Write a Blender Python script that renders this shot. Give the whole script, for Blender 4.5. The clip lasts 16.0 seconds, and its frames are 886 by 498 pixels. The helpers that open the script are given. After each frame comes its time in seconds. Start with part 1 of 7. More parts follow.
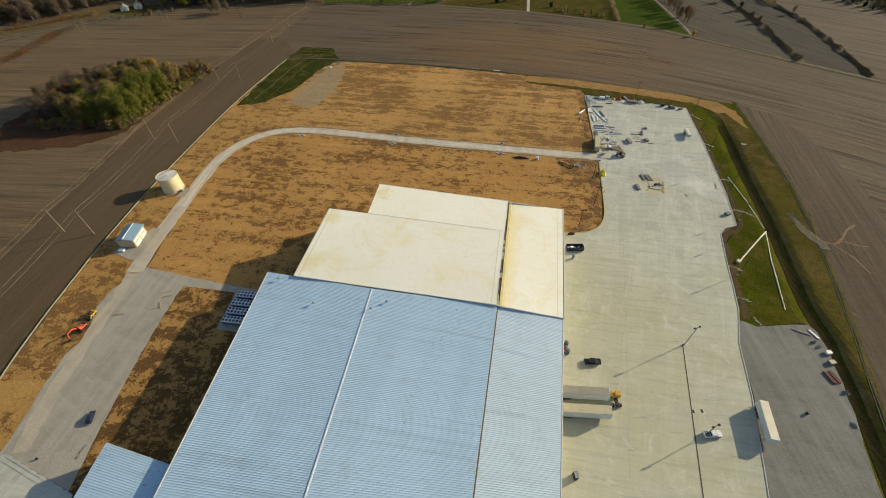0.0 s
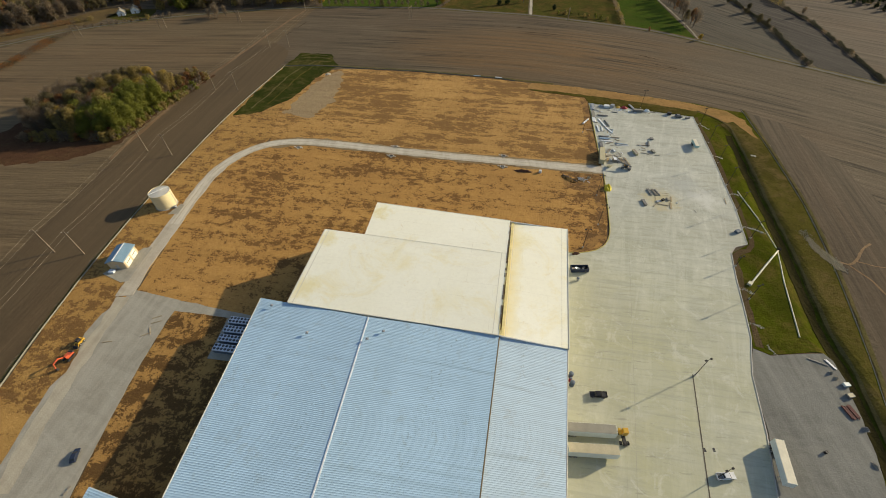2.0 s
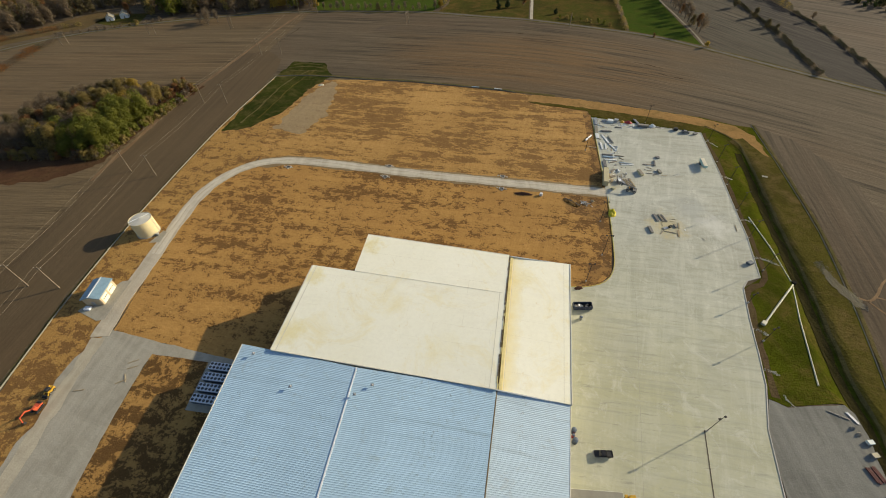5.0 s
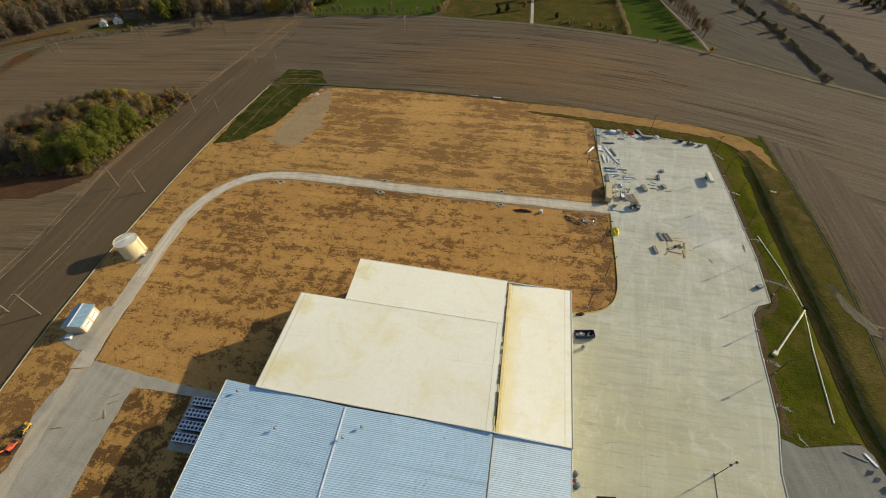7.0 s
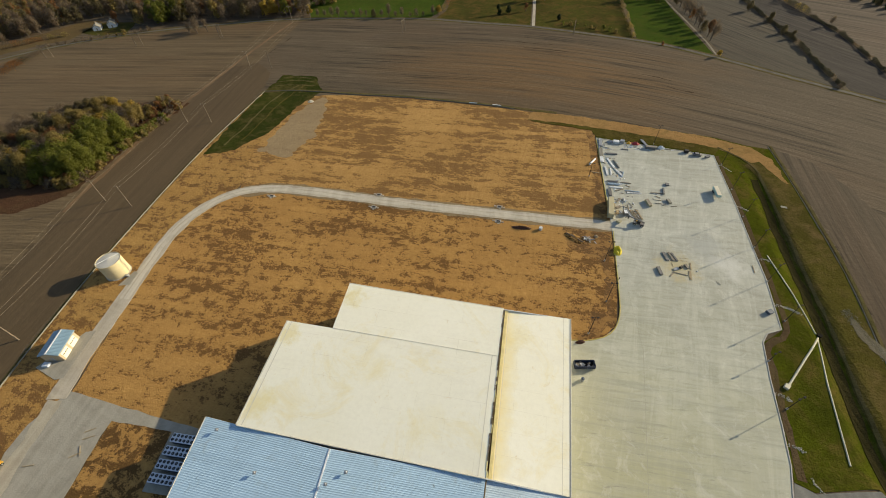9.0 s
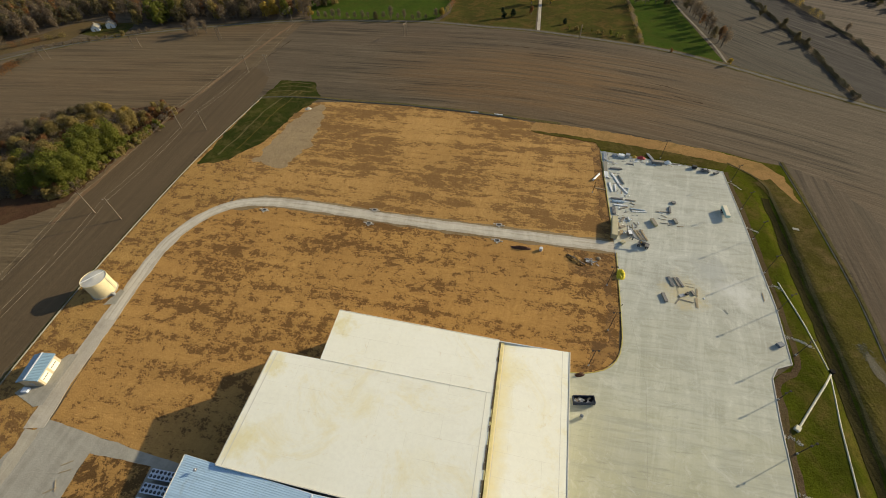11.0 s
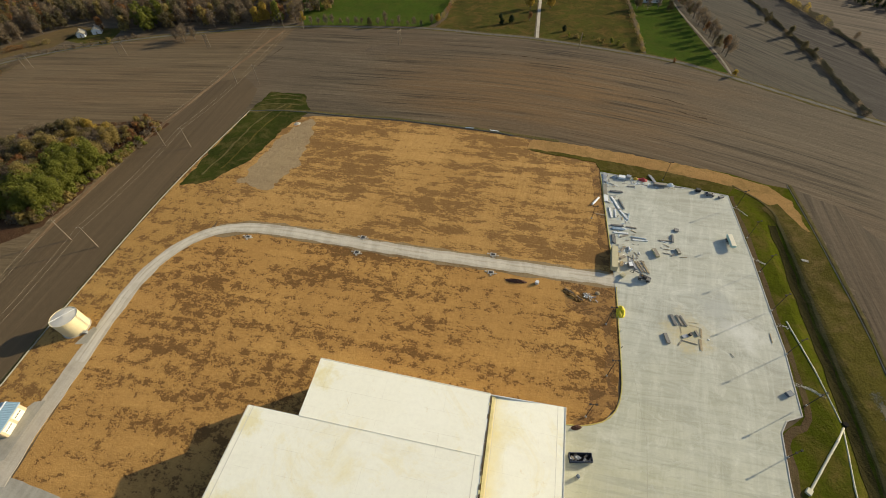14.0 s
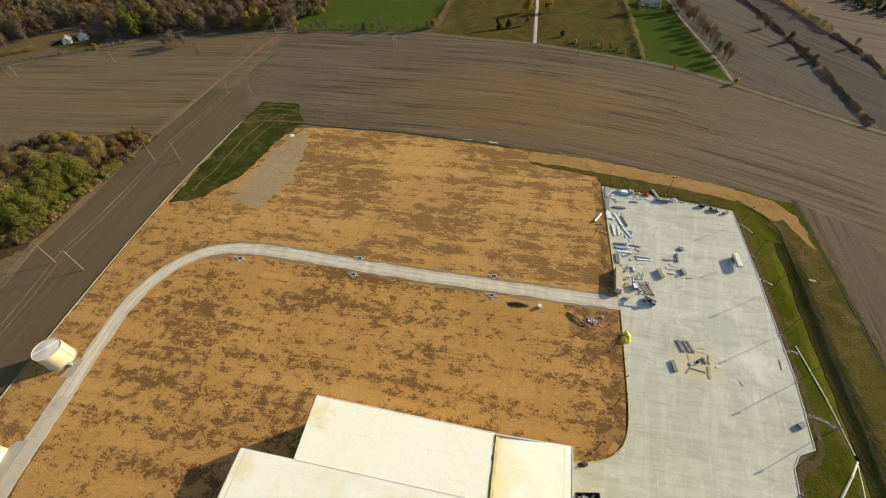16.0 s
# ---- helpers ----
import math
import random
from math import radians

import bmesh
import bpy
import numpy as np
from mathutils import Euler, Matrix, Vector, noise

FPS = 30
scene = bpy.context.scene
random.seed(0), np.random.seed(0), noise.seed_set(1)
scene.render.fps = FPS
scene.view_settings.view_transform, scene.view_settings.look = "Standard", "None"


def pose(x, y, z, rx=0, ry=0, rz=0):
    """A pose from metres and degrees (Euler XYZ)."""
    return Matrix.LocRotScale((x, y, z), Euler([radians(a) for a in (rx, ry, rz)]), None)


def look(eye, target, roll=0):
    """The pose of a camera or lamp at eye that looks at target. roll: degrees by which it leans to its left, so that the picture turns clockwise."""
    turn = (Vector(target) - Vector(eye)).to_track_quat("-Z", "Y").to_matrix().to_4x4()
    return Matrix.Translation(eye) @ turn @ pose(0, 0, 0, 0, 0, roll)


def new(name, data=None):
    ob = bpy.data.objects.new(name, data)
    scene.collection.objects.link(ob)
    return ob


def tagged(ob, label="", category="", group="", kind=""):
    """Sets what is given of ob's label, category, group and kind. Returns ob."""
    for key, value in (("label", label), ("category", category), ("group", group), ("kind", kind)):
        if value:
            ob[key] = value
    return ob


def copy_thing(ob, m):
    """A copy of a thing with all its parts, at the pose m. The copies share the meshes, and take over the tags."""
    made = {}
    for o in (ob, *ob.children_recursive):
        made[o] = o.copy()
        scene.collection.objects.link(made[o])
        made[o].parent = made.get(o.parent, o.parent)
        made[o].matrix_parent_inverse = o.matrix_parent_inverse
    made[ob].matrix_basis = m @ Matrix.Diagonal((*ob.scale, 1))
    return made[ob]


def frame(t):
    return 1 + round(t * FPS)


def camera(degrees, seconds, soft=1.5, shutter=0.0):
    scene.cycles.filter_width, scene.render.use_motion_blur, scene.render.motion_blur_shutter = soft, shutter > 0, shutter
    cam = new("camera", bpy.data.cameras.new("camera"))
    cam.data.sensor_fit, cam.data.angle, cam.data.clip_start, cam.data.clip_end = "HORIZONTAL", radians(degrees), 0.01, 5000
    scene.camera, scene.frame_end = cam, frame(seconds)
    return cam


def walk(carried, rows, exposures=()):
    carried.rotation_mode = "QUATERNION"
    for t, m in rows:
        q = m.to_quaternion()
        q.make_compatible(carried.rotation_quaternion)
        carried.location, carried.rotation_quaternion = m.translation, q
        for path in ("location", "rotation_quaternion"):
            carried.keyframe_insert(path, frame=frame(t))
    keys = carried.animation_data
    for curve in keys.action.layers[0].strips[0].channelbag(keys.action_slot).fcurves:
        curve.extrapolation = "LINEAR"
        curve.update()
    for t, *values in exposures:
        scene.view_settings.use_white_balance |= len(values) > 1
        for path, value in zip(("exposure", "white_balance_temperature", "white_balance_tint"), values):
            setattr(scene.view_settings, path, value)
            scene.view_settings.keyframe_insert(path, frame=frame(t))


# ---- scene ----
cam = camera(94.9, 16.0, soft=0.95)
PATH = [
    (0, (2.33, 11.07, 115.04), (0.71, 81.26, 43.83), -0.61),
    (0.5, (2.51, 13.56, 115.67), (0.71, 83.67, 44.38), -0.71),
    (1, (2.68, 16.06, 116.17), (0.75, 86.09, 44.80), -0.80),
    (1.5, (2.90, 18.71, 116.84), (0.84, 88.65, 45.40), -0.90),
    (2, (3.15, 21.26, 117.43), (0.98, 91.06, 45.86), -1.01),
    (2.5, (3.43, 23.93, 117.95), (1.21, 93.58, 46.23), -1.05),
    (3, (3.77, 26.70, 118.53), (1.59, 96.24, 46.69), -0.97),
    (3.5, (4.09, 29.36, 119.07), (1.97, 98.77, 47.11), -0.92),
    (4, (4.39, 32.21, 119.75), (2.19, 101.49, 47.67), -1.03),
    (6.5, (6.27, 46.36, 122.56), (3.82, 115.19, 50.06), -1.30),
    (7, (6.97, 49.19, 122.87), (4.29, 117.97, 50.34), -1.50),
    (7.5, (7.67, 52.16, 123.09), (4.84, 120.90, 50.52), -1.65),
    (8, (8.43, 55.12, 123.37), (5.41, 123.78, 50.73), -1.83),
    (8.5, (9.36, 57.97, 123.62), (6.06, 126.44, 50.82), -1.95),
    (9, (10.18, 60.73, 124.14), (6.73, 129.00, 51.15), -1.95),
    (11.5, (13.45, 74.99, 126.86), (8.95, 142.53, 53.25), -1.75),
    (12, (13.97, 77.88, 127.57), (9.43, 145.27, 53.83), -1.70),
    (12.5, (14.42, 80.62, 128.15), (9.93, 147.89, 54.29), -1.69),
    (13, (14.84, 83.49, 128.73), (10.35, 150.68, 54.80), -1.76),
    (13.5, (15.49, 86.26, 129.38), (11.02, 153.29, 55.30), -1.79),
    (14, (15.93, 89.01, 130.01), (11.59, 155.90, 55.80), -1.78),
    (14.5, (16.15, 91.90, 130.53), (12.07, 158.67, 56.20), -1.74),
    (15, (15.88, 94.76, 131.38), (12.07, 161.37, 56.90), -1.66),
    (15.5, (15.30, 97.56, 132.07), (11.69, 164.07, 57.48), -1.64),
    (16, (14.36, 99.96, 132.91), (10.97, 166.37, 58.22), -1.61),
]
walk(cam, [(t, look(eye, target, roll)) for t, eye, target, roll in PATH],
     [(0, 0.42), (8, 0.41), (12.5, 0.42), (14, 0.56), (15, 0.67), (16, 0.76)])

# ---- sky and sun: low autumn sun from the right, clear hazy sky ----
SUN_EL, SUN_AZ = 20.0, 24.0          # degrees above the horizon; degrees from +x towards +y
world = bpy.data.worlds.new("sky")
scene.world = world
world.use_nodes = True
_wn = world.node_tree.nodes
_sky = _wn.new("ShaderNodeTexSky")
_sky.sky_type = "NISHITA"
_sky.sun_disc = False
_sky.sun_elevation = radians(SUN_EL)
_sky.sun_rotation = radians(90 - SUN_AZ)
_sky.air_density, _sky.dust_density, _sky.ozone_density = 1.0, 1.2, 1.0
world.node_tree.links.new(_sky.outputs[0], _wn["Background"].inputs[0])
_wn["Background"].inputs[1].default_value = 0.10
_sun = bpy.data.lights.new("sun", "SUN")
_sun.energy, _sun.angle, _sun.color = 4.2, radians(0.6), (1.0, 0.86, 0.60)
_sunward = Vector((math.cos(radians(SUN_AZ)) * math.cos(radians(SUN_EL)),
                   math.sin(radians(SUN_AZ)) * math.cos(radians(SUN_EL)), math.sin(radians(SUN_EL))))
new("sun", _sun).matrix_world = look(_sunward * 500, (0, 0, 0))


# ---- materials ----
class Nodes:
    """Short hand for building a node material."""

    def __init__(self, name, rough=0.8, metal=0.0, spec=0.3):
        self.m = bpy.data.materials.new(name)
        self.m.use_nodes = True
        self.t = self.m.node_tree
        self.b = self.t.nodes["Principled BSDF"]
        self.b.inputs["Roughness"].default_value = rough
        self.b.inputs["Metallic"].default_value = metal
        self.b.inputs["Specular IOR Level"].default_value = spec
        self.bend = None

    def n(self, kind, **sets):
        node = self.t.nodes.new("ShaderNode" + kind)
        for key, value in sets.items():
            node.inputs[key].default_value = value
        return node

    def l(self, a, b):
        self.t.links.new(a, b)

    def coords(self, turn=0.0, scale=(1, 1, 1), own=False):
        """World position (or the object's own), turned about z and scaled."""
        if own:
            src = self.n("TexCoord").outputs["Object"]
        else:
            src = self.n("NewGeometry").outputs["Position"]
        mp = self.n("Mapping")
        mp.inputs["Rotation"].default_value = (0, 0, radians(turn))
        mp.inputs["Scale"].default_value = scale
        if turn:
            first = self.n("Mapping")
            first.inputs["Rotation"].default_value = (0, 0, radians(turn))
            mp.inputs["Rotation"].default_value = (0, 0, 0)
            self.l(src, first.inputs[0])
            src = first.outputs[0]
            if self.bend:
                cut, join = self.n("SeparateXYZ"), self.n("CombineXYZ")
                self.l(src, cut.inputs[0])
                past = self.math("MAXIMUM", self.math("SUBTRACT", cut.outputs[0], self.bend[0]), 0.0)
                drop = self.math("MULTIPLY", self.math("MULTIPLY", past, past), self.bend[1])
                self.l(cut.outputs[0], join.inputs[0])
                self.l(self.math("ADD", cut.outputs[1], drop), join.inputs[1])
                src = join.outputs[0]
        self.l(src, mp.inputs[0])
        return mp.outputs[0]

    def noise(self, co, scale, detail=5, rough=0.6, lo=0.35, hi=0.65, warp=0.0):
        nz = self.n("TexNoise", Scale=scale, Detail=detail, Roughness=rough, Distortion=warp)
        self.l(co, nz.inputs["Vector"])
        mr = self.n("MapRange")
        mr.inputs["From Min"].default_value, mr.inputs["From Max"].default_value = lo, hi
        self.l(nz.outputs["Fac"], mr.inputs["Value"])
        return mr.outputs[0]

    def wave(self, co, scale, distort=1.0, detail=2, axis="X", kind="BANDS", dscale=1.0):
        w = self.n("TexWave", Scale=scale, Distortion=distort, Detail=detail)
        w.inputs["Detail Scale"].default_value = dscale
        w.wave_type, w.bands_direction = kind, axis
        self.l(co, w.inputs["Vector"])
        return w.outputs["Fac"]

    def math(self, op, a, b):
        mt = self.n("Math")
        mt.operation = op
        for i, v in enumerate((a, b)):
            if isinstance(v, (int, float)):
                mt.inputs[i].default_value = v
            else:
                self.l(v, mt.inputs[i])
        return mt.outputs[0]

    def mix(self, fac, a, b):
        mx = self.n("Mix")
        mx.data_type = "RGBA"
        for i, v in ((0, fac), (6, a), (7, b)):
            if isinstance(v, (int, float)):
                mx.inputs[i].default_value = v
            elif isinstance(v, tuple):
                mx.inputs[i].default_value = (*v, 1)
            else:
                self.l(v, mx.inputs[i])
        return mx.outputs[2]

    def color(self, c):
        if isinstance(c, tuple):
            self.b.inputs["Base Color"].default_value = (*c, 1)
        else:
            self.l(c, self.b.inputs["Base Color"])
        return self

    def bump(self, height, strength=0.4, distance=0.1):
        bp = self.n("Bump", Strength=strength, Distance=distance)
        self.l(height, bp.inputs["Height"])
        self.l(bp.outputs[0], self.b.inputs["Normal"])
        return self


def plain(name, col, rough=0.6, metal=0.0, wear=0.25, scale=1.5, spec=0.4):
    """Painted or plain stuff with slight dirt and tone variation."""
    k = Nodes(name, rough, metal, spec)
    co = k.coords(own=True)
    a = k.noise(co, scale, 4, 0.6, 0.3, 0.75)
    b = k.noise(co, scale * 7, 3, 0.6, 0.35, 0.7)
    dark = tuple(c * (1 - wear) for c in col)
    dirt = tuple(c * (1 - wear) + d * wear * 0.4 for c, d in zip(col, (0.25, 0.2, 0.14)))
    k.color(k.mix(k.math("MULTIPLY", b, 0.5), k.mix(a, col, dark), dirt))
    k.bump(b, 0.1, 0.01)
    return k.m


SITE = 9.0     # the site's rows lie this many degrees clockwise from +x


def dirt_material(name, pale, mid, dark, streak=0.5, patch=0.16, cover=0.0, gate=0.6, turn=SITE, comb=0.22):
    """Graded soil: sunlit crust with ragged darker damp or bare flecks, gathered in clusters and lanes."""
    k = Nodes(name, 0.95, 0, 0.12)
    flat = k.coords()
    co = k.coords(turn, (streak, 1, 1))
    rows = k.coords(turn, (0.06, 1, 1))
    big = k.noise(flat, 0.03, 4, 0.6, 0.36, 0.64)
    zone = k.noise(flat, 0.020, 3, 0.55, 0.36, 0.64, 0.4)
    lanes = k.noise(rows, 0.16, 4, 0.6, 0.35, 0.65)
    field = k.n("TexNoise", Scale=patch * 0.42, Detail=7, Roughness=0.74, Distortion=0.35)
    k.l(co, field.inputs["Vector"])
    fleck = k.n("TexNoise", Scale=patch * 2.2, Detail=5, Roughness=0.70, Distortion=0.8)
    k.l(co, fleck.inputs["Vector"])
    lift = k.math("MULTIPLY", k.math("SUBTRACT", zone, 0.5), 0.12 * gate)
    lift = k.math("ADD", lift, k.math("MULTIPLY", k.math("SUBTRACT", lanes, 0.5), 0.10 * gate))
    lift = k.math("ADD", lift, k.math("MULTIPLY", k.math("SUBTRACT", fleck.outputs["Fac"], 0.5), 0.48))
    v = k.math("ADD", k.math("ADD", field.outputs["Fac"], lift), cover)
    mr = k.n("MapRange")
    mr.inputs["From Min"].default_value, mr.inputs["From Max"].default_value = 0.55, 0.605
    k.l(v, mr.inputs["Value"])
    p = mr.outputs[0]
    soft = k.n("MapRange")
    soft.inputs["From Min"].default_value, soft.inputs["From Max"].default_value = 0.44, 0.60
    k.l(v, soft.inputs["Value"])
    fine = k.noise(k.coords(turn, (0.5, 1, 1)), 1.1, 4, 0.72, 0.3, 0.7)
    grit = k.noise(flat, 3.5, 3, 0.7, 0.3, 0.7)
    rake = k.noise(k.coords(turn - 80, (0.12, 1, 1)), 1.3, 4, 0.7, 0.42, 0.66)
    ruts = k.noise(k.coords(turn - 84, (0.03, 1, 1)), 0.32, 4, 0.65, 0.50, 0.66)
    c = k.mix(big, pale, mid)
    c = k.mix(k.math("MULTIPLY", lanes, 0.4), c, tuple(x * 0.74 for x in mid))
    c = k.mix(k.math("MULTIPLY", fine, 0.35), c, tuple(x * 0.55 for x in mid))
    c = k.mix(k.math("MULTIPLY", rake, comb), c, tuple(x * 0.6 for x in mid))
    c = k.mix(k.math("MULTIPLY", ruts, comb * 1.3), c, tuple(x * 0.62 for x in mid))
    c = k.mix(k.math("MULTIPLY", grit, 0.3), c, tuple(min(1, x * 1.12) for x in pale))
    c = k.mix(k.math("MULTIPLY", soft.outputs[0], 0.42), c, tuple(a * 0.6 + b * 0.4 for a, b in zip(mid, dark)))
    c = k.mix(k.math("MULTIPLY", p, k.math("SUBTRACT", 0.92, k.math("MULTIPLY", grit, 0.3))), c, dark)
    k.color(c)
    k.bump(k.math("SUBTRACT", k.math("ADD", fine, grit), p), 0.6, 0.14)
    return k.m


def field_material(name, a, b, turn, row=0.9, gain=0.3, tracks=0.5, brown=None, bend=None):
    """A tilled or cut crop field: rows along one direction, broad tone changes, wheel tracks."""
    k = Nodes(name, 0.95, 0, 0.1)
    k.bend = bend
    flat = k.coords()
    along = k.coords(turn, (0.03, 1, 1))
    broad = k.noise(flat, 0.006, 5, 0.6, 0.35, 0.65, 0.5)
    bands = k.noise(along, 0.11, 5, 0.65, 0.36, 0.66)
    fine = k.noise(k.coords(turn, (0.08, 1, 1)), 0.9, 3, 0.6, 0.3, 0.7)
    spots = k.noise(flat, 0.35, 4, 0.7, 0.35, 0.7)
    lines = k.wave(k.coords(turn), row, 1.2, 2, "Y", dscale=0.3)
    warm = k.noise(k.coords(turn, (0.35, 1, 1)), 0.009, 4, 0.6, 0.48, 0.66, 0.4)
    pale = k.noise(k.coords(turn, (0.02, 1, 1)), 0.35, 5, 0.7, 0.5, 0.72)
    c = k.mix(broad, a, b)
    c = k.mix(k.math("MULTIPLY", warm, 0.6), c, (b[0] * 1.25, b[1] * 0.95, b[2] * 0.75))
    c = k.mix(k.math("MULTIPLY", bands, tracks), c, tuple(x * 0.58 for x in b))
    c = k.mix(k.math("MULTIPLY", pale, 0.34), c, tuple(min(1, x * 1.4) for x in a))
    c = k.mix(k.math("MULTIPLY", fine, gain), c, tuple(min(1, x * 1.5) for x in a))
    c = k.mix(k.math("MULTIPLY", lines, gain * 0.4), c, tuple(x * 0.6 for x in b))
    for centre, reach, tone in brown or ():
        k.bend = None
        far = k.n("VectorMath")
        far.operation = "DISTANCE"
        k.l(k.coords(turn, (0.55, 1, 1)), far.inputs[0])
        k.bend = bend
        far.inputs[1].default_value = centre
        ragged = k.math("ADD", far.outputs["Value"], k.math("MULTIPLY", k.math("SUBTRACT", k.noise(k.coords(turn, (0.3, 1, 1)), 0.03, 4, 0.6, 0.3, 0.7), 0.5), 40.0))
        zone = k.n("MapRange")
        zone.inputs["From Min"].default_value, zone.inputs["From Max"].default_value = reach, reach * 0.3
        k.l(ragged, zone.inputs["Value"])
        c = k.mix(k.math("MULTIPLY", zone.outputs[0], k.math("SUBTRACT", 0.85, k.math("MULTIPLY", bands, 0.45))), c, tone)
    drawn = k.noise(k.coords(turn, (0.030, 1, 1)), 0.27, 4, 0.6, 0.49, 0.62, 0.6)
    light = k.noise(k.coords(turn + 1.5, (0.032, 1, 1)), 0.34, 4, 0.6, 0.51, 0.64, 0.6)
    where = k.noise(flat, 0.011, 4, 0.6, 0.34, 0.54, 0.6)
    c = k.mix(k.math("MULTIPLY", k.math("MULTIPLY", drawn, where), min(0.9, gain * 2.8)), c, tuple(x * 0.52 for x in b))
    c = k.mix(k.math("MULTIPLY", k.math("MULTIPLY", light, where), gain * 1.4), c, tuple(min(1, x * 1.5) for x in a))
    c = k.mix(k.math("MULTIPLY", spots, 0.22), c, tuple(x * 0.7 for x in b))
    k.color(c)
    k.bump(k.math("ADD", fine, spots), 0.2 + min(0.3, gain), 0.15)
    return k.m


def grass_material(name, a, b, dry, amount=0.4):
    k = Nodes(name, 1.0, 0, 0.0)
    flat = k.coords()
    p = k.noise(flat, 0.03, 6, 0.65, 0.35, 0.65, 0.4)
    q = k.noise(flat, 0.09, 6, 0.7, 0.46, 0.68, 0.6)
    fine = k.noise(flat, 1.2, 4, 0.7, 0.3, 0.7)
    tuft = k.noise(flat, 0.33, 5, 0.75, 0.5, 0.66, 0.5)
    c = k.mix(p, a, b)
    c = k.mix(k.math("MULTIPLY", q, amount), c, dry)
    c = k.mix(k.math("MULTIPLY", tuft, 0.5), c, tuple(x * 0.55 for x in b))
    c = k.mix(k.math("MULTIPLY", fine, 0.4), c, tuple(x * 0.5 for x in b))
    k.color(c)
    k.bump(fine, 0.7, 0.2)
    return k.m


def concrete_material(name, col, warm, dirt=0.3):
    k = Nodes(name, 0.85, 0, 0.25)
    flat = k.coords()
    a = k.noise(flat, 0.03, 6, 0.65, 0.38, 0.62, 0.6)
    st = k.noise(k.coords(SITE, (0.3, 1, 1)), 0.14, 7, 0.74, 0.46, 0.64, 1.2)
    swirl = k.noise(k.coords(SITE - 78, (0.12, 1, 1)), 0.22, 6, 0.74, 0.47, 0.64, 0.9)
    fine = k.noise(flat, 1.6, 4, 0.65, 0.3, 0.7)
    info = k.n("ObjectInfo").outputs["Random"]
    c = k.mix(a, col, warm)
    c = k.mix(k.math("MULTIPLY", info, 0.16), c, tuple(x * 0.8 for x in col))
    c = k.mix(k.math("MULTIPLY", st, dirt), c, tuple(x * 0.66 for x in warm))
    c = k.mix(k.math("MULTIPLY", swirl, dirt * 0.7), c, tuple(min(1, x * 1.25) for x in col))
    drag = k.noise(k.coords(SITE, (0.05, 1, 1)), 0.6, 5, 0.72, 0.5, 0.66)
    spill = k.noise(flat, 0.13, 7, 0.74, 0.54, 0.66, 1.4)
    away = k.n("VectorMath")
    away.operation = "DISTANCE"
    k.l(flat, away.inputs[0])
    away.inputs[1].default_value = (48, 75, 0)
    dust = k.n("MapRange")
    dust.inputs["From Min"].default_value, dust.inputs["From Max"].default_value = 105, 15
    k.l(away.outputs["Value"], dust.inputs["Value"])
    warmth = k.math("MULTIPLY", dust.outputs[0], k.math("ADD", 0.5, k.math("MULTIPLY", k.noise(flat, 0.05, 5, 0.65, 0.35, 0.65, 0.8), 0.5)))
    c = k.mix(k.math("MULTIPLY", warmth, 0.8), c, (warm[0] * 1.08, warm[1] * 1.05, warm[2] * 0.72))
    c = k.mix(k.math("MULTIPLY", drag, 0.45), c, tuple(x * 0.72 for x in warm))
    scuff = k.noise(k.coords(SITE - 4, (0.16, 1, 1)), 0.9, 4, 0.7, 0.60, 0.68)
    c = k.mix(k.math("MULTIPLY", k.math("MULTIPLY", scuff, dust.outputs[0]), 0.55), c, tuple(x * 0.55 for x in warm))
    c = k.mix(k.math("MULTIPLY", spill, 0.35), c, tuple(min(1, x * 1.35) for x in col))
    for at, size, amount, tone in (((97.5, 167.5, 0.165), 9.5, 0.75, (0.50, 0.42, 0.22)), ((117.5, 168.5, 0.165), 8.5, 0.7, (0.62, 0.62, 0.56)), ((83, 200, 0.165), 8, 0.5, (0.47, 0.41, 0.27)), ((112, 178, 0.165), 9, 0.5, (0.36, 0.37, 0.35))):
        gap = k.n("VectorMath")
        gap.operation = "DISTANCE"
        k.l(flat, gap.inputs[0])
        gap.inputs[1].default_value = at
        ring = k.math("ADD", gap.outputs["Value"], k.math("MULTIPLY", k.math("SUBTRACT", k.noise(flat, 0.22, 5, 0.7, 0.3, 0.7), 0.5), 9.0))
        spot = k.n("MapRange")
        spot.inputs["From Min"].default_value, spot.inputs["From Max"].default_value = size, size * 0.3
        k.l(ring, spot.inputs["Value"])
        c = k.mix(k.math("MULTIPLY", spot.outputs[0], amount), c, tone)
    c = k.mix(k.math("MULTIPLY", fine, 0.22), c, tuple(x * 0.68 for x in col))
    k.color(c)
    k.bump(fine, 0.15, 0.02)
    return k.m


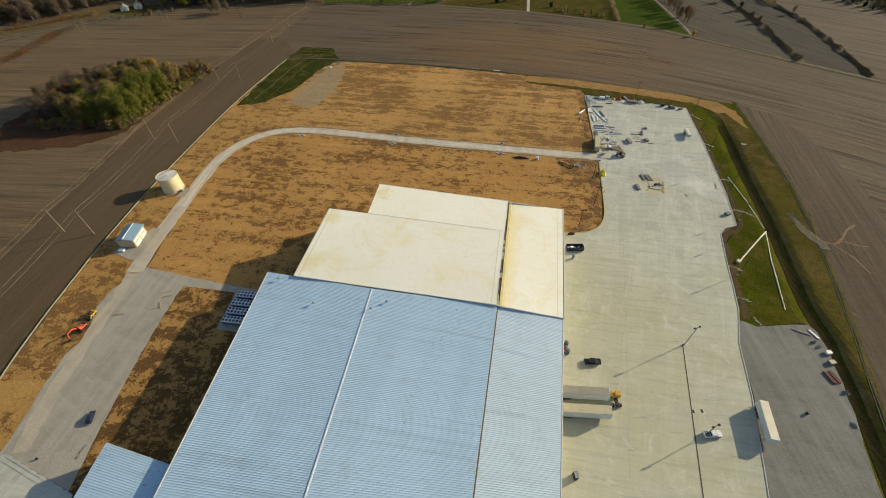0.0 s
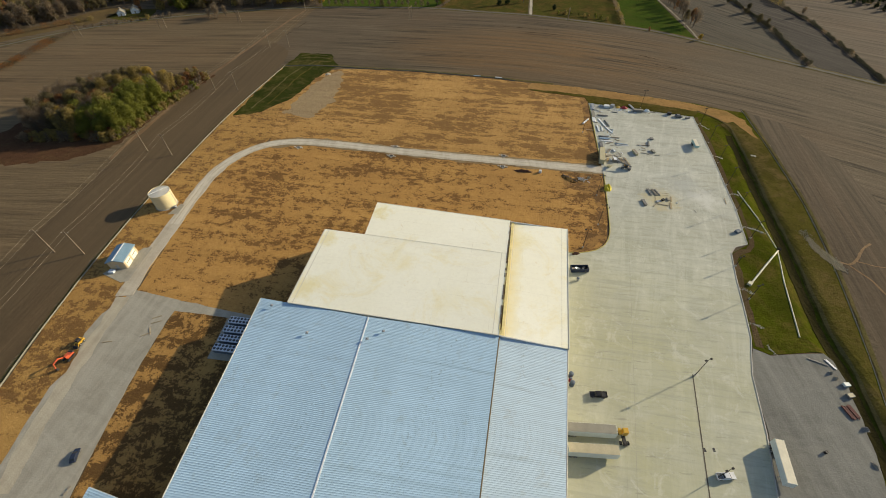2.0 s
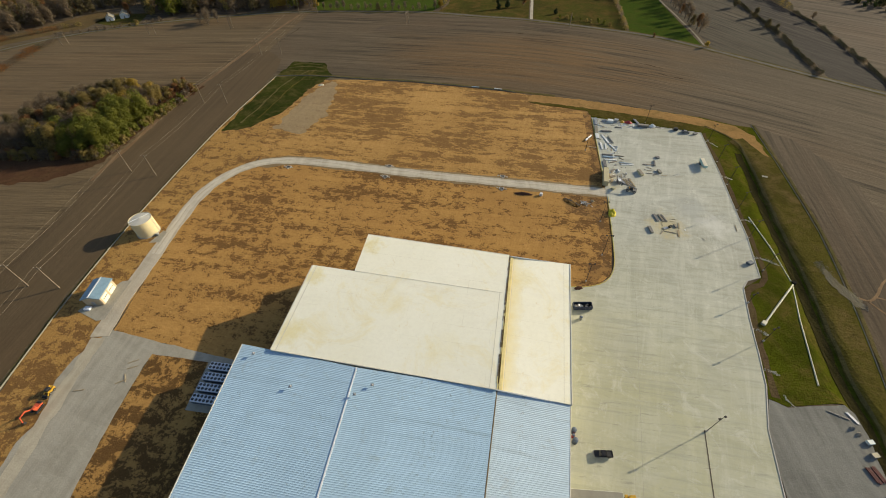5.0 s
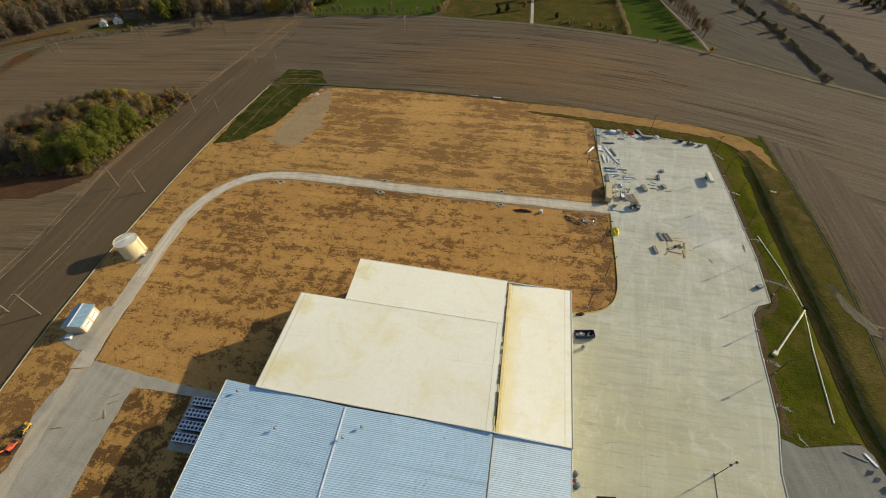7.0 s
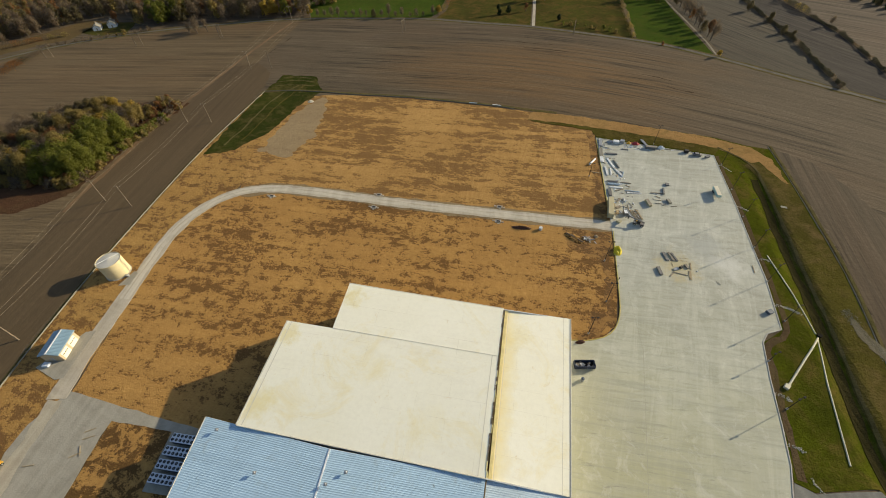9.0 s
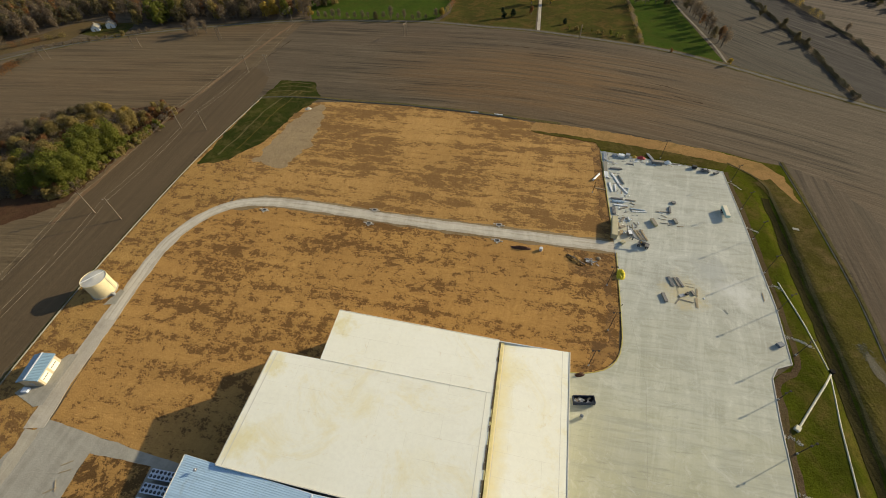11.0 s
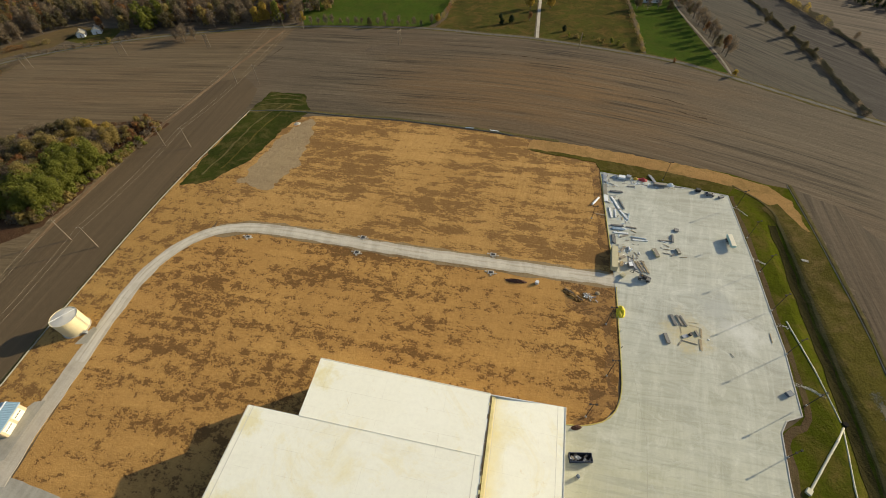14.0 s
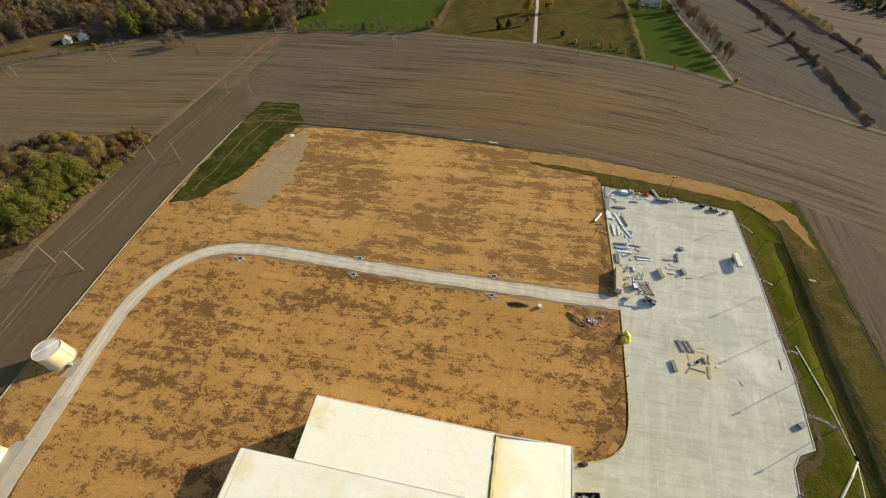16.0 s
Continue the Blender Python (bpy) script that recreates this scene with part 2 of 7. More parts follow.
def gravel_material(name, a, b, track=None, turn=0.0):
    k = Nodes(name, 0.95, 0, 0.15)
    flat = k.coords()
    p = k.noise(flat, 0.05, 6, 0.65, 0.35, 0.65, 0.3)
    st = k.noise(k.coords(turn, (1, 0.06, 1)), 0.35, 5, 0.65, 0.4, 0.68)
    fine = k.noise(flat, 2.2, 4, 0.75, 0.3, 0.7)
    blot = k.noise(flat, 0.16, 6, 0.72, 0.48, 0.64, 0.8)
    c = k.mix(p, a, b)
    swirl = k.noise(k.coords(turn + 20, (0.25, 1, 1)), 0.12, 6, 0.7, 0.46, 0.62, 1.6)
    c = k.mix(k.math("MULTIPLY", blot, 0.5), c, tuple(x * 0.72 for x in b))
    c = k.mix(k.math("MULTIPLY", swirl, 0.45), c, tuple(x * 0.70 for x in b))
    c = k.mix(k.math("MULTIPLY", st, 0.7), c, track or tuple(min(1, x * 1.3) for x in a))
    c = k.mix(k.math("MULTIPLY", fine, 0.35), c, tuple(x * 0.62 for x in b))
    k.color(c)
    k.bump(fine, 0.6, 0.06)
    return k.m


M_FIELD = field_material("tilled_field", (0.132, 0.102, 0.066), (0.091, 0.070, 0.045), 8, 0.9, 0.30, 0.5, (((12, 348, 0), 74, (0.180, 0.104, 0.042)), ((-95, 190, 0), 95, (0.125, 0.082, 0.043))), (-45, 0.0013))
M_FIELD_W = field_material("stubble_field", (0.150, 0.110, 0.062), (0.110, 0.080, 0.046), 2, 0.9, 0.26, 0.35)
M_FIELD_L = field_material("plain_tilled_strip", (0.116, 0.083, 0.047), (0.095, 0.068, 0.039), -86, 0.9, 0.06, 0.22)
M_FIELD_H = field_material("headland_rows", (0.118, 0.091, 0.060), (0.086, 0.066, 0.044), -76, 0.9, 0.20, 0.5)
M_FIELD_E = field_material("pale_cut_field", (0.090, 0.078, 0.056), (0.066, 0.057, 0.042), 64, 0.9, 0.4)
M_FIELD_D = field_material("dark_rowed_field", (0.050, 0.043, 0.036), (0.034, 0.029, 0.025), 64, 0.28, 0.6)
M_FIELD_T = field_material("tan_field", (0.125, 0.095, 0.065), (0.095, 0.072, 0.05), 40)
M_DIRT = dirt_material("graded_dirt", (0.50, 0.285, 0.086), (0.40, 0.217, 0.066), (0.104, 0.052, 0.018), 0.72, 0.70, 0.018, 1.3)
M_DIRT_B = dirt_material("straw_covered_dirt", (0.52, 0.305, 0.100), (0.42, 0.238, 0.075), (0.160, 0.086, 0.030), 0.45, 0.60, 0.074, 1.6, SITE, 0.34)
M_DIRT_V = dirt_material("rough_dirt_verge", (0.46, 0.27, 0.082), (0.37, 0.21, 0.064), (0.13, 0.068, 0.025), 0.8, 0.5, 0.045, 0.9)
M_DIRT_D = dirt_material("dark_flecked_soil", (0.48, 0.275, 0.085), (0.39, 0.215, 0.065), (0.050, 0.026, 0.010), 0.8, 0.60, 0.090, 0.4)
M_GRASS = grass_material("ditch_grass", (0.088, 0.100, 0.008), (0.050, 0.058, 0.007), (0.14, 0.098, 0.030), 0.8)
M_GRASS_DRY = grass_material("dry_bank_grass", (0.125, 0.11, 0.042), (0.095, 0.08, 0.033), (0.20, 0.145, 0.065), 0.7)
M_TANBANK = grass_material("bare_tan_bank", (0.42, 0.255, 0.098), (0.34, 0.20, 0.078), (0.16, 0.12, 0.04), 0.6)
M_LAWN = grass_material("green_pasture", (0.068, 0.104, 0.016), (0.050, 0.078, 0.014), (0.10, 0.088, 0.024), 0.5)
M_LAWN_DRY = grass_material("autumn_pasture", (0.088, 0.086, 0.020), (0.064, 0.060, 0.018), (0.17, 0.098, 0.036), 0.75)
M_BERM = grass_material("green_berm_grass", (0.052, 0.060, 0.013), (0.028, 0.036, 0.010), (0.135, 0.105, 0.036), 0.8)
# Dark colour carries the shade that the east bank throws on the ditch bed.
M_DITCHBED = grass_material("shaded_ditch_bed", (0.045, 0.040, 0.015), (0.030, 0.027, 0.011), (0.07, 0.055, 0.024), 0.4)
M_PAD = concrete_material("yard_concrete", (0.50, 0.505, 0.435), (0.43, 0.425, 0.345), 0.66)
M_GRAVEL = gravel_material("grey_gravel", (0.218, 0.214, 0.188), (0.176, 0.172, 0.152))
M_YARD = gravel_material("crushed_stone_yard", (0.375, 0.350, 0.285), (0.31, 0.287, 0.230), (0.44, 0.408, 0.335), 6)
M_ROAD = gravel_material("pale_gravel_road", (0.50, 0.44, 0.34), (0.43, 0.375, 0.285), (0.58, 0.52, 0.42), 0)
M_ASPHALT = gravel_material("country_road_asphalt", (0.135, 0.12, 0.095), (0.105, 0.092, 0.074))


# ---- building tools ----
def part(name, bm, material, parent=None, label="", smooth=False):
    """Links a bmesh as one mesh object, under a thing or a part."""
    me = bpy.data.meshes.new(name)
    bm.to_mesh(me)
    bm.free()
    me.materials.append(material)
    if smooth:
        me.polygons.foreach_set("use_smooth", [True] * len(me.polygons))
    ob = new(name, me)
    ob.parent = parent
    if label:
        ob["label"] = label
    return ob


def empty(name, m=None, **tags):
    ob = new(name)
    ob.empty_display_size = 0.5
    if m is not None:
        ob.matrix_basis = m
    return tagged(ob, **tags)


def add_box(bm, x0, x1, y0, y1, z0, z1, m=None, bevel=0.0):
    c = Matrix.Translation(((x0 + x1) / 2, (y0 + y1) / 2, (z0 + z1) / 2)) @ Matrix.Diagonal((x1 - x0, y1 - y0, z1 - z0, 1))
    got = bmesh.ops.create_cube(bm, size=1, matrix=(m @ c) if m else c)
    if bevel:
        edges = list({e for v in got["verts"] for e in v.link_edges})
        bmesh.ops.bevel(bm, geom=edges, offset=bevel, segments=1, affect="EDGES", profile=0.5)
    return bm


def box(x0, x1, y0, y1, z0, z1, bevel=0.0):
    return add_box(bmesh.new(), x0, x1, y0, y1, z0, z1, None, bevel)


def add_tube(bm, a, b, r0, r1=None, seg=8):
    a, b = Vector(a), Vector(b)
    d = b - a
    m = Matrix.Translation((a + b) / 2) @ d.to_track_quat("Z", "Y").to_matrix().to_4x4()
    bmesh.ops.create_cone(bm, cap_ends=True, segments=seg, radius1=r0, radius2=r0 if r1 is None else r1, depth=d.length, matrix=m)
    return bm


def tube(a, b, r0, r1=None, seg=8):
    return add_tube(bmesh.new(), a, b, r0, r1, seg)


def smooth_line(points, step=3.0):
    """Points along a Catmull-Rom line through the given ones."""
    p = [Vector((x, y, 0)) for x, y in points]
    p = [p[0] * 2 - p[1]] + p + [p[-1] * 2 - p[-2]]
    out = []
    for i in range(1, len(p) - 2):
        n = max(1, int((p[i + 1] - p[i]).length / step))
        for j in range(n):
            t = j / n
            a, b, c, d = p[i - 1], p[i], p[i + 1], p[i + 2]
            out.append(0.5 * (2 * b + (c - a) * t + (2 * a - 5 * b + 4 * c - d) * t * t + (3 * b - a - 3 * c + d) * t ** 3))
    out.append(p[-2])
    return [(v.x, v.y) for v in out]


DITCH = [(136, 252), (146, 244.5), (152.4, 235.5), (154, 224), (151.3, 209), (147, 191), (142.8, 172), (139.8, 156), (136.6, 141), (129.8, 114), (126.2, 99), (125.0, 86), (122.4, 74), (118.4, 59), (115.6, 49.5), (107, 20), (99, -20)]
DITCH_LINE = smooth_line(DITCH, 4)


def ground_z(x, y):
    """Height of the ground: level, with the drainage ditch cut into it."""
    if not (90 < x < 185 and -30 < y < 285):
        return 0.0
    best = 1e9
    for (ax, ay), (bx, by) in zip(DITCH_LINE, DITCH_LINE[1:]):
        ux, uy = bx - ax, by - ay
        t = max(0, min(1, ((x - ax) * ux + (y - ay) * uy) / (ux * ux + uy * uy)))
        best = min(best, (x - ax - t * ux) ** 2 + (y - ay - t * uy) ** 2)
    s = math.sqrt(best) / 5.8
    return -1.55 * min(1, max(0, (242 - y) / 34)) * (1 - s * s * (3 - 2 * s)) if s < 1 else 0.0


def rough_edge(points, amount, step=2.0, seed=0.0):
    """Breaks a closed outline into short steps and shakes it a little, as soil and grass edges are."""
    out = []
    for (ax, ay), (bx, by) in zip(points, points[1:] + points[:1]):
        n = max(1, int(math.hypot(bx - ax, by - ay) / step))
        for j in range(n):
            x, y = ax + (bx - ax) * j / n, ay + (by - ay) * j / n
            v = noise.noise_vector(Vector((x * 0.22 + seed, y * 0.22, seed)))
            w = noise.noise_vector(Vector((x * 0.8 + seed, y * 0.8, seed + 9)))
            out.append((x + (v.x + 0.4 * w.x) * amount, y + (v.y + 0.4 * w.y) * amount))
    return out


def sheet(name, points, z, material, label, category, cell=0.0, parent=None):
    """A thin layer of ground with the given outline, laid over what lies below."""
    bm = bmesh.new()
    vs = [bm.verts.new((x, y, 0)) for x, y in points]
    edges = [bm.edges.new((a, b)) for a, b in zip(vs, vs[1:] + vs[:1])]
    bmesh.ops.triangle_fill(bm, edges=edges, use_beauty=True)
    if cell:
        for axis in (0, 1):
            c = [v.co[axis] for v in bm.verts]
            k = math.floor(min(c) / cell) + 1
            while k * cell < max(c):
                co, no = [0, 0, 0], [0, 0, 0]
                co[axis], no[axis] = k * cell, 1
                bmesh.ops.bisect_plane(bm, geom=bm.verts[:] + bm.edges[:] + bm.faces[:], plane_co=co, plane_no=no)
                k += 1
    for v in bm.verts:
        v.co.z = (ground_z(v.co.x, v.co.y) if cell else 0) + z
    for f in bm.faces:
        if f.normal.z < 0:
            f.normal_flip()
    rim = [e for e in bm.edges if e.is_boundary]
    got = bmesh.ops.extrude_edge_only(bm, edges=rim)
    for v in got["geom"]:
        if isinstance(v, bmesh.types.BMVert):
            v.co.z -= 0.25
    ob = part(name, bm, material, parent)
    return tagged(ob, label, category, kind="structure")


def ribbon(points, width, step=3.0, shake=0.0, seed=0.0):
    """The closed outline of a road of that width along a line."""
    line = smooth_line(points, step)
    left, right = [], []
    for i, (x, y) in enumerate(line):
        ax, ay = line[max(0, i - 1)]
        bx, by = line[min(len(line) - 1, i + 1)]
        d = math.hypot(bx - ax, by - ay) or 1
        nx, ny = -(by - ay) / d, (bx - ax) / d
        w = width / 2 + shake * noise.noise(Vector((x * 0.15, y * 0.15, seed)))
        v = width / 2 + shake * noise.noise(Vector((x * 0.15, y * 0.15, seed + 5)))
        left.append((x + nx * w, y + ny * w))
        right.append((x - nx * v, y - ny * v))
    return left + right[::-1]


# ---- ground, fields and roads ----
M_BANK = grass_material("olive_bank_grass", (0.110, 0.094, 0.020), (0.072, 0.062, 0.016), (0.17, 0.118, 0.050), 0.8)
M_JOINT = gravel_material("joint_filler", (0.42, 0.40, 0.325), (0.38, 0.36, 0.29))
def build_ground():
    bm = bmesh.new()
    fine_x = [90 + 2 * i for i in range(48)]
    fine_y = [-30 + 2.5 * i for i in range(126)]
    xs = [-4000, -1500, -600, -300, -150, 0] + fine_x + [250, 400, 700, 1600, 4000]
    ys = [-4000, -1500, -500, -150] + fine_y + [330, 450, 600, 900, 1800, 4000]
    grid = [[bm.verts.new((x, y, ground_z(x, y) - (0.25 if ground_z(x, y) < -0.01 else 0))) for x in xs] for y in ys]
    for a, b in zip(grid, grid[1:]):
        for i in range(len(xs) - 1):
            bm.faces.new((a[i], a[i + 1], b[i + 1], b[i]))
    tagged(part("ground", bm, M_FIELD), "bare tilled brown crop field in autumn", "field", kind="structure")


build_ground()

FAR_ROAD = [(-420, 300), (-370, 360), (-328, 402), (-268, 434), (-181, 457), (-125, 463), (-66, 461), (-15, 457), (31, 445), (74, 434), (133, 409), (168, 391), (195, 368), (245, 319), (300, 268), (380, 195)]
LOOP = [(80, 190.3), (57.4, 194), (24.6, 199.4), (-10.1, 205.1), (-47.5, 212.4), (-66.1, 215.8), (-82.1, 217.3), (-95, 215.3), (-105, 208.5), (-112.5, 197.5), (-116.4, 184), (-117.3, 164), (-117.6, 150), (-117.8, 125), (-117.6, 104), (-116, 85), (-114.5, 68), (-113.4, 53), (-112.5, 30), (-111, 0)]
LEFT_FENCE = [(-122, 0), (-134.6, 70), (-138, 110), (-138.6, 139), (-137.2, 181), (-131, 251), (-119, 321)]
RIGHT_FENCE = [(174.5, 252), (169.1, 217), (159.5, 166), (148.7, 128), (135.3, 89.6), (124.1, 61.4), (112, 25)]

# far fields beyond the country road
sheet("field_west", rough_edge([(-420, 290), (-328, 398), (-268, 430), (-181, 453), (-130, 458), (-157, 200), (-165, 60), (-172, -60), (-420, -60)], 0.8, 8), 0.02, M_FIELD_W, "pale stubble crop field with long tractor rows", "field")
sheet("pasture_1", [(-124, 467), (-66, 465), (-15, 461), (-3, 480), (14, 640), (-140, 640), (-150, 540)], 0.03, M_LAWN, "bright green pasture beyond the country road", "pasture")
sheet("pasture_2", [(-9, 460), (31, 449), (72, 438), (88, 545), (102, 640), (16, 640), (0, 480)], 0.035, M_LAWN_DRY, "yellow-green autumn pasture beside the driveway", "pasture")
sheet("pasture_3", [(76, 437), (133, 413), (149, 404.5), (168, 526), (188, 640), (106, 640), (91, 545)], 0.03, M_LAWN_DRY, "yellow-green autumn pasture with a row of young trees", "pasture")
sheet("pasture_4", [(151, 403), (197, 372.5), (203, 482), (207, 508), (222, 640), (190, 640), (170, 526)], 0.035, M_LAWN, "bright green mown pasture between hedges", "pasture")
sheet("field_north", [(203, 366), (252, 317), (266, 406), (273, 480), (276, 536), (282, 640), (222, 640), (207, 508)], 0.03, M_FIELD_E, "pale grey-brown cut field beyond the road", "field")
sheet("field_east", [(256, 313), (282, 290), (298, 362), (308, 410), (308, 525), (308, 640), (286, 640), (280, 536), (277, 480), (270, 406)], 0.03, M_FIELD_D, "dark field with planted rows between hedges", "field")
sheet("field_tan", [(286, 286), (330, 247), (430, 330), (470, 640), (312, 640), (312, 525), (312, 410), (302, 362)], 0.03, M_FIELD_T, "tan stubble field beyond the far hedge", "field")
sheet("field_strip", rough_edge([(-174, 120), (-174.5, 222), (-169.5, 271), (-161.5, 327), (-156, 362), (-140, 368), (-124, 350), (-121, 321), (-133, 251), (-139.4, 181), (-140.8, 139), (-140, 110), (-137, 70), (-124, 0), (-172, 0)], 1.6, 3, 37), 0.028, M_FIELD_L, "smooth dark tilled strip under the power line", "field")
sheet("field_headland", rough_edge([(176.5, 251), (171.5, 217), (162, 166), (151, 128), (137.5, 89.6), (126, 61.4), (114, 25), (150, 25), (170, 80), (184, 128), (192, 166), (196, 205), (190, 236)], 3.5, 4, 39), 0.022, M_FIELD_H, "tilled headland with rows along the fence", "field")
sheet("verge_north", ribbon(FAR_ROAD, 7, 6, 1.6, 2), 0.05, M_GRASS_DRY, "strip of dry roadside grass", "verge")
sheet("road_country", ribbon(FAR_ROAD, 3.3, 6), 0.09, M_ASPHALT, "pale narrow country road running past the fields", "road")
M_TANLANE = gravel_material("dusty_lane_gravel", (0.26, 0.225, 0.165), (0.21, 0.18, 0.13))
sheet("road_lane", ribbon([(198.6, 371), (201.6, 400), (203.2, 440), (205, 490), (210, 540)], 1.5, 6, 0.3, 2), 0.075, M_TANLANE, "narrow pale gravel lane beside the green pasture", "lane")
sheet("pasture_far", rough_edge([(-338, 410), (-352, 396), (-374, 374), (-404, 372), (-386, 396), (-364, 420), (-350, 446), (-336, 468), (-320, 466), (-316, 452), (-322, 420)], 1.5, 4, 91), 0.03, grass_material("tan_rough_pasture", (0.165, 0.115, 0.055), (0.125, 0.088, 0.042), (0.10, 0.085, 0.035), 0.5), "tan rough pasture beyond the country road", "pasture")
sheet("road_drive", ribbon([(74.3, 436), (82, 490), (90, 545), (100, 640)], 2.5, 8), 0.08, M_ROAD, "straight pale gravel driveway to a farm", "driveway")

M_RESIDUE = grass_material("dark_crop_residue", (0.078, 0.055, 0.032), (0.064, 0.045, 0.027), (0.10, 0.072, 0.042), 0.6)
for pts, w in (([(44, 404.5), (58, 401.5), (72, 397), (84, 394.5)], 0.5), ([(60, 390), (76, 386), (92, 381)], 0.4), ([(136, 341), (146, 334.5), (152, 330)], 0.7), ([(146, 322), (153, 316.5), (160, 313)], 0.8), ([(-137, 386), (-132, 404), (-128, 420)], 0.5)):
    sheet("crop_residue", rough_edge(ribbon(pts, w, 2, 1.0, w * 7), 0.45, 0.8, 95 + w), 0.045, M_RESIDUE, "dark line of crop residue in the tilled field", "crop residue")

# the site's soil
sheet("verge_west", rough_edge(LEFT_FENCE + [(-118.5, 319), (-98, 262), (-90, 240), (-100, 215), (-114, 195), (-115, 150), (-113, 60), (-109, 0)], 0.5, 3), 0.02, M_DIRT_V, "rough straw-coloured soil verge along the fence", "verge")
sheet("dirt_lot_north", rough_edge([(-97, 216), (-102, 252), (-98, 285), (-86, 313), (-77, 315), (-57, 314), (-22.4, 309.5), (29.9, 298), (57, 289.5), (88, 280), (86.5, 262), (78, 192), (-66, 216)], 0.4, 3, 3), 0.03, M_DIRT_B, "large graded lot of straw-covered tan dirt", "dirt lot")
sheet("dirt_lot_south", rough_edge([(78.2, 190), (77, 186), (71, 156), (66.5, 141), (55, 130), (47, 131), (30, 80), (-66, 80), (-72, 103.5), (-113.5, 113.5), (-115, 150), (-114, 190), (-103, 210), (-88, 216), (-66, 216)], 0.4, 3, 5), 0.025, M_DIRT, "graded orange-brown dirt lot with darker damp patches", "dirt lot")
sheet("dirt_strip", rough_edge([(-95.3, 104.7), (-95.7, 99), (-95.9, 77), (-95.5, 63), (-94, 49), (-92.5, 30), (-91, 0), (-55, 0), (-58, 101.5), (-72, 102.2)], 0.5, 2, 7), 0.03, M_DIRT_D, "strip of dark damp soil beside the factory", "dirt strip")
sheet("green_berm", rough_edge([(-129, 246), (-126, 275), (-119, 321.5), (-113, 346), (-89, 343), (-79.5, 319), (-92.6, 297), (-99, 269), (-114, 251.5)], 1.6, 1.2, 11), 0.05, M_BERM, "mown green grass berm at the corner of the site", "grass berm")
sheet("berm_track", rough_edge(ribbon([(-121, 256), (-116, 276), (-112, 300), (-106, 317), (-98, 330)], 1.1, 3, 0.8, 5), 0.5, 2, 61), 0.075, M_GRASS_DRY, "pale worn strip along the grass berm", "path")
for d, w in ((6.5, 1.0),):
    sheet("berm_streak", rough_edge(ribbon([(-119 + d, 262), (-115 + d, 278), (-111 + d, 300), (-105 + d * 0.8, 315), (-98 + d * 0.6, 330)], w, 3, 0.8, 5 + d), 0.6, 1.5, 71 + d), 0.07, M_BANK, "olive streak in the mown berm grass", "grass")
for pts, w in (([(-112, 341), (-102, 342.3), (-91.5, 340)], 0.8), ([(-114, 335), (-102, 337), (-89, 334.5)], 0.7), ([(-115, 329), (-104, 330.5), (-87, 328.5)], 0.6)):
    sheet("berm_streak", rough_edge(ribbon(pts, w, 2, 0.7, w * 9), 0.4, 1.0, 171 + w), 0.072, M_GRASS_DRY, "dry terrace line in the mown berm grass", "grass")
sheet("berm_path", rough_edge(ribbon([(-121, 319.5), (-105, 322.2), (-92, 321.6), (-70, 318)], 2.0, 3, 0.7, 77), 0.4, 1.5, 79), 0.085, M_GRASS_DRY, "pale worn path crossing the berm by the fence", "path")
sheet("stone_patch", rough_edge([(-77, 313), (-82, 306), (-91, 292), (-95, 266), (-99, 250), (-80, 244), (-72, 265), (-72.5, 300)], 2.6, 1.2, 13), 0.07, dirt_material("pale_stone_patch", (0.36, 0.265, 0.145), (0.31, 0.225, 0.125), (0.25, 0.175, 0.095), 0.9, 0.5), "patch of pale crushed stone beside the berm", "stone patch")
sheet("tan_bank", rough_edge([(50, 281), (70, 277), (88, 271.5), (120, 261), (148, 249.5), (160, 236), (160, 218), (168, 220), (170, 240), (165, 250), (150, 260), (121, 271), (88, 283), (56, 291)], 1.1, 1, 15), 0.13, M_TANBANK, "bare tan soil bank along the field edge", "soil bank", 3)
sheet("grass_bank", rough_edge([(88, 282), (120, 271), (150, 261), (164, 252.5), (173.8, 249), (169, 217), (159.4, 166), (148.6, 128), (135.2, 89.6), (124, 61.4), (112, 25), (104, 25), (114, 52), (119, 68), (122.7, 81), (123, 87.5), (121.7, 90.6), (104.6, 89.4), (100.2, 91.8), (102, 95.8), (105, 106), (109.2, 121), (113.4, 134), (122.2, 139), (128.3, 162), (131.3, 177.4), (136.6, 204.5), (143.1, 243.6), (86.8, 261.4)], 0.25, 3, 17), 0.10, M_GRASS, "green grass drainage bank beside the concrete yard", "grass bank", 1.5)
sheet("bank_outer", rough_edge([(x + 2.4, y) for x, y in smooth_line(DITCH[2:-2], 5)] + [(111.5, 25), (123.6, 61.4), (134.8, 89.6), (148.2, 128), (159, 166), (168.4, 217), (166, 222), (163, 238)], 0.5, 3, 43), 0.17, M_BANK, "olive-brown dry grass on the outer ditch bank", "grass bank", 1.5)
sheet("ditch_bed", ribbon(DITCH[3:-1], 3.0, 3, 0.9, 4), 0.27, M_DITCHBED, "dark wet bed of the drainage ditch", "ditch", 1.5)

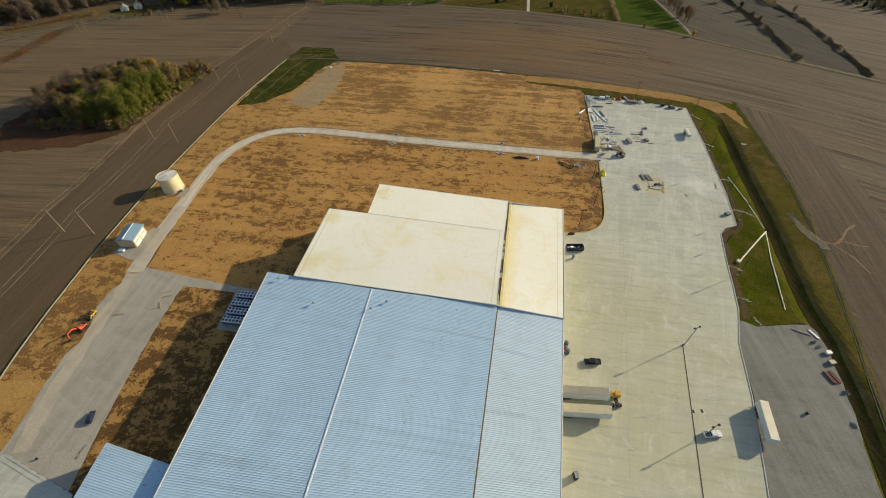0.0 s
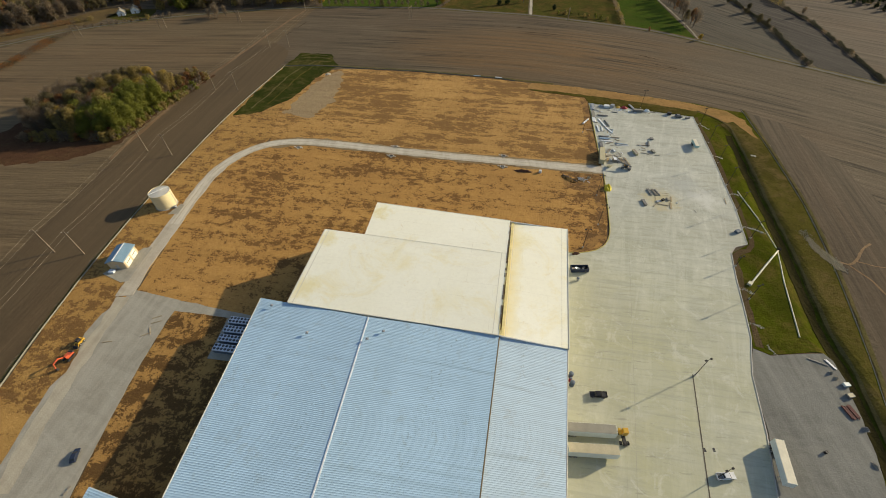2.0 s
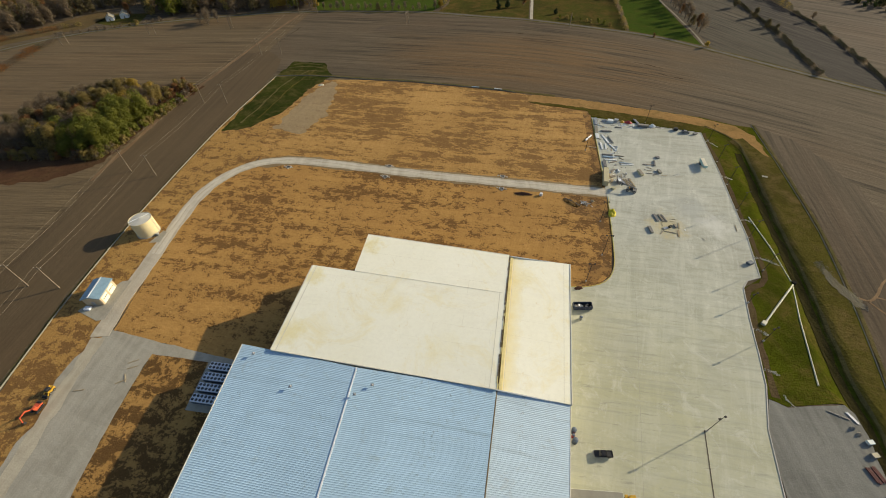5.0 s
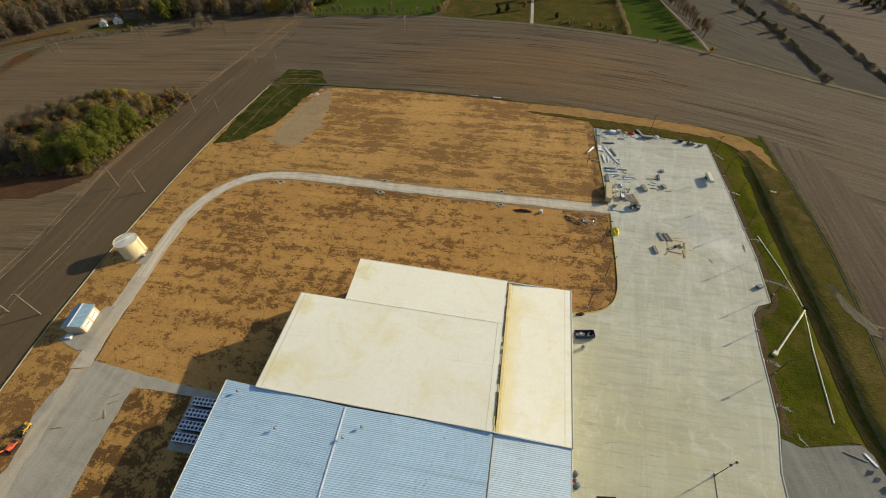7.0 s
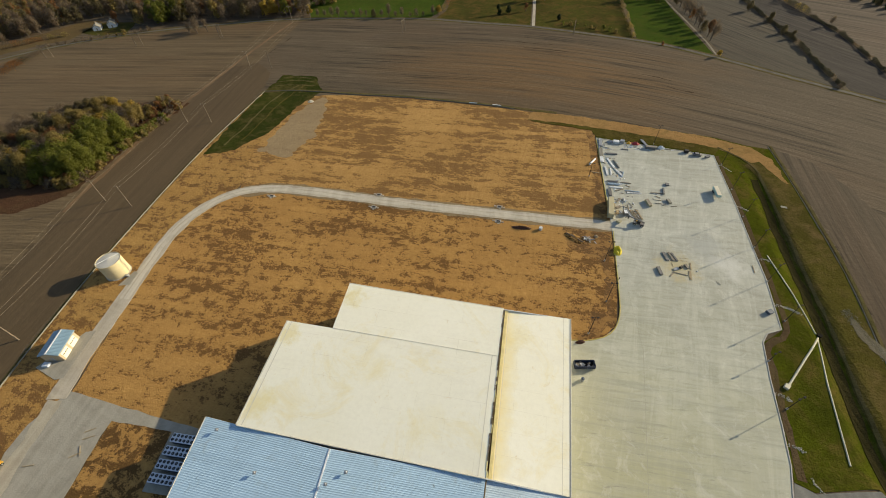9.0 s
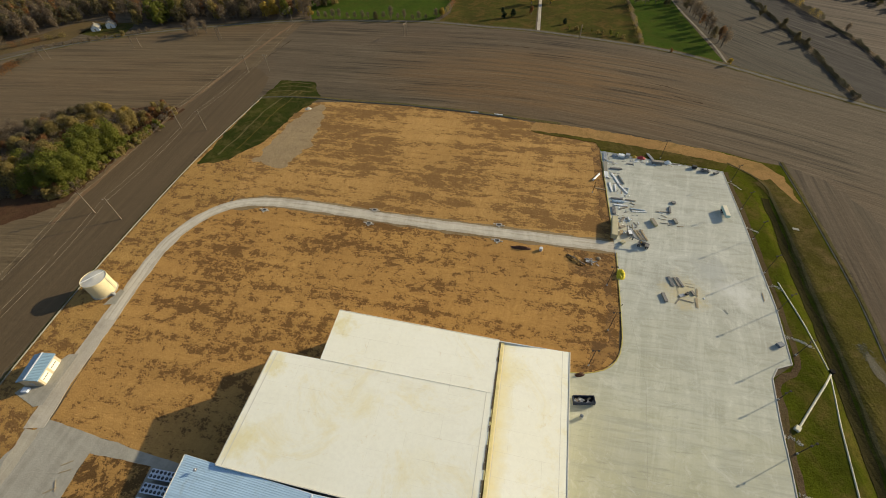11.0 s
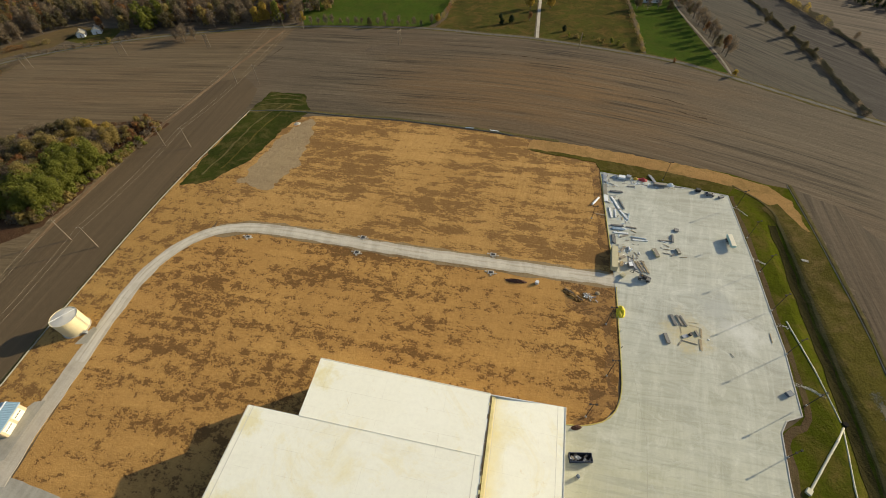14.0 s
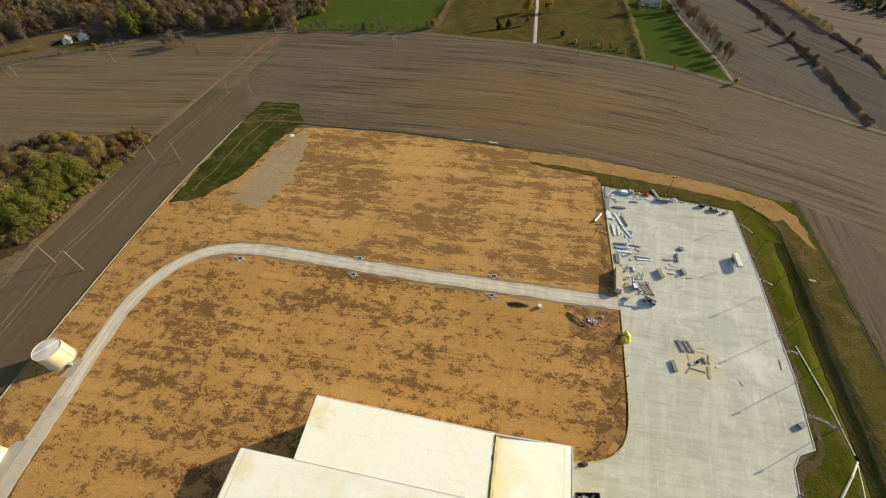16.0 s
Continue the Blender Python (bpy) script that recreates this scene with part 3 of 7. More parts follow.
# roads and yards
sheet("yard_west", rough_edge([(-114.5, 113.8), (-94, 108.9), (-71, 103.6), (-60, 101.2), (-60, 99.8), (-71, 101.2), (-95.0, 104.6), (-95.8, 100), (-96, 77), (-95.2, 63), (-94.4, 51), (-92.6, 30), (-91, 0), (-118, 0), (-117.7, 51), (-119.1, 63), (-120, 76), (-117.2, 83), (-121.6, 95), (-120.3, 103)], 0.35, 2.5, 19), 0.06, M_YARD, "worn pale crushed-stone yard beside the dirt strip", "gravel yard")
sheet("shoulder_loop", rough_edge(ribbon(LOOP[:8], 8.2, 4, 1.6, 16), 0.6, 3, 41), 0.07, dirt_material("grey_road_shoulder", (0.30, 0.225, 0.125), (0.25, 0.18, 0.095), (0.17, 0.115, 0.055), 0.5, 0.3), "greyish soil shoulder beside the gravel track", "road shoulder")
sheet("road_loop", rough_edge(ribbon(LOOP[:14] + [(-117.0, 111.0)], 6.0, 3, 0.6, 6), 0.25, 1.5, 63), 0.10, M_ROAD, "pale gravel track looping round the dirt lot", "gravel road")
def offset(line, d):
    """A line shifted sideways by d metres."""
    out = []
    for i, (x, y) in enumerate(line):
        ax, ay = line[max(0, i - 1)]
        bx, by = line[min(len(line) - 1, i + 1)]
        n = math.hypot(bx - ax, by - ay) or 1
        out.append((x - (by - ay) / n * d, y + (bx - ax) / n * d))
    return out


M_TRACKS = gravel_material("worn_wheel_track", (0.60, 0.545, 0.435), (0.52, 0.465, 0.365), (0.66, 0.61, 0.50), 0)
sheet("track_yard", rough_edge(ribbon([(-117.0, 110.6), (-117.0, 99), (-116.2, 84), (-115.1, 64.3), (-112.4, 47)], 4.4, 2, 0.9, 27), 0.5, 0.8, 65), 0.068, gravel_material("packed_tan_gravel", (0.46, 0.405, 0.30), (0.40, 0.35, 0.26), (0.52, 0.465, 0.36), 4), "broad worn tan track across the stone yard", "wheel track")
for d, w in ((-1.25, 1.3), (0.75, 1.9)):
    sheet("track_wheel", rough_edge(ribbon(offset(smooth_line(LOOP[:13], 6), d), w, 4, 0.9, 20 + d), 0.22, 1.2, 67 + d), 0.115, M_TRACKS, "bright worn wheel track in the gravel road", "wheel track")
sheet("soil_damp", rough_edge([(49, 131), (56, 133), (65.5, 141), (70, 156), (74, 177), (76.5, 187), (66, 191.5), (54, 188.5), (58, 178), (67, 170), (67.5, 158), (61, 146)], 3.0, 1, 47), 0.05, dirt_material("damp_brown_soil", (0.40, 0.225, 0.072), (0.30, 0.165, 0.056), (0.105, 0.057, 0.024), 0.8, 0.42, 0.070, 0.6), "damp brown soil at the corner of the lot", "bare soil")
sheet("soil_west", rough_edge([(86.0, 260.5), (84.6, 247), (81.5, 226), (78.6, 204.5), (77.6, 198), (73.8, 198.6), (75.4, 212), (78.2, 232), (81.5, 256), (83, 268), (87, 266)], 1.1, 1.0, 49), 0.05, bpy.data.materials["damp_brown_soil"], "dark damp soil along the yellow kerb", "bare soil")
sheet("soil_kerb", rough_edge(ribbon(offset([(143.2, 243.4), (136.7, 204.5), (131.3, 177.4), (128.4, 161.8), (122.6, 139.1), (113.9, 133.6), (109.5, 121.2), (105.3, 106.2), (101.4, 92.5)], 1.1), 1.9, 3, 0.7, 12), 0.3, 2, 53), 0.15, grass_material("bare_brown_edge", (0.135, 0.095, 0.05), (0.10, 0.068, 0.038), (0.08, 0.075, 0.02), 0.5), "bare brown soil along the kerb", "bare soil", 3)
sheet("soil_pole", rough_edge([(87.5, 262.5), (118, 253), (144, 244.6), (149, 250), (120, 261.5), (88, 272), (70, 277.5), (52, 281.5), (54, 279.5), (72, 273.5), (86, 269)], 0.8, 1.0, 55), 0.17, M_BANK, "rough olive grass behind the yard", "grass bank", 3)
sheet("gravel_lot", rough_edge([(100.1, 91.4), (104.6, 89), (121.7, 90.2), (122.8, 87.3), (122.3, 81), (119.8, 71.3), (116.6, 60.3), (112.4, 49.3), (109.4, 40.2), (100, 0), (70, 0), (82, 40), (91, 65), (95.6, 82.6)], 0.3, 2, 21), 0.12, M_GRAVEL, "flat grey gravel parking lot", "gravel lot")

PAD = [(86.6, 261), (142.9, 243.4), (136.4, 204.5), (131, 177.4), (128.1, 161.8), (122, 139.1), (116.5, 137.5), (113.3, 134), (109.1, 121.2), (104.9, 106.2), (101.7, 95.8), (95.4, 82.5), (90.5, 65), (81.5, 39.5), (70, 0), (10, 0), (27, 36), (37, 85), (48, 134.2), (53.4, 133.9), (60.4, 135.3), (65.3, 138.8), (68.7, 145.1), (71.2, 155.8), (75.4, 178.3), (78.7, 201.3)]
sheet("pavement", PAD, 0.155, M_JOINT, "large pale worn concrete yard", "concrete yard")


def slabs(outline, a0, a1, across, along, gap):
    """The yard's concrete bays: the outline cut along two families of joints, each bay a slab of its own."""
    base = bmesh.new()
    vs = [base.verts.new((x, y, 0.13)) for x, y in outline]
    bmesh.ops.triangle_fill(base, edges=[base.edges.new((a, b)) for a, b in zip(vs, vs[1:] + vs[:1])], use_beauty=True)
    ux, uy = math.cos(radians(a0)), math.sin(radians(a0))
    wx, wy = math.cos(radians(a1)), math.sin(radians(a1))
    us = [v.co.x * ux + v.co.y * uy for v in base.verts]
    ws = [v.co.x * wx + v.co.y * wy for v in base.verts]
    parent = bpy.data.objects["pavement"]
    for i in range(math.floor(min(us) / across), math.ceil(max(us) / across)):
        row = base.copy()
        for off, s in ((i * across + gap, -1), ((i + 1) * across - gap, 1)):
            bmesh.ops.bisect_plane(row, geom=row.verts[:] + row.edges[:] + row.faces[:], plane_co=(ux * off, uy * off, 0), plane_no=(ux * s, uy * s, 0), clear_outer=True)
        for j in range(math.floor(min(ws) / along), math.ceil(max(ws) / along)):
            bay = row.copy()
            for off, s in ((j * along + gap, -1), ((j + 1) * along - gap, 1)):
                bmesh.ops.bisect_plane(bay, geom=bay.verts[:] + bay.edges[:] + bay.faces[:], plane_co=(wx * off, wy * off, 0), plane_no=(wx * s, wy * s, 0), clear_outer=True)
            if not bay.faces:
                bay.free()
                continue
            for f in bay.faces:
                if f.normal.z < 0:
                    f.normal_flip()
            rim = [e for e in bay.edges if e.is_boundary]
            low = bmesh.ops.extrude_edge_only(bay, edges=rim)
            down = {v for v in low["geom"] if isinstance(v, bmesh.types.BMVert)}
            for v in bay.verts:
                v.co.z = 0.05 if v in down else 0.165
            part("concrete_slab", bay, M_PAD, parent)
        row.free()
    base.free()


slabs(PAD, -17, 75, 10.4, 23.5, 0.012)
# ---- the factory ----
def metal_roof(name, col, rust, rough=0.45):
    k = Nodes(name, rough, 0.0, 0.5)
    flat = k.coords()
    a = k.noise(flat, 0.02, 5, 0.6, 0.35, 0.65)
    st = k.noise(k.coords(SITE, (0.05, 1, 1)), 0.9, 4, 0.6, 0.4, 0.7)
    sp = k.noise(flat, 0.25, 6, 0.75, 0.55, 0.75, 0.5)
    c = k.mix(a, col, tuple(x * 0.9 for x in col))
    c = k.mix(k.math("MULTIPLY", st, 0.4), c, tuple(x * 0.74 for x in col))
    band = k.noise(k.coords(14, (1, 0.03, 1)), 0.16, 5, 0.65, 0.42, 0.66)
    row = k.noise(k.coords(SITE, (0.012, 1, 1)), 0.45, 3, 0.6, 0.58, 0.68)
    dots = k.noise(flat, 1.0, 5, 0.8, 0.57, 0.66)
    gate = k.noise(k.coords(14, (1, 0.12, 1)), 0.10, 4, 0.6, 0.5, 0.62)
    c = k.mix(k.math("MULTIPLY", band, 0.5), c, tuple(x * 0.80 for x in col))
    c = k.mix(k.math("MULTIPLY", row, 0.45), c, tuple(x * 0.66 for x in col))
    c = k.mix(k.math("MULTIPLY", sp, 0.55), c, rust)
    c = k.mix(k.math("MULTIPLY", k.math("MULTIPLY", dots, gate), 0.85), c, tuple(x * 0.6 for x in rust))
    k.color(c)
    return k.m


M_ROOF = metal_roof("galvanised_roof", (0.425, 0.595, 0.735), (0.29, 0.34, 0.35))
# The same metal, its colour raised for the sun on the east slope.
M_ROOF_SUNLIT = metal_roof("galvanised_roof_sunlit", (0.500, 0.625, 0.715), (0.34, 0.35, 0.33))


def white_roof():
    k = Nodes("white_membrane_roof", 0.7, 0, 0.3)
    flat = k.coords()
    a = k.noise(flat, 0.03, 5, 0.6, 0.35, 0.65)
    st = k.noise(k.coords(SITE, (0.2, 1, 1)), 0.1, 6, 0.72, 0.52, 0.75, 0.8)
    yel = k.noise(flat, 0.055, 7, 0.74, 0.53, 0.70, 1.0)
    fine = k.noise(flat, 0.9, 4, 0.7, 0.4, 0.75)
    c = k.mix(a, (0.90, 0.875, 0.73), (0.865, 0.835, 0.67))
    c = k.mix(k.math("MULTIPLY", st, 0.26), c, (0.64, 0.58, 0.45))
    c = k.mix(k.math("MULTIPLY", yel, 0.5), c, (0.78, 0.66, 0.30))
    spots = k.noise(flat, 0.5, 5, 0.75, 0.62, 0.72, 0.8)
    c = k.mix(k.math("MULTIPLY", spots, 0.5), c, (0.70, 0.56, 0.30))
    # ochre run-off spread along the roof step
    cut = k.n("SeparateXYZ")
    k.l(k.coords(SITE), cut.inputs[0])
    wide = k.math("ADD", cut.outputs[0], k.math("MULTIPLY", k.math("SUBTRACT", k.noise(flat, 0.12, 5, 0.7, 0.3, 0.7), 0.5), -3.5))
    fade = k.n("MapRange")
    fade.inputs["From Min"].default_value, fade.inputs["From Max"].default_value = 9.5, 4.6
    k.l(wide, fade.inputs["Value"])
    after = k.math("GREATER_THAN", cut.outputs[0], 4.2)
    c = k.mix(k.math("MULTIPLY", k.math("MULTIPLY", fade.outputs[0], after), 0.75), c, (0.80, 0.66, 0.27))
    # yellow ponding stains
    for at, size, amount in (((-24.5, 141, 15), 5.0, 0.7), ((-42, 127, 14), 4.5, 0.6), ((-46.5, 106, 13), 6.5, 0.65), ((-14, 116, 14), 6.0, 0.2), ((30, 128, 13), 5.0, 0.35), ((2, 100, 13), 7.0, 0.18)):
        gap = k.n("VectorMath")
        gap.operation = "DISTANCE"
        k.l(flat, gap.inputs[0])
        gap.inputs[1].default_value = at
        ring = k.math("ADD", gap.outputs["Value"], k.math("MULTIPLY", k.math("SUBTRACT", k.noise(flat, 0.3, 5, 0.7, 0.3, 0.7), 0.5), 6.0))
        spot = k.n("MapRange")
        spot.inputs["From Min"].default_value, spot.inputs["From Max"].default_value = size, size * 0.2
        k.l(ring, spot.inputs["Value"])
        c = k.mix(k.math("MULTIPLY", spot.outputs[0], amount), c, (0.78, 0.67, 0.30))
    # thin lap lines between the membrane sheets
    laps = k.n("TexBrick")
    laps.offset, laps.squash = 0.5, 1.0
    laps.inputs["Scale"].default_value = 1.0
    laps.inputs["Mortar Size"].default_value = 0.045
    laps.inputs["Brick Width"].default_value, laps.inputs["Row Height"].default_value = 18.0, 6.0
    k.l(k.coords(SITE), laps.inputs["Vector"])
    worn = k.noise(flat, 0.12, 4, 0.6, 0.40, 0.66)
    c = k.mix(k.math("MULTIPLY", k.math("MULTIPLY", laps.outputs["Fac"], worn), 0.4), c, (0.52, 0.46, 0.34))
    c = k.mix(k.math("MULTIPLY", fine, 0.12), c, (0.5, 0.46, 0.38))
    k.color(c)
    k.bump(fine, 0.15, 0.02)
    return k.m


M_WHITE_ROOF = white_roof()
M_RIDGE = plain("white_ridge_cap", (0.72, 0.74, 0.76), 0.5)
M_GUTTER = plain("dark_gutter", (0.15, 0.115, 0.065), 0.7)
M_OCHRE = plain("ochre_stained_edge", (0.85, 0.72, 0.33), 0.8, 0, 0.3, 0.5)
M_SEAMLT = plain("pale_roof_seam", (0.74, 0.70, 0.56), 0.7, 0, 0.2, 0.3)
M_SEAM = plain("cream_roof_seam", (0.74, 0.70, 0.56), 0.7, 0, 0.3, 0.3)
M_WALL = plain("pale_metal_siding", (0.55, 0.56, 0.55), 0.6)
M_EDGE = plain("roof_edge_trim", (0.62, 0.58, 0.48), 0.6)


def lerp(a, b, t):
    return tuple(x + (y - x) * t for x, y in zip(a, b))


def slope(name, material, a0, a1, b0, b1, parent, pitch=0.50, rib=0.030, label=""):
    """A roof slope between the line a0-a1 and the line b0-b1, with standing ribs that run from a to b."""
    bm = bmesh.new()
    n = max(1, int((Vector(a1) - Vector(a0)).length / pitch))
    rows = []
    for i in range(n):
        for s, h in ((0, 0), (0.55, 0), (0.68, rib), (0.88, rib)) if rib else ((0, 0),):
            t = (i + s) / n
            rows.append([bm.verts.new(Vector(p) + Vector((0, 0, h))) for p in (lerp(a0, a1, t), lerp(b0, b1, t))])
    rows.append([bm.verts.new(p) for p in (a1, b1)])
    for p, q in zip(rows, rows[1:]):
        bm.faces.new((p[0], p[1], q[1], q[0]))
    bm.normal_update()
    for f in bm.faces:
        if f.normal.z < 0:
            f.normal_flip()
    rim = [e for e in bm.edges if e.is_boundary]
    for f in bm.faces:
        f.smooth = not rib
    for e in rim:
        e.smooth = False
    got = bmesh.ops.extrude_edge_only(bm, edges=rim)
    for v in got["geom"]:
        if isinstance(v, bmesh.types.BMVert):
            v.co.z -= 0.35
    return part(name, bm, material, parent, label)


def wall(a, b, parent, name="wall", base=-0.1):
    """An upright wall 0.3 m thick between two top corners, down to the ground."""
    bm = bmesh.new()
    a, b = Vector(a), Vector(b)
    d = (b - a).xy.normalized()
    off = Vector((d.y, -d.x, 0)) * 0.15
    vs = []
    for p in (a, b):
        for s in (1, -1):
            for z in (base, p.z - 0.3):
                q = p + off * s
                vs.append(bm.verts.new((q.x, q.y, z)))
    bmesh.ops.convex_hull(bm, input=vs)
    return part(name, bm, M_WALL, parent)


def strip(name, a, b, width, height, material, parent, label=""):
    """A long cap, gutter or flashing between two points."""
    a, b = Vector(a), Vector(b)
    d = (b - a)
    m = Matrix.Translation((a + b) / 2) @ d.to_track_quat("Y", "Z").to_matrix().to_4x4()
    bm = bmesh.new()
    add_box(bm, -width / 2, width / 2, -d.length / 2, d.length / 2, -height / 2, height / 2, m, min(width, height) * 0.2)
    return part(name, bm, material, parent, label)


BL, RB, GB, EB = (-59.8, 102.4, 10.7), (-22.7, 94.2, 12.15), (17.4, 88.2, 11.6), (37.8, 85.2, 9.4)      # back corners of the ribbed roof
BF, RF, GF, EF = (-68.5, -35, 10.7), (-37.3, -35, 12.5), (-5.0, -35, 11.6), (13.5, -35, 9.4)            # front corners
factory = empty("factory_building", label="long factory with a pale blue ribbed metal roof", category="factory")
slope("roof_slope", M_ROOF, RF, RB, BF, BL, factory)
slope("roof_slope", M_ROOF, RF, RB, GF, GB, factory)
slope("roof_slope", M_ROOF_SUNLIT, tuple(Vector(GF) - Vector((0, 0, 0.5))), tuple(Vector(GB) - Vector((0, 0, 0.5))), EF, EB, factory, label="lower pale ribbed metal roof slope")
strip("ridge_cap", Vector(RF) + Vector((0, 0, 0.1)), Vector(RB) + Vector((0, 0, 0.1)), 0.42, 0.12, M_RIDGE, factory, "white metal ridge cap")
strip("gutter", Vector(GF) + Vector((0.2, 0, -0.25)), Vector(GB) + Vector((0.2, 0, -0.25)), 0.35, 0.4, M_GUTTER, factory, "dark gutter between the roof slopes")
strip("eave_trim", Vector(EF) + Vector((0.1, 0, -0.1)), Vector(EB) + Vector((0.1, 0, -0.1)), 0.3, 0.35, M_EDGE, factory)
strip("eave_trim", Vector(BF) + Vector((-0.1, 0, -0.1)), Vector(BL) + Vector((-0.1, 0, -0.1)), 0.3, 0.35, M_EDGE, factory)
for a, b in ((BF, BL), (EB, EF), (EF, GF), (GF, RF), (RF, BF), (BL, RB), (RB, GB), (GB, EB)):
    wall(a, b, factory)

# the white-roofed halls behind it
hall = empty("white_roofed_hall", label="factory hall with a stained white membrane roof", category="factory hall")
WA, WB, WC = (-49.9, 100.0, 11.7), (-43.9, 131.5, 14.8), (-28.9, 129.1, 14.5)
WD, WE, WF = (-26.4, 146.0, 15.6), (25.4, 137.2, 14.0), (46.8, 134.9, 12.0)
WG, WH, WI = (17.5, 88.1, 12.2), (38.0, 85.0, 9.85), (22.8, 120.6, 13.4)
slope("roof_panel", M_WHITE_ROOF, WA, WB, WG, WI, hall, 2.0, 0.0)
slope("roof_panel", M_WHITE_ROOF, tuple(Vector(WC) + Vector((0, 0, 0.03))), tuple(Vector(WD) + Vector((0, 0, 0.03))), tuple(Vector(WI) + Vector((0, 0, 0.03))), tuple(Vector(WE) + Vector((0, 0, 0.03))), hall, 2.0, 0.0)
slope("roof_panel", M_WHITE_ROOF, tuple(Vector(WG) + Vector((0.6, 0, -0.9))), tuple(Vector(WE) + Vector((0.6, 0, -0.9))), WH, WF, hall, 2.0, 0.0)
strip("flashing", Vector(WG) + Vector((0.95, 0, -0.75)), Vector(WE) + Vector((0.95, 0, -0.75)), 0.9, 0.16, M_OCHRE, hall, "ochre-stained flashing at the roof step")
strip("step_trim", Vector(WC) + Vector((0, 0, 0.03)), Vector(WI) + Vector((0, 0, 0.03)), 0.14, 0.05, M_SEAMLT, hall)
strip("edge_trim", Vector(WF) + Vector((0.1, 0, 0)), Vector(WH) + Vector((0.1, 0, 0)), 0.35, 0.25, M_EDGE, hall)
strip("edge_trim", Vector(WA) + Vector((-0.1, 0, -0.08)), Vector(WB) + Vector((-0.1, 0, -0.08)), 0.45, 0.25, M_SEAM, hall)
strip("edge_trim", Vector(WD) + Vector((0, 0.1, -0.08)), Vector(WE) + Vector((0, 0.1, -0.08)), 0.4, 0.25, M_SEAM, hall)
strip("edge_trim", Vector(WA) + Vector((0, -0.1, 0)), Vector(WG) + Vector((0, -0.1, 0)), 0.3, 0.2, M_SEAM, hall)
for u in (0.022, 0.97):
    strip("membrane_lap", Vector(lerp(WA, WG, u)) + Vector((0, 0, 0.008)), Vector(lerp(WB, WI, u)) + Vector((0, 0, 0.008)), 0.24, 0.022, M_SEAMLT, hall)
for u in (0.06, 0.9):
    strip("membrane_lap", Vector(lerp(WG, WH, u)) + Vector((0.6 * (1 - u), 0, 0.008 - 0.9 * (1 - u))), Vector(lerp(WE, WF, u)) + Vector((0.6 * (1 - u), 0, 0.008 - 0.9 * (1 - u))), 0.14, 0.022, M_SEAMLT, hall)
gut = random.Random(5)
t = 0.0
while t < 0.985:
    e = min(1, t + gut.uniform(0.012, 0.045))
    o = Vector((gut.uniform(-0.15, 0.2), 0, 0.04))
    strip("gutter_length", Vector(lerp(WG, WE, t)) + o, Vector(lerp(WG, WE, e)) + o, gut.uniform(0.2, 0.48), 0.16, M_GUTTER if gut.random() < 0.72 else M_OCHRE, hall)
    t = e + gut.uniform(0, 0.004)
for a, b in ((WA, WB), (WB, WC), (WC, WD), (WD, WE), (WE, WF), (WF, WH), (WA, WG), (WG, WH)):
    wall(a, b, hall)

annex = empty("annex_building", label="low lean-to annex with a pale ribbed metal roof", category="annex")
A0, A1, A2, A3 = (-84.7, 47.2, 7.5), (-64.5, 41.8, 8.4), (-66.5, -10, 8.4), (-86, -10, 7.5)
slope("roof_slope", M_ROOF, A2, A1, A3, A0, annex)
for a, b in ((A0, A1), (A3, A0), (A2, A3)):
    wall(a, b, annex)
# ---- trees and bushes ----
def leaf_material(name, a, b, thin=0.58):
    k = Nodes(name, 0.8, 0, 0.2)
    geo = k.n("NewGeometry").outputs["Random Per Island"]
    info = k.n("ObjectInfo").outputs["Random"]
    c = k.mix(geo, a, b)
    c = k.mix(k.math("MULTIPLY", info, 0.25), c, tuple(x * 0.55 for x in a))
    k.color(c)
    glow = k.n("BsdfTranslucent")
    k.l(c, glow.inputs["Color"])
    both = k.n("MixShader")
    both.inputs[0].default_value = thin
    k.l(k.b.outputs[0], both.inputs[1])
    k.l(glow.outputs[0], both.inputs[2])
    k.l(both.outputs[0], k.t.nodes["Material Output"].inputs["Surface"])
    return k.m


M_BARK = plain("grey_bark", (0.13, 0.105, 0.08), 0.9, 0, 0.4)
M_BARE = leaf_material("bare_twigs", (0.245, 0.185, 0.118), (0.165, 0.125, 0.082))
M_LEAF = {
    "green": leaf_material("green_leaves", (0.205, 0.215, 0.034), (0.135, 0.142, 0.025)),
    "olive": leaf_material("olive_leaves", (0.32, 0.245, 0.080), (0.22, 0.170, 0.058)),
    "yellow": leaf_material("yellow_leaves", (0.42, 0.30, 0.055), (0.30, 0.21, 0.042)),
    "rust": leaf_material("rust_leaves", (0.30, 0.15, 0.055), (0.21, 0.105, 0.045)),
    "bare": M_BARE,
    "hedge": leaf_material("dull_hedge_leaves", (0.150, 0.130, 0.075), (0.105, 0.092, 0.054), 0.3),
    "pine": leaf_material("dark_needles", (0.045, 0.06, 0.02), (0.02, 0.032, 0.012)),
    "dark": leaf_material("dull_leaves", (0.165, 0.135, 0.066), (0.110, 0.092, 0.046)),
}
rng = random.Random(7)


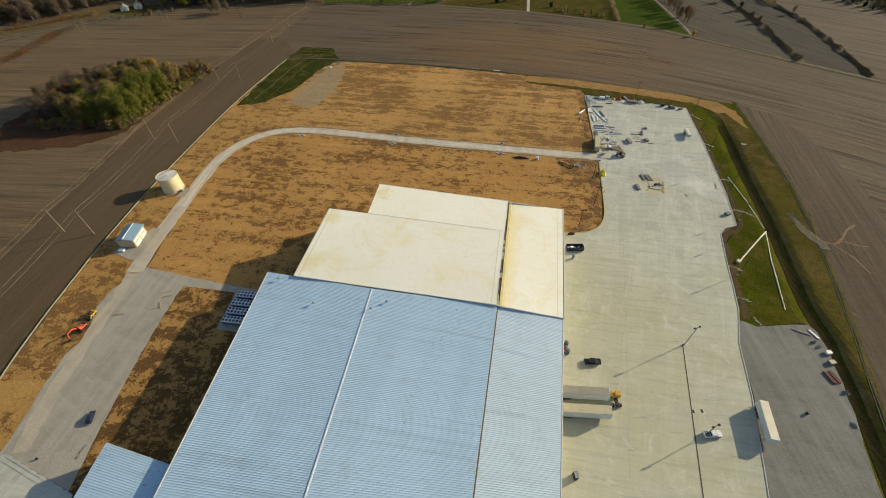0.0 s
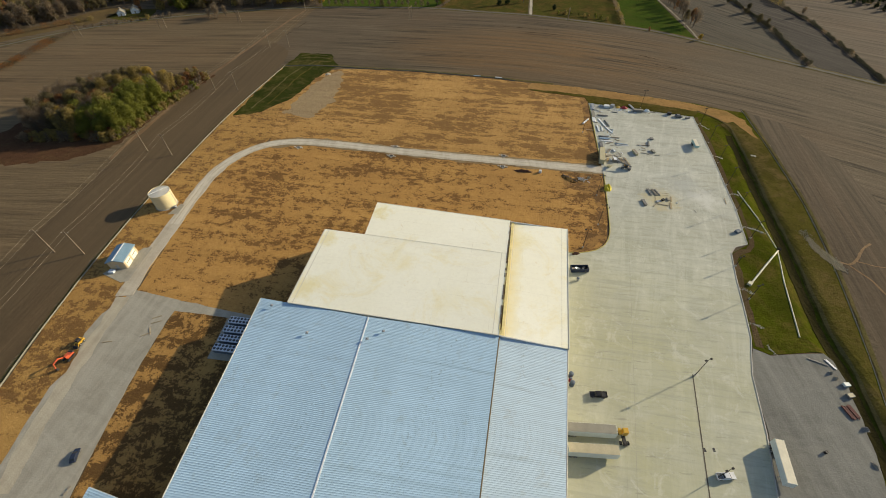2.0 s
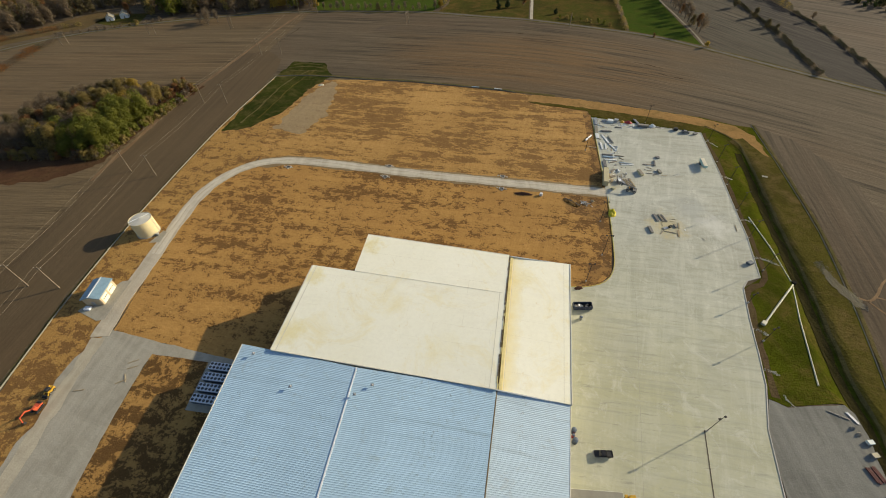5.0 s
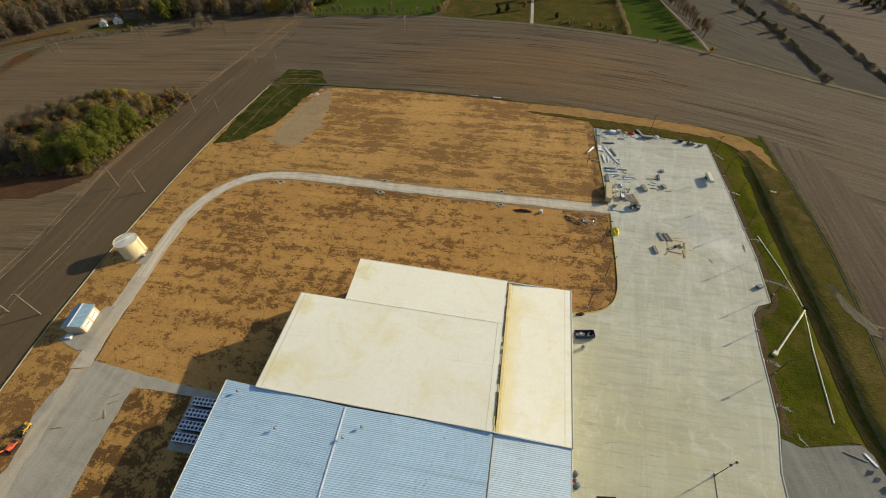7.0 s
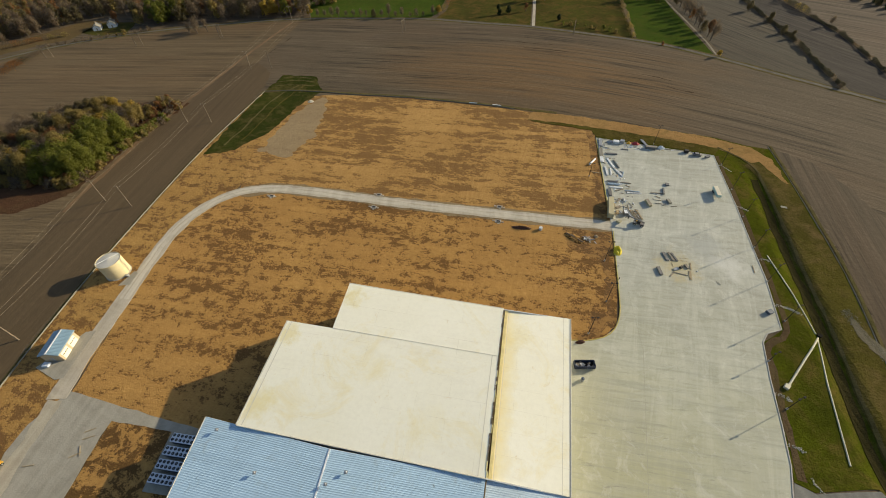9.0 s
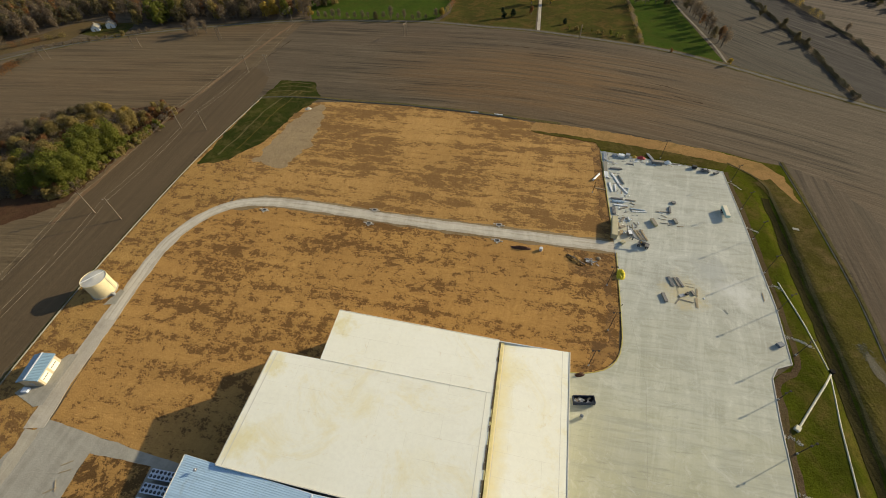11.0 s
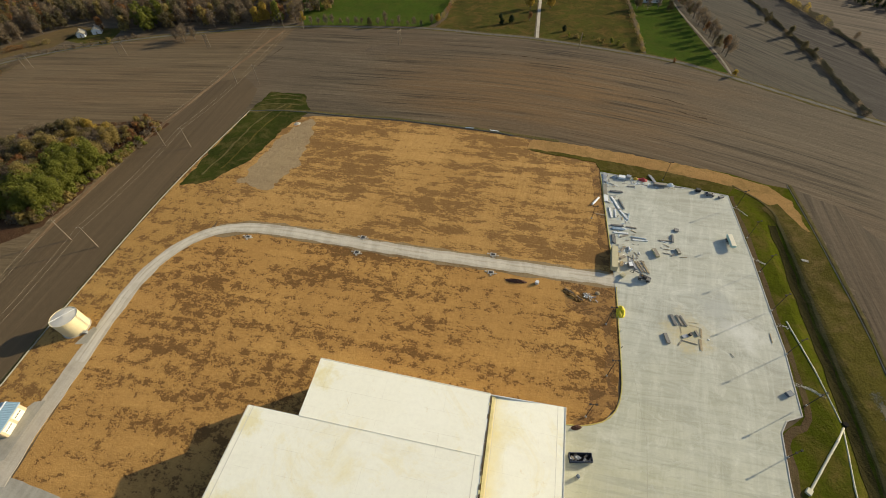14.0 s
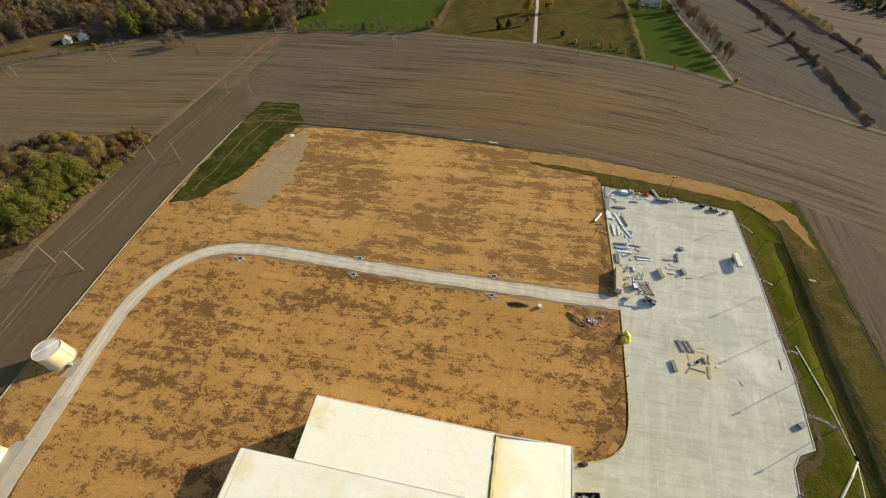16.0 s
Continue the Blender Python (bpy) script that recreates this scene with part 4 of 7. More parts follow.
def crown_bmesh(height, spread, leaf, count, base=0.25, pointed=False, lumps=7, shell=0.35):
    """Many small tilted leaf clumps gathered round several uneven lobes."""
    verts, faces = [], []
    lobes = []
    for i in range(lumps):
        a = rng.uniform(0, 6.283)
        z = rng.uniform(base + 0.12, 0.9)
        r = spread * (0.55 * (1 - z) if pointed else 0.55 * math.sin(math.pi * min(1, 0.25 + z * 0.8))) * math.sqrt(rng.uniform(0.15, 1.3))
        size = rng.uniform(0.30, 0.56) * spread * (1.1 - 0.6 * z if pointed else 1)
        lobes.append((math.cos(a) * r, math.sin(a) * r, z * height, size))
    weights = [q[3] ** 2 for q in lobes]
    for (lx, ly, lz, lr) in rng.choices(lobes, weights, k=count):
        d = Vector((rng.gauss(0, 1), rng.gauss(0, 1), rng.gauss(0, 1))).normalized()
        p = Vector((lx, ly, lz)) + d * lr * rng.uniform(shell, 1.05) * 1.07
        p.z = min(height * 1.02, max(base * height * 0.7, p.z))
        up = (d + Vector((rng.uniform(-0.6, 0.6), rng.uniform(-0.6, 0.6), rng.uniform(-0.2, 0.9)))).normalized()
        q = up.to_track_quat("Z", "Y").to_matrix() @ Matrix.Rotation(rng.uniform(0, 6.28), 3, "Z")
        s = leaf * rng.uniform(0.6, 1.4)
        k = len(verts)
        for cx, cy, cz in ((-1, -0.6, 0), (0.2, -1, 0.15), (1, 0.1, 0), (0.3, 0.9, -0.12), (-0.7, 0.7, 0.1)):
            verts.append(p + q @ Vector((cx * s, cy * s, cz * s)))
        faces.append((k, k + 1, k + 2, k + 3, k + 4))
    return verts, faces


def limb_bmesh(height, spread, limbs, twigs=0):
    bm = bmesh.new()
    lean = Vector((rng.uniform(-0.3, 0.3), rng.uniform(-0.3, 0.3), 0))
    top = Vector((0, 0, height * 0.8)) + lean
    add_tube(bm, (0, 0, -0.3), top * 0.45, height * 0.028, height * 0.02, 7)
    add_tube(bm, top * 0.44, top, height * 0.02, height * 0.006, 6)
    for i in range(limbs):
        t = rng.uniform(0.25, 0.8)
        a = rng.uniform(0, 6.28)
        s = top * t
        e = s + Vector((math.cos(a) * spread * rng.uniform(0.5, 0.95), math.sin(a) * spread * rng.uniform(0.5, 0.95), height * rng.uniform(0.12, 0.32)))
        add_tube(bm, s, e, height * 0.010, height * 0.003, 5)
        for j in range(twigs):
            b = s.lerp(e, rng.uniform(0.3, 0.95))
            f = b + Vector((rng.uniform(-1, 1), rng.uniform(-1, 1), rng.uniform(0.1, 1))) * height * 0.13
            add_tube(bm, b, f, height * 0.0045, height * 0.0015, 3)
    return bm


def tree(name, kind, height, spread, leaf, count, base=0.22, pointed=False, limbs=7, lumps=7, label="", category="tree", shell=0.35):
    """One tree: a tapered trunk with limbs, and a crown of small clumps. Stands far off until it is copied."""
    t = empty(name, None, label=label, category=category)
    part("trunk", limb_bmesh(height, spread, limbs, 5 if kind == "bare" else 1), M_BARK, t)
    v, f = crown_bmesh(height, spread, leaf, count, base, pointed, lumps, shell)
    me = bpy.data.meshes.new("crown")
    me.from_pydata(v, [], f)
    me.materials.append(M_LEAF[kind])
    me.update()
    c = new("crown", me)
    c.parent = t
    return t


def kinds_of(name, kind, n, h, spread, leaf, count, label, category="tree", **more):
    return [tree(name, kind, h * rng.uniform(0.9, 1.1), spread * rng.uniform(0.9, 1.1), leaf, count, label=label, category=category, **more) for i in range(n)]


PROTO = {
    "green": kinds_of("broadleaf_tree", "green", 3, 15, 6.0, 0.25, 4600, "leafy green broadleaf tree with a rounded crown", lumps=20, base=0.08, shell=0.72),
    "olive": kinds_of("broadleaf_tree", "olive", 3, 15, 5.6, 0.26, 2800, "thinning olive-brown broadleaf tree in autumn", lumps=16, base=0.12, shell=0.6),
    "yellow": kinds_of("broadleaf_tree", "yellow", 2, 13.5, 4.8, 0.30, 2000, "broadleaf tree with yellow autumn leaves", lumps=14, base=0.12, shell=0.6),
    "rust": kinds_of("broadleaf_tree", "rust", 2, 13, 4.8, 0.30, 1800, "broadleaf tree with rust-red autumn leaves", lumps=12, base=0.12, shell=0.5),
    "dark": kinds_of("broadleaf_tree", "dark", 3, 15, 5.8, 0.26, 2600, "dull dark broadleaf tree at the wood's edge", lumps=15, base=0.1, shell=0.5),
    "bare": kinds_of("bare_tree", "bare", 3, 14.5, 5.4, 0.125, 2600, "leafless grey tree with spreading twigs", limbs=22, lumps=14, base=0.15),
    "pine": kinds_of("evergreen_tree", "pine", 2, 8, 3.4, 0.32, 700, "dark evergreen tree standing in the pasture", base=0.06, pointed=True),
}
FAR = {
    "green": kinds_of("broadleaf_tree", "green", 2, 15, 5.8, 0.55, 620, "leafy green broadleaf tree in the far woods", lumps=14, base=0.08, shell=0.7),
    "olive": kinds_of("broadleaf_tree", "olive", 2, 15, 5.6, 0.50, 560, "thinning olive-brown tree in the far woods", lumps=12, base=0.1, shell=0.5),
    "yellow": kinds_of("broadleaf_tree", "yellow", 2, 13.5, 5.0, 0.50, 520, "broadleaf tree with yellow autumn leaves in the far woods", lumps=12, base=0.1, shell=0.6),
    "rust": kinds_of("broadleaf_tree", "rust", 2, 13, 5.0, 0.50, 500, "broadleaf tree with rust-red leaves in the far woods", lumps=11, base=0.1, shell=0.5),
    "dark": kinds_of("broadleaf_tree", "dark", 2, 15, 5.8, 0.50, 560, "dull dark broadleaf tree in the far woods", lumps=12, base=0.08, shell=0.4),
    "bare": kinds_of("bare_tree", "bare", 3, 14.5, 5.6, 0.30, 760, "leafless grey tree in the far woods", limbs=14, lumps=14, base=0.1),
}
BUSH = {
    "bare": kinds_of("bush", "bare", 2, 4.4, 2.4, 0.15, 320, "leafless grey-brown hedge bush with thin twigs", "bush", base=0.05, limbs=10),
    "olive": kinds_of("bush", "olive", 2, 4.2, 2.4, 0.27, 340, "olive-brown hedge bush with fading leaves", "bush", base=0.05),
    "green": kinds_of("bush", "green", 2, 4.4, 2.5, 0.28, 340, "green leafy bush in a hedge", "bush", base=0.05),
    "yellow": kinds_of("bush", "yellow", 2, 4.2, 2.4, 0.27, 320, "yellow autumn bush in a hedge", "bush", base=0.05),
    "rust": kinds_of("bush", "rust", 2, 3.8, 2.3, 0.25, 300, "red-brown autumn bush with sparse leaves", "bush", base=0.05),
}
used_first = set()


def plant(stock, kind, x, y, size=1.0, group=""):
    """Sets one tree or bush at a place; the first of each pattern is moved there, the others are copies."""
    src = rng.choice(stock[kind])
    m = Matrix.Translation((x, y, ground_z(x, y) - 0.05)) @ Matrix.Rotation(rng.uniform(0, 6.28), 4, "Z")
    if src not in used_first:
        used_first.add(src)
        src.matrix_basis = m
        src.scale = (1, 1, 1)
        ob = src
    else:
        ob = copy_thing(src, m)
        s = size * rng.uniform(0.85, 1.15)
        ob.matrix_basis = m @ Matrix.Diagonal((s, s, s * rng.uniform(0.92, 1.08), 1))
    if group:
        ob["group"] = group
    return ob


def inside(x, y, poly):
    hit = False
    for (ax, ay), (bx, by) in zip(poly, poly[1:] + poly[:1]):
        if (ay > y) != (by > y) and x < (bx - ax) * (y - ay) / (by - ay) + ax:
            hit = not hit
    return hit


def scatter(poly, gap, seed):
    r = random.Random(seed)
    xs, ys = [p[0] for p in poly], [p[1] for p in poly]
    out = []
    y = min(ys)
    while y < max(ys):
        x = min(xs)
        while x < max(xs):
            px, py = x + r.uniform(-0.45, 0.45) * gap, y + r.uniform(-0.45, 0.45) * gap
            if inside(px, py, poly):
                out.append((px, py))
            x += gap
        y += gap
    return out


def pick(r, table):
    t = r.uniform(0, sum(w for _, w in table))
    for k, w in table:
        t -= w
        if t <= 0:
            return k
    return table[0][0]


# the small wood beside the power line
r = random.Random(3)
for x, y in scatter([(-182, 224), (-181, 250), (-179, 280), (-190, 292), (-212, 294), (-230, 288), (-242, 268), (-240, 244), (-236, 226), (-216, 222)], 4.7, 5):
    lush = x > -204 + (y - 222) * 0.30 and y < 264
    mid = x > -222 + (y - 222) * 0.1
    k = pick(r, [("green", 9), ("olive", 0.8)] if lush else [("olive", 5), ("bare", 5), ("yellow", 1.6), ("dark", 1.5), ("green", 0.5), ("rust", 0.7)] if mid else [("bare", 7), ("olive", 2.0), ("dark", 1.5), ("rust", 0.4)])
    plant(PROTO, k, x, y, 1.05 if lush else 0.98 if y < 270 else 0.80, "trees of the small wood")
for x, y in scatter([(-176, 272), (-165, 302), (-178, 310), (-194, 300)], 4.2, 8):
    plant(BUSH, pick(r, [("rust", 4), ("bare", 4), ("olive", 1)]), x, y, 1.25, "bushes at the wood's edge")
for i in range(40):
    t = i / 39
    plant(BUSH, pick(r, [("green", 3), ("olive", 2), ("bare", 1)]), -182.5 + 14 * t + r.uniform(-2.2, 1.2), 220 + 64 * t, 1.15, "bushes at the wood's edge")
for i in range(44):
    t = i / 43
    plant(BUSH, pick(r, [("bare", 3), ("olive", 2), ("rust", 1)]), -184 - 52 * t, 221 - 1 * t + r.uniform(-2, 2.5), 1.2, "bushes at the wood's edge")

# Reddish litter; its dark tone also paints the shadow the wood casts south-west.
sheet("forest_floor", rough_edge([(-180, 214), (-175, 250), (-168, 285), (-164, 306), (-186, 312), (-226, 300), (-250, 262), (-258, 206), (-236, 194), (-198, 200)], 3, 2, 51), 0.035, grass_material("leaf_litter", (0.105, 0.055, 0.031), (0.075, 0.042, 0.025), (0.13, 0.09, 0.04), 0.4), "reddish leaf litter round the small wood", "leaf litter")

# woods beyond the country road
WOODS = [(-300, 478), (-276, 452), (-240, 456), (-182, 464), (-128, 470), (-112, 500), (-100, 548), (-120, 600), (-560, 600), (-560, 380), (-460, 370), (-412, 376), (-388, 398), (-366, 420), (-352, 446), (-338, 470), (-318, 482)]


def wood_mix(x, y):
    """Which trees grow where: dull kinds put shade into the edge's colour, russet on the far slope, a green knot by the
    farm.
    """
    if x < -335:
        edge = x > -420 and y < 452 + (x + 366) * 1.1 + 14
        return [("bare", 5), ("dark", 4)] if edge else [("rust", 3.5), ("yellow", 1.0), ("olive", 3.5), ("bare", 4)]
    if -282 < x < -236 and y < 490:
        return [("green", 4), ("olive", 2), ("dark", 2)]
    if -176 < x < -130 and y < 486:
        return [("yellow", 2), ("green", 2), ("rust", 2), ("bare", 3)]
    return [("bare", 7), ("dark", 3), ("olive", 1.5), ("rust", 1.6), ("green", 0.5)]


spots = scatter(WOODS, 9.0, 12)
spots.sort(key=lambda p: p[1] + abs(p[0] + 240) * 0.25)
for x, y in spots[:290]:
    plant(FAR, pick(r, wood_mix(x, y)), x, y, 1.0, "trees of the far woods")


def joined_woods(name, places, label, kinds, size=1.0):
    """Woods too far off to tell the trees apart: one mesh of crowns."""
    for kind in kinds:
        verts, faces = [], []
        for x, y in places:
            if pick(r, [(q, 1) for q in kinds]) != kind:
                continue
            v, f = crown_bmesh(14 * size * rng.uniform(0.8, 1.15), 5.2 * size, 0.75 * size, 130, 0.05)
            k = len(verts)
            verts += [p + Vector((x, y, -0.3)) for p in v]
            faces += [tuple(i + k for i in q) for q in f]
        me = bpy.data.meshes.new(name)
        me.from_pydata(verts, [], faces)
        me.materials.append(M_LEAF[kind])
        me.update()
        tagged(new(name, me), label, "woods", kind="stuff")


joined_woods("far_woods", spots[290:] + scatter([(-620, 560), (-100, 585), (420, 650), (520, 760), (-700, 760)], 17, 4), "distant autumn woods closing the view", ["dark", "bare", "olive", "rust"])
joined_woods("far_woods", scatter([(352, 560), (372, 485), (398, 410), (480, 380), (600, 640), (470, 700), (360, 640)], 6.5, 6), "dark distant woods beyond the tan field", ["dark", "pine"], 0.55)

# hedges and single trees
def hedge(points, gap, size, table, group, seed, stock=BUSH):
    h = random.Random(seed)
    for x, y in smooth_line(points, gap):
        plant(stock, pick(h, table), x + h.uniform(-0.8, 0.8), y + h.uniform(-0.8, 0.8), size * h.uniform(0.7, 1.3), group)


def hedge_row(points, width, height, per_metre, kinds, label, seed):
    """A continuous uneven hedge: stems and leaf clumps along a line, thick and thin, high and low."""
    h = random.Random(seed)
    t = empty("hedge", None, label=label, category="hedge")
    line = smooth_line(points, 1.0)
    stems = bmesh.new()
    soup = {k: ([], []) for k, _ in kinds}
    kind = kinds[0][0]
    for i, (x, y) in enumerate(line):
        if i % 5 == 0:
            kind = pick(h, kinds)
        tall = height * (0.62 + 0.9 * max(0, noise.noise(Vector((x * 0.13, y * 0.13, seed))) + 0.25))
        if i % 3 == 0:
            add_tube(stems, (x, y, -0.2), (x + h.uniform(-0.6, 0.6), y + h.uniform(-0.6, 0.6), tall * 0.75), 0.09, 0.03, 4)
        v, f = soup[kind]
        for j in range(per_metre):
            z = tall * h.uniform(0.05, 1.0)
            w = width * 0.5 * math.sqrt(max(0.05, 1 - (z / tall) ** 2))
            p = Vector((x + h.gauss(0, 0.5) * w, y + h.gauss(0, 0.5) * w + h.uniform(-0.6, 0.6), z))
            up = Vector((h.uniform(-1, 1), h.uniform(-1, 1), h.uniform(-0.2, 1))).normalized()
            q = up.to_track_quat("Z", "Y").to_matrix()
            s = h.uniform(0.14, 0.34) * (0.6 if kind == "bare" else 1)
            k = len(v)
            for cx, cy in ((-1, -0.6), (0.2, -1), (1, 0.1), (0.3, 0.9), (-0.7, 0.7)):
                v.append(p + q @ Vector((cx * s, cy * s, 0.1 * cx * s)))
            f.append((k, k + 1, k + 2, k + 3, k + 4))
    part("stems", stems, M_BARK, t)
    for kind, (v, f) in soup.items():
        if f:
            me = bpy.data.meshes.new("foliage")
            me.from_pydata(v, [], f)
            me.materials.append(M_LEAF[kind])
            me.update()
            ob = new("foliage", me)
            ob.parent = t
            ob["kind"] = "stuff"


hedge_row([(-6, 466), (-2, 485), (4, 520), (10, 560)], 5.0, 4.6, 44, [("bare", 3), ("olive", 1), ("rust", 1)], "grey-brown hedge between two pastures", 1)
hedge_row([(149.5, 408), (153, 430), (160, 475), (168, 525), (174, 560)], 4.5, 3.8, 40, [("bare", 4), ("olive", 2)], "thin bare hedge beside the green pasture", 2)
hedge_row([(254, 318), (258, 345), (265, 385), (270, 420), (272, 455), (275, 490), (276, 536), (278, 575)], 3.0, 2.5, 60, [("hedge", 12), ("bare", 0.6)], "dull brown-green hedge between two fields", 3)
hedge_row([(284, 289), (291, 318), (300, 362), (308, 405), (309, 450)], 3.0, 2.2, 56, [("hedge", 6), ("bare", 1.5)], "thin grey-brown hedge along the tan field", 4)
hedge_row([(309, 452), (309, 500), (309, 570)], 4.6, 5.2, 60, [("hedge", 4), ("yellow", 2), ("olive", 2)], "tall yellowing hedge along the tan field", 14)
hedge_row([(-312, 250), (-321, 276), (-327, 305), (-329, 340), (-330, 372), (-327, 395)], 12.0, 3.4, 80, [("rust", 3), ("hedge", 3), ("bare", 4)], "belt of russet scrub at the field's edge", 15)
hedge_row([(-440, 320), (-395, 372), (-352, 412), (-330, 430)], 5.5, 4.4, 40, [("bare", 3), ("rust", 2), ("olive", 2)], "mixed autumn hedge beside the country road", 9)
hedge([(205, 398), (207, 425), (208.5, 450), (209.5, 475), (212, 500), (215, 530)], 7.0, 0.88, [("bare", 6), ("rust", 0.6), ("dark", 2)], "bare trees along the lane", 5, PROTO)
hedge([(-118, 468), (-66, 466), (-20, 462)], 6.5, 0.5, [("bare", 4), ("dark", 0.5)], "bare saplings along the road", 6, PROTO)
hedge([(100, 438), (116, 430), (139, 418.5)], 4.6, 0.8, [("green", 2), ("olive", 2)], "row of young trees by the road", 7)
hedge([(-330, 407), (-290, 425), (-262, 440)], 5.5, 0.8, [("bare", 3), ("olive", 1)], "roadside bushes", 8)
hedge([(120, 556), (140, 552), (160, 548)], 6, 0.8, [("dark", 2), ("pine", 1), ("bare", 1)], "trees round the farmhouse", 10, PROTO)
for k, x, y, s in (("pine", 46.6, 466, 1.0), ("pine", 56, 468, 1.1), ("rust", 72.0, 473, 0.6), ("pine", 97.6, 449, 0.9), ("yellow", 75.5, 503, 0.9), ("yellow", 93.5, 503, 0.95), ("yellow", -7, 470, 0.6), ("bare", -12, 466, 0.6), ("bare", -222, 433, 0.75), ("bare", -213, 429, 0.8), ("bare", -207, 435, 0.8), ("bare", -216, 438, 0.85), ("dark", 264.5, 463, 0.5), ("dark", 268, 435, 0.55), ("dark", 265.5, 410, 0.45), ("dark", 267, 400, 0.4), ("bare", 310, 424, 0.6), ("dark", 170, 500, 0.7), ("bare", 178, 497, 0.7), ("bare", 188, 499, 0.7), ("dark", 196, 494, 0.7),  ("yellow", -158, 474, 0.9), ("yellow", -150, 477, 0.85), ("yellow", -126, 472, 0.7), ("rust", -299, 456, 0.8), ("green", -262, 464, 0.9)):
    plant(PROTO, k, x, y, s, "single trees in the pastures")
for k, x, y, s in (("yellow", 198, 367.5, 1.1), ("rust", 166, 390.5, 0.7), ("bare", 251, 317, 0.9)):
    plant(BUSH, k, x, y, s, "roadside bushes")
for stock in (PROTO, BUSH, FAR):
    for protos in stock.values():
        for p in protos:
            if p not in used_first:
                for o in (*p.children_recursive, p):
                    bpy.data.objects.remove(o)


# ---- power line, fences, kerbs, drains ----
M_POLE = plain("weathered_pole_wood", (0.23, 0.18, 0.125), 0.9, 0, 0.4)
M_WIRE = plain("aluminium_wire", (0.25, 0.21, 0.15), 0.7, 0.0)
M_DARKMETAL = plain("dark_painted_metal", (0.045, 0.042, 0.04), 0.85, 0.0, 0.25, 1.5, 0.12)
M_STEEL = plain("galvanised_steel", (0.42, 0.43, 0.44), 0.45, 0.5)
M_SILT = plain("silt_fence_fabric", (0.23, 0.225, 0.18), 0.9, 0, 0.3, 0.4)
M_KERB = plain("kerb_concrete", (0.50, 0.47, 0.42), 0.85, 0, 0.3, 0.3)
M_YKERB = plain("yellow_kerb_paint", (0.58, 0.47, 0.12), 0.8, 0, 0.4, 0.5)
M_CONC = plain("raw_concrete", (0.42, 0.40, 0.35), 0.9, 0, 0.3, 0.4)
M_PIPE = plain("pale_drain_pipe", (0.62, 0.58, 0.42), 0.6, 0, 0.2, 0.4)
M_BLACK = plain("black_plastic", (0.02, 0.02, 0.022), 0.6)
M_RIPRAP = gravel_material("riprap_stone", (0.56, 0.515, 0.42), (0.46, 0.42, 0.335))


def utility_pole(x, y, h, first=[None]):
    if first[0] is None:
        p = empty("utility_pole", None, label="tall weathered wooden power pole with a crossarm", category="utility pole", group="power line poles")
        part("pole", tube((0, 0, -0.5), (0, 0, 13.0), 0.27, 0.17, 10), M_POLE, p)
        part("crossarm", box(-1.5, 1.5, -0.09, 0.09, 12.2, 12.42, 0.02), M_POLE, p)
        for sx in (-1.35, 1.35):
            part("insulator", tube((sx, 0, 12.42), (sx, 0, 12.75), 0.1, 0.06, 8), M_CONC, p)
        first[0] = p
        ob = p
        ob.matrix_basis = Matrix.Translation((x, y, 0)) @ Matrix.Diagonal((1, 1, h / 13, 1))
        return ob
    ob = copy_thing(first[0], Matrix.Translation((x, y, 0)))
    ob.matrix_basis = Matrix.Translation((x, y, 0)) @ Matrix.Diagonal((1, 1, h / 13, 1))
    return ob


def wire(points, name="power_line", r=0.03):
    """A hanging wire from pole to pole."""
    bm = bmesh.new()
    line = [Vector(points[0])]
    for a, b in zip(points, points[1:]):
        a, b = Vector(a), Vector(b)
        line += [a.lerp(b, i / 8) - Vector((0, 0, 4 * 1.4 * (i / 8) * (1 - i / 8))) for i in range(1, 9)]
    rings = [[bm.verts.new(p + Vector(d) * r) for d in ((1, 0, 0), (0, 0, 1), (-1, 0, 0), (0, 0, -1))] for p in line]
    for p, q in zip(rings, rings[1:]):
        for i in range(4):
            bm.faces.new((p[i], p[(i + 1) % 4], q[(i + 1) % 4], q[i]))
    bm.faces.new(rings[0])
    bm.faces.new(rings[-1][::-1])
    return tagged(part(name, bm, M_WIRE), "thin pale overhead wire strung between the poles", "power line", group="power line wires")


LINE_A = [(-159.5, 60), (-158.5, 133), (-160, 208), (-154, 282), (-141.5, 358), (-139, 458)]
LINE_B = [(-145.5, 60), (-145.5, 132), (-144.8, 204), (-138.5, 281), (-126.2, 358.5), (-122, 458)]
for line in (LINE_A, LINE_B):
    for x, y in line[1:]:
        utility_pole(x, y, 12.4)
    ends = [(line[0][0] - 1, -60)] + line + [(line[-1][0] + 16, 560)]
    for s in (-1.35, 1.35):
        wire([(x + s, y, 12.0) for x, y in ends])


def h_frame_pylon(x, y, turn, w=5.0, h=11.0):
    p = empty("h_frame_pylon", pose(x, y, 0, 0, 0, turn), label="pale two-legged wooden power pylon in the field", category="pylon", group="field pylons")
    for s in (-1, 1):
        part("leg", tube((s * w / 2, 0, -0.4), (s * w / 2, 0, h), 0.26, 0.18, 8), M_POLE, p)
    part("crossarm", box(-w * 0.8, w * 0.8, -0.15, 0.15, h - 1.3, h - 0.95, 0.02), M_POLE, p)
    for s in (-1, 1):
        part("brace", tube((s * w / 2, 0, h - 1.2), (-s * w / 2, 0, h - 5), 0.1, 0.1, 5), M_POLE, p)


for x, y, t in ((-35, 426, 70), (-188, 419, 20), (-251, 405, 20), (-312, 383, 20), (104, 416, 70)):
    h_frame_pylon(x, y, t, 2.2 if x in (104, -188) else 5.0, 10.5)


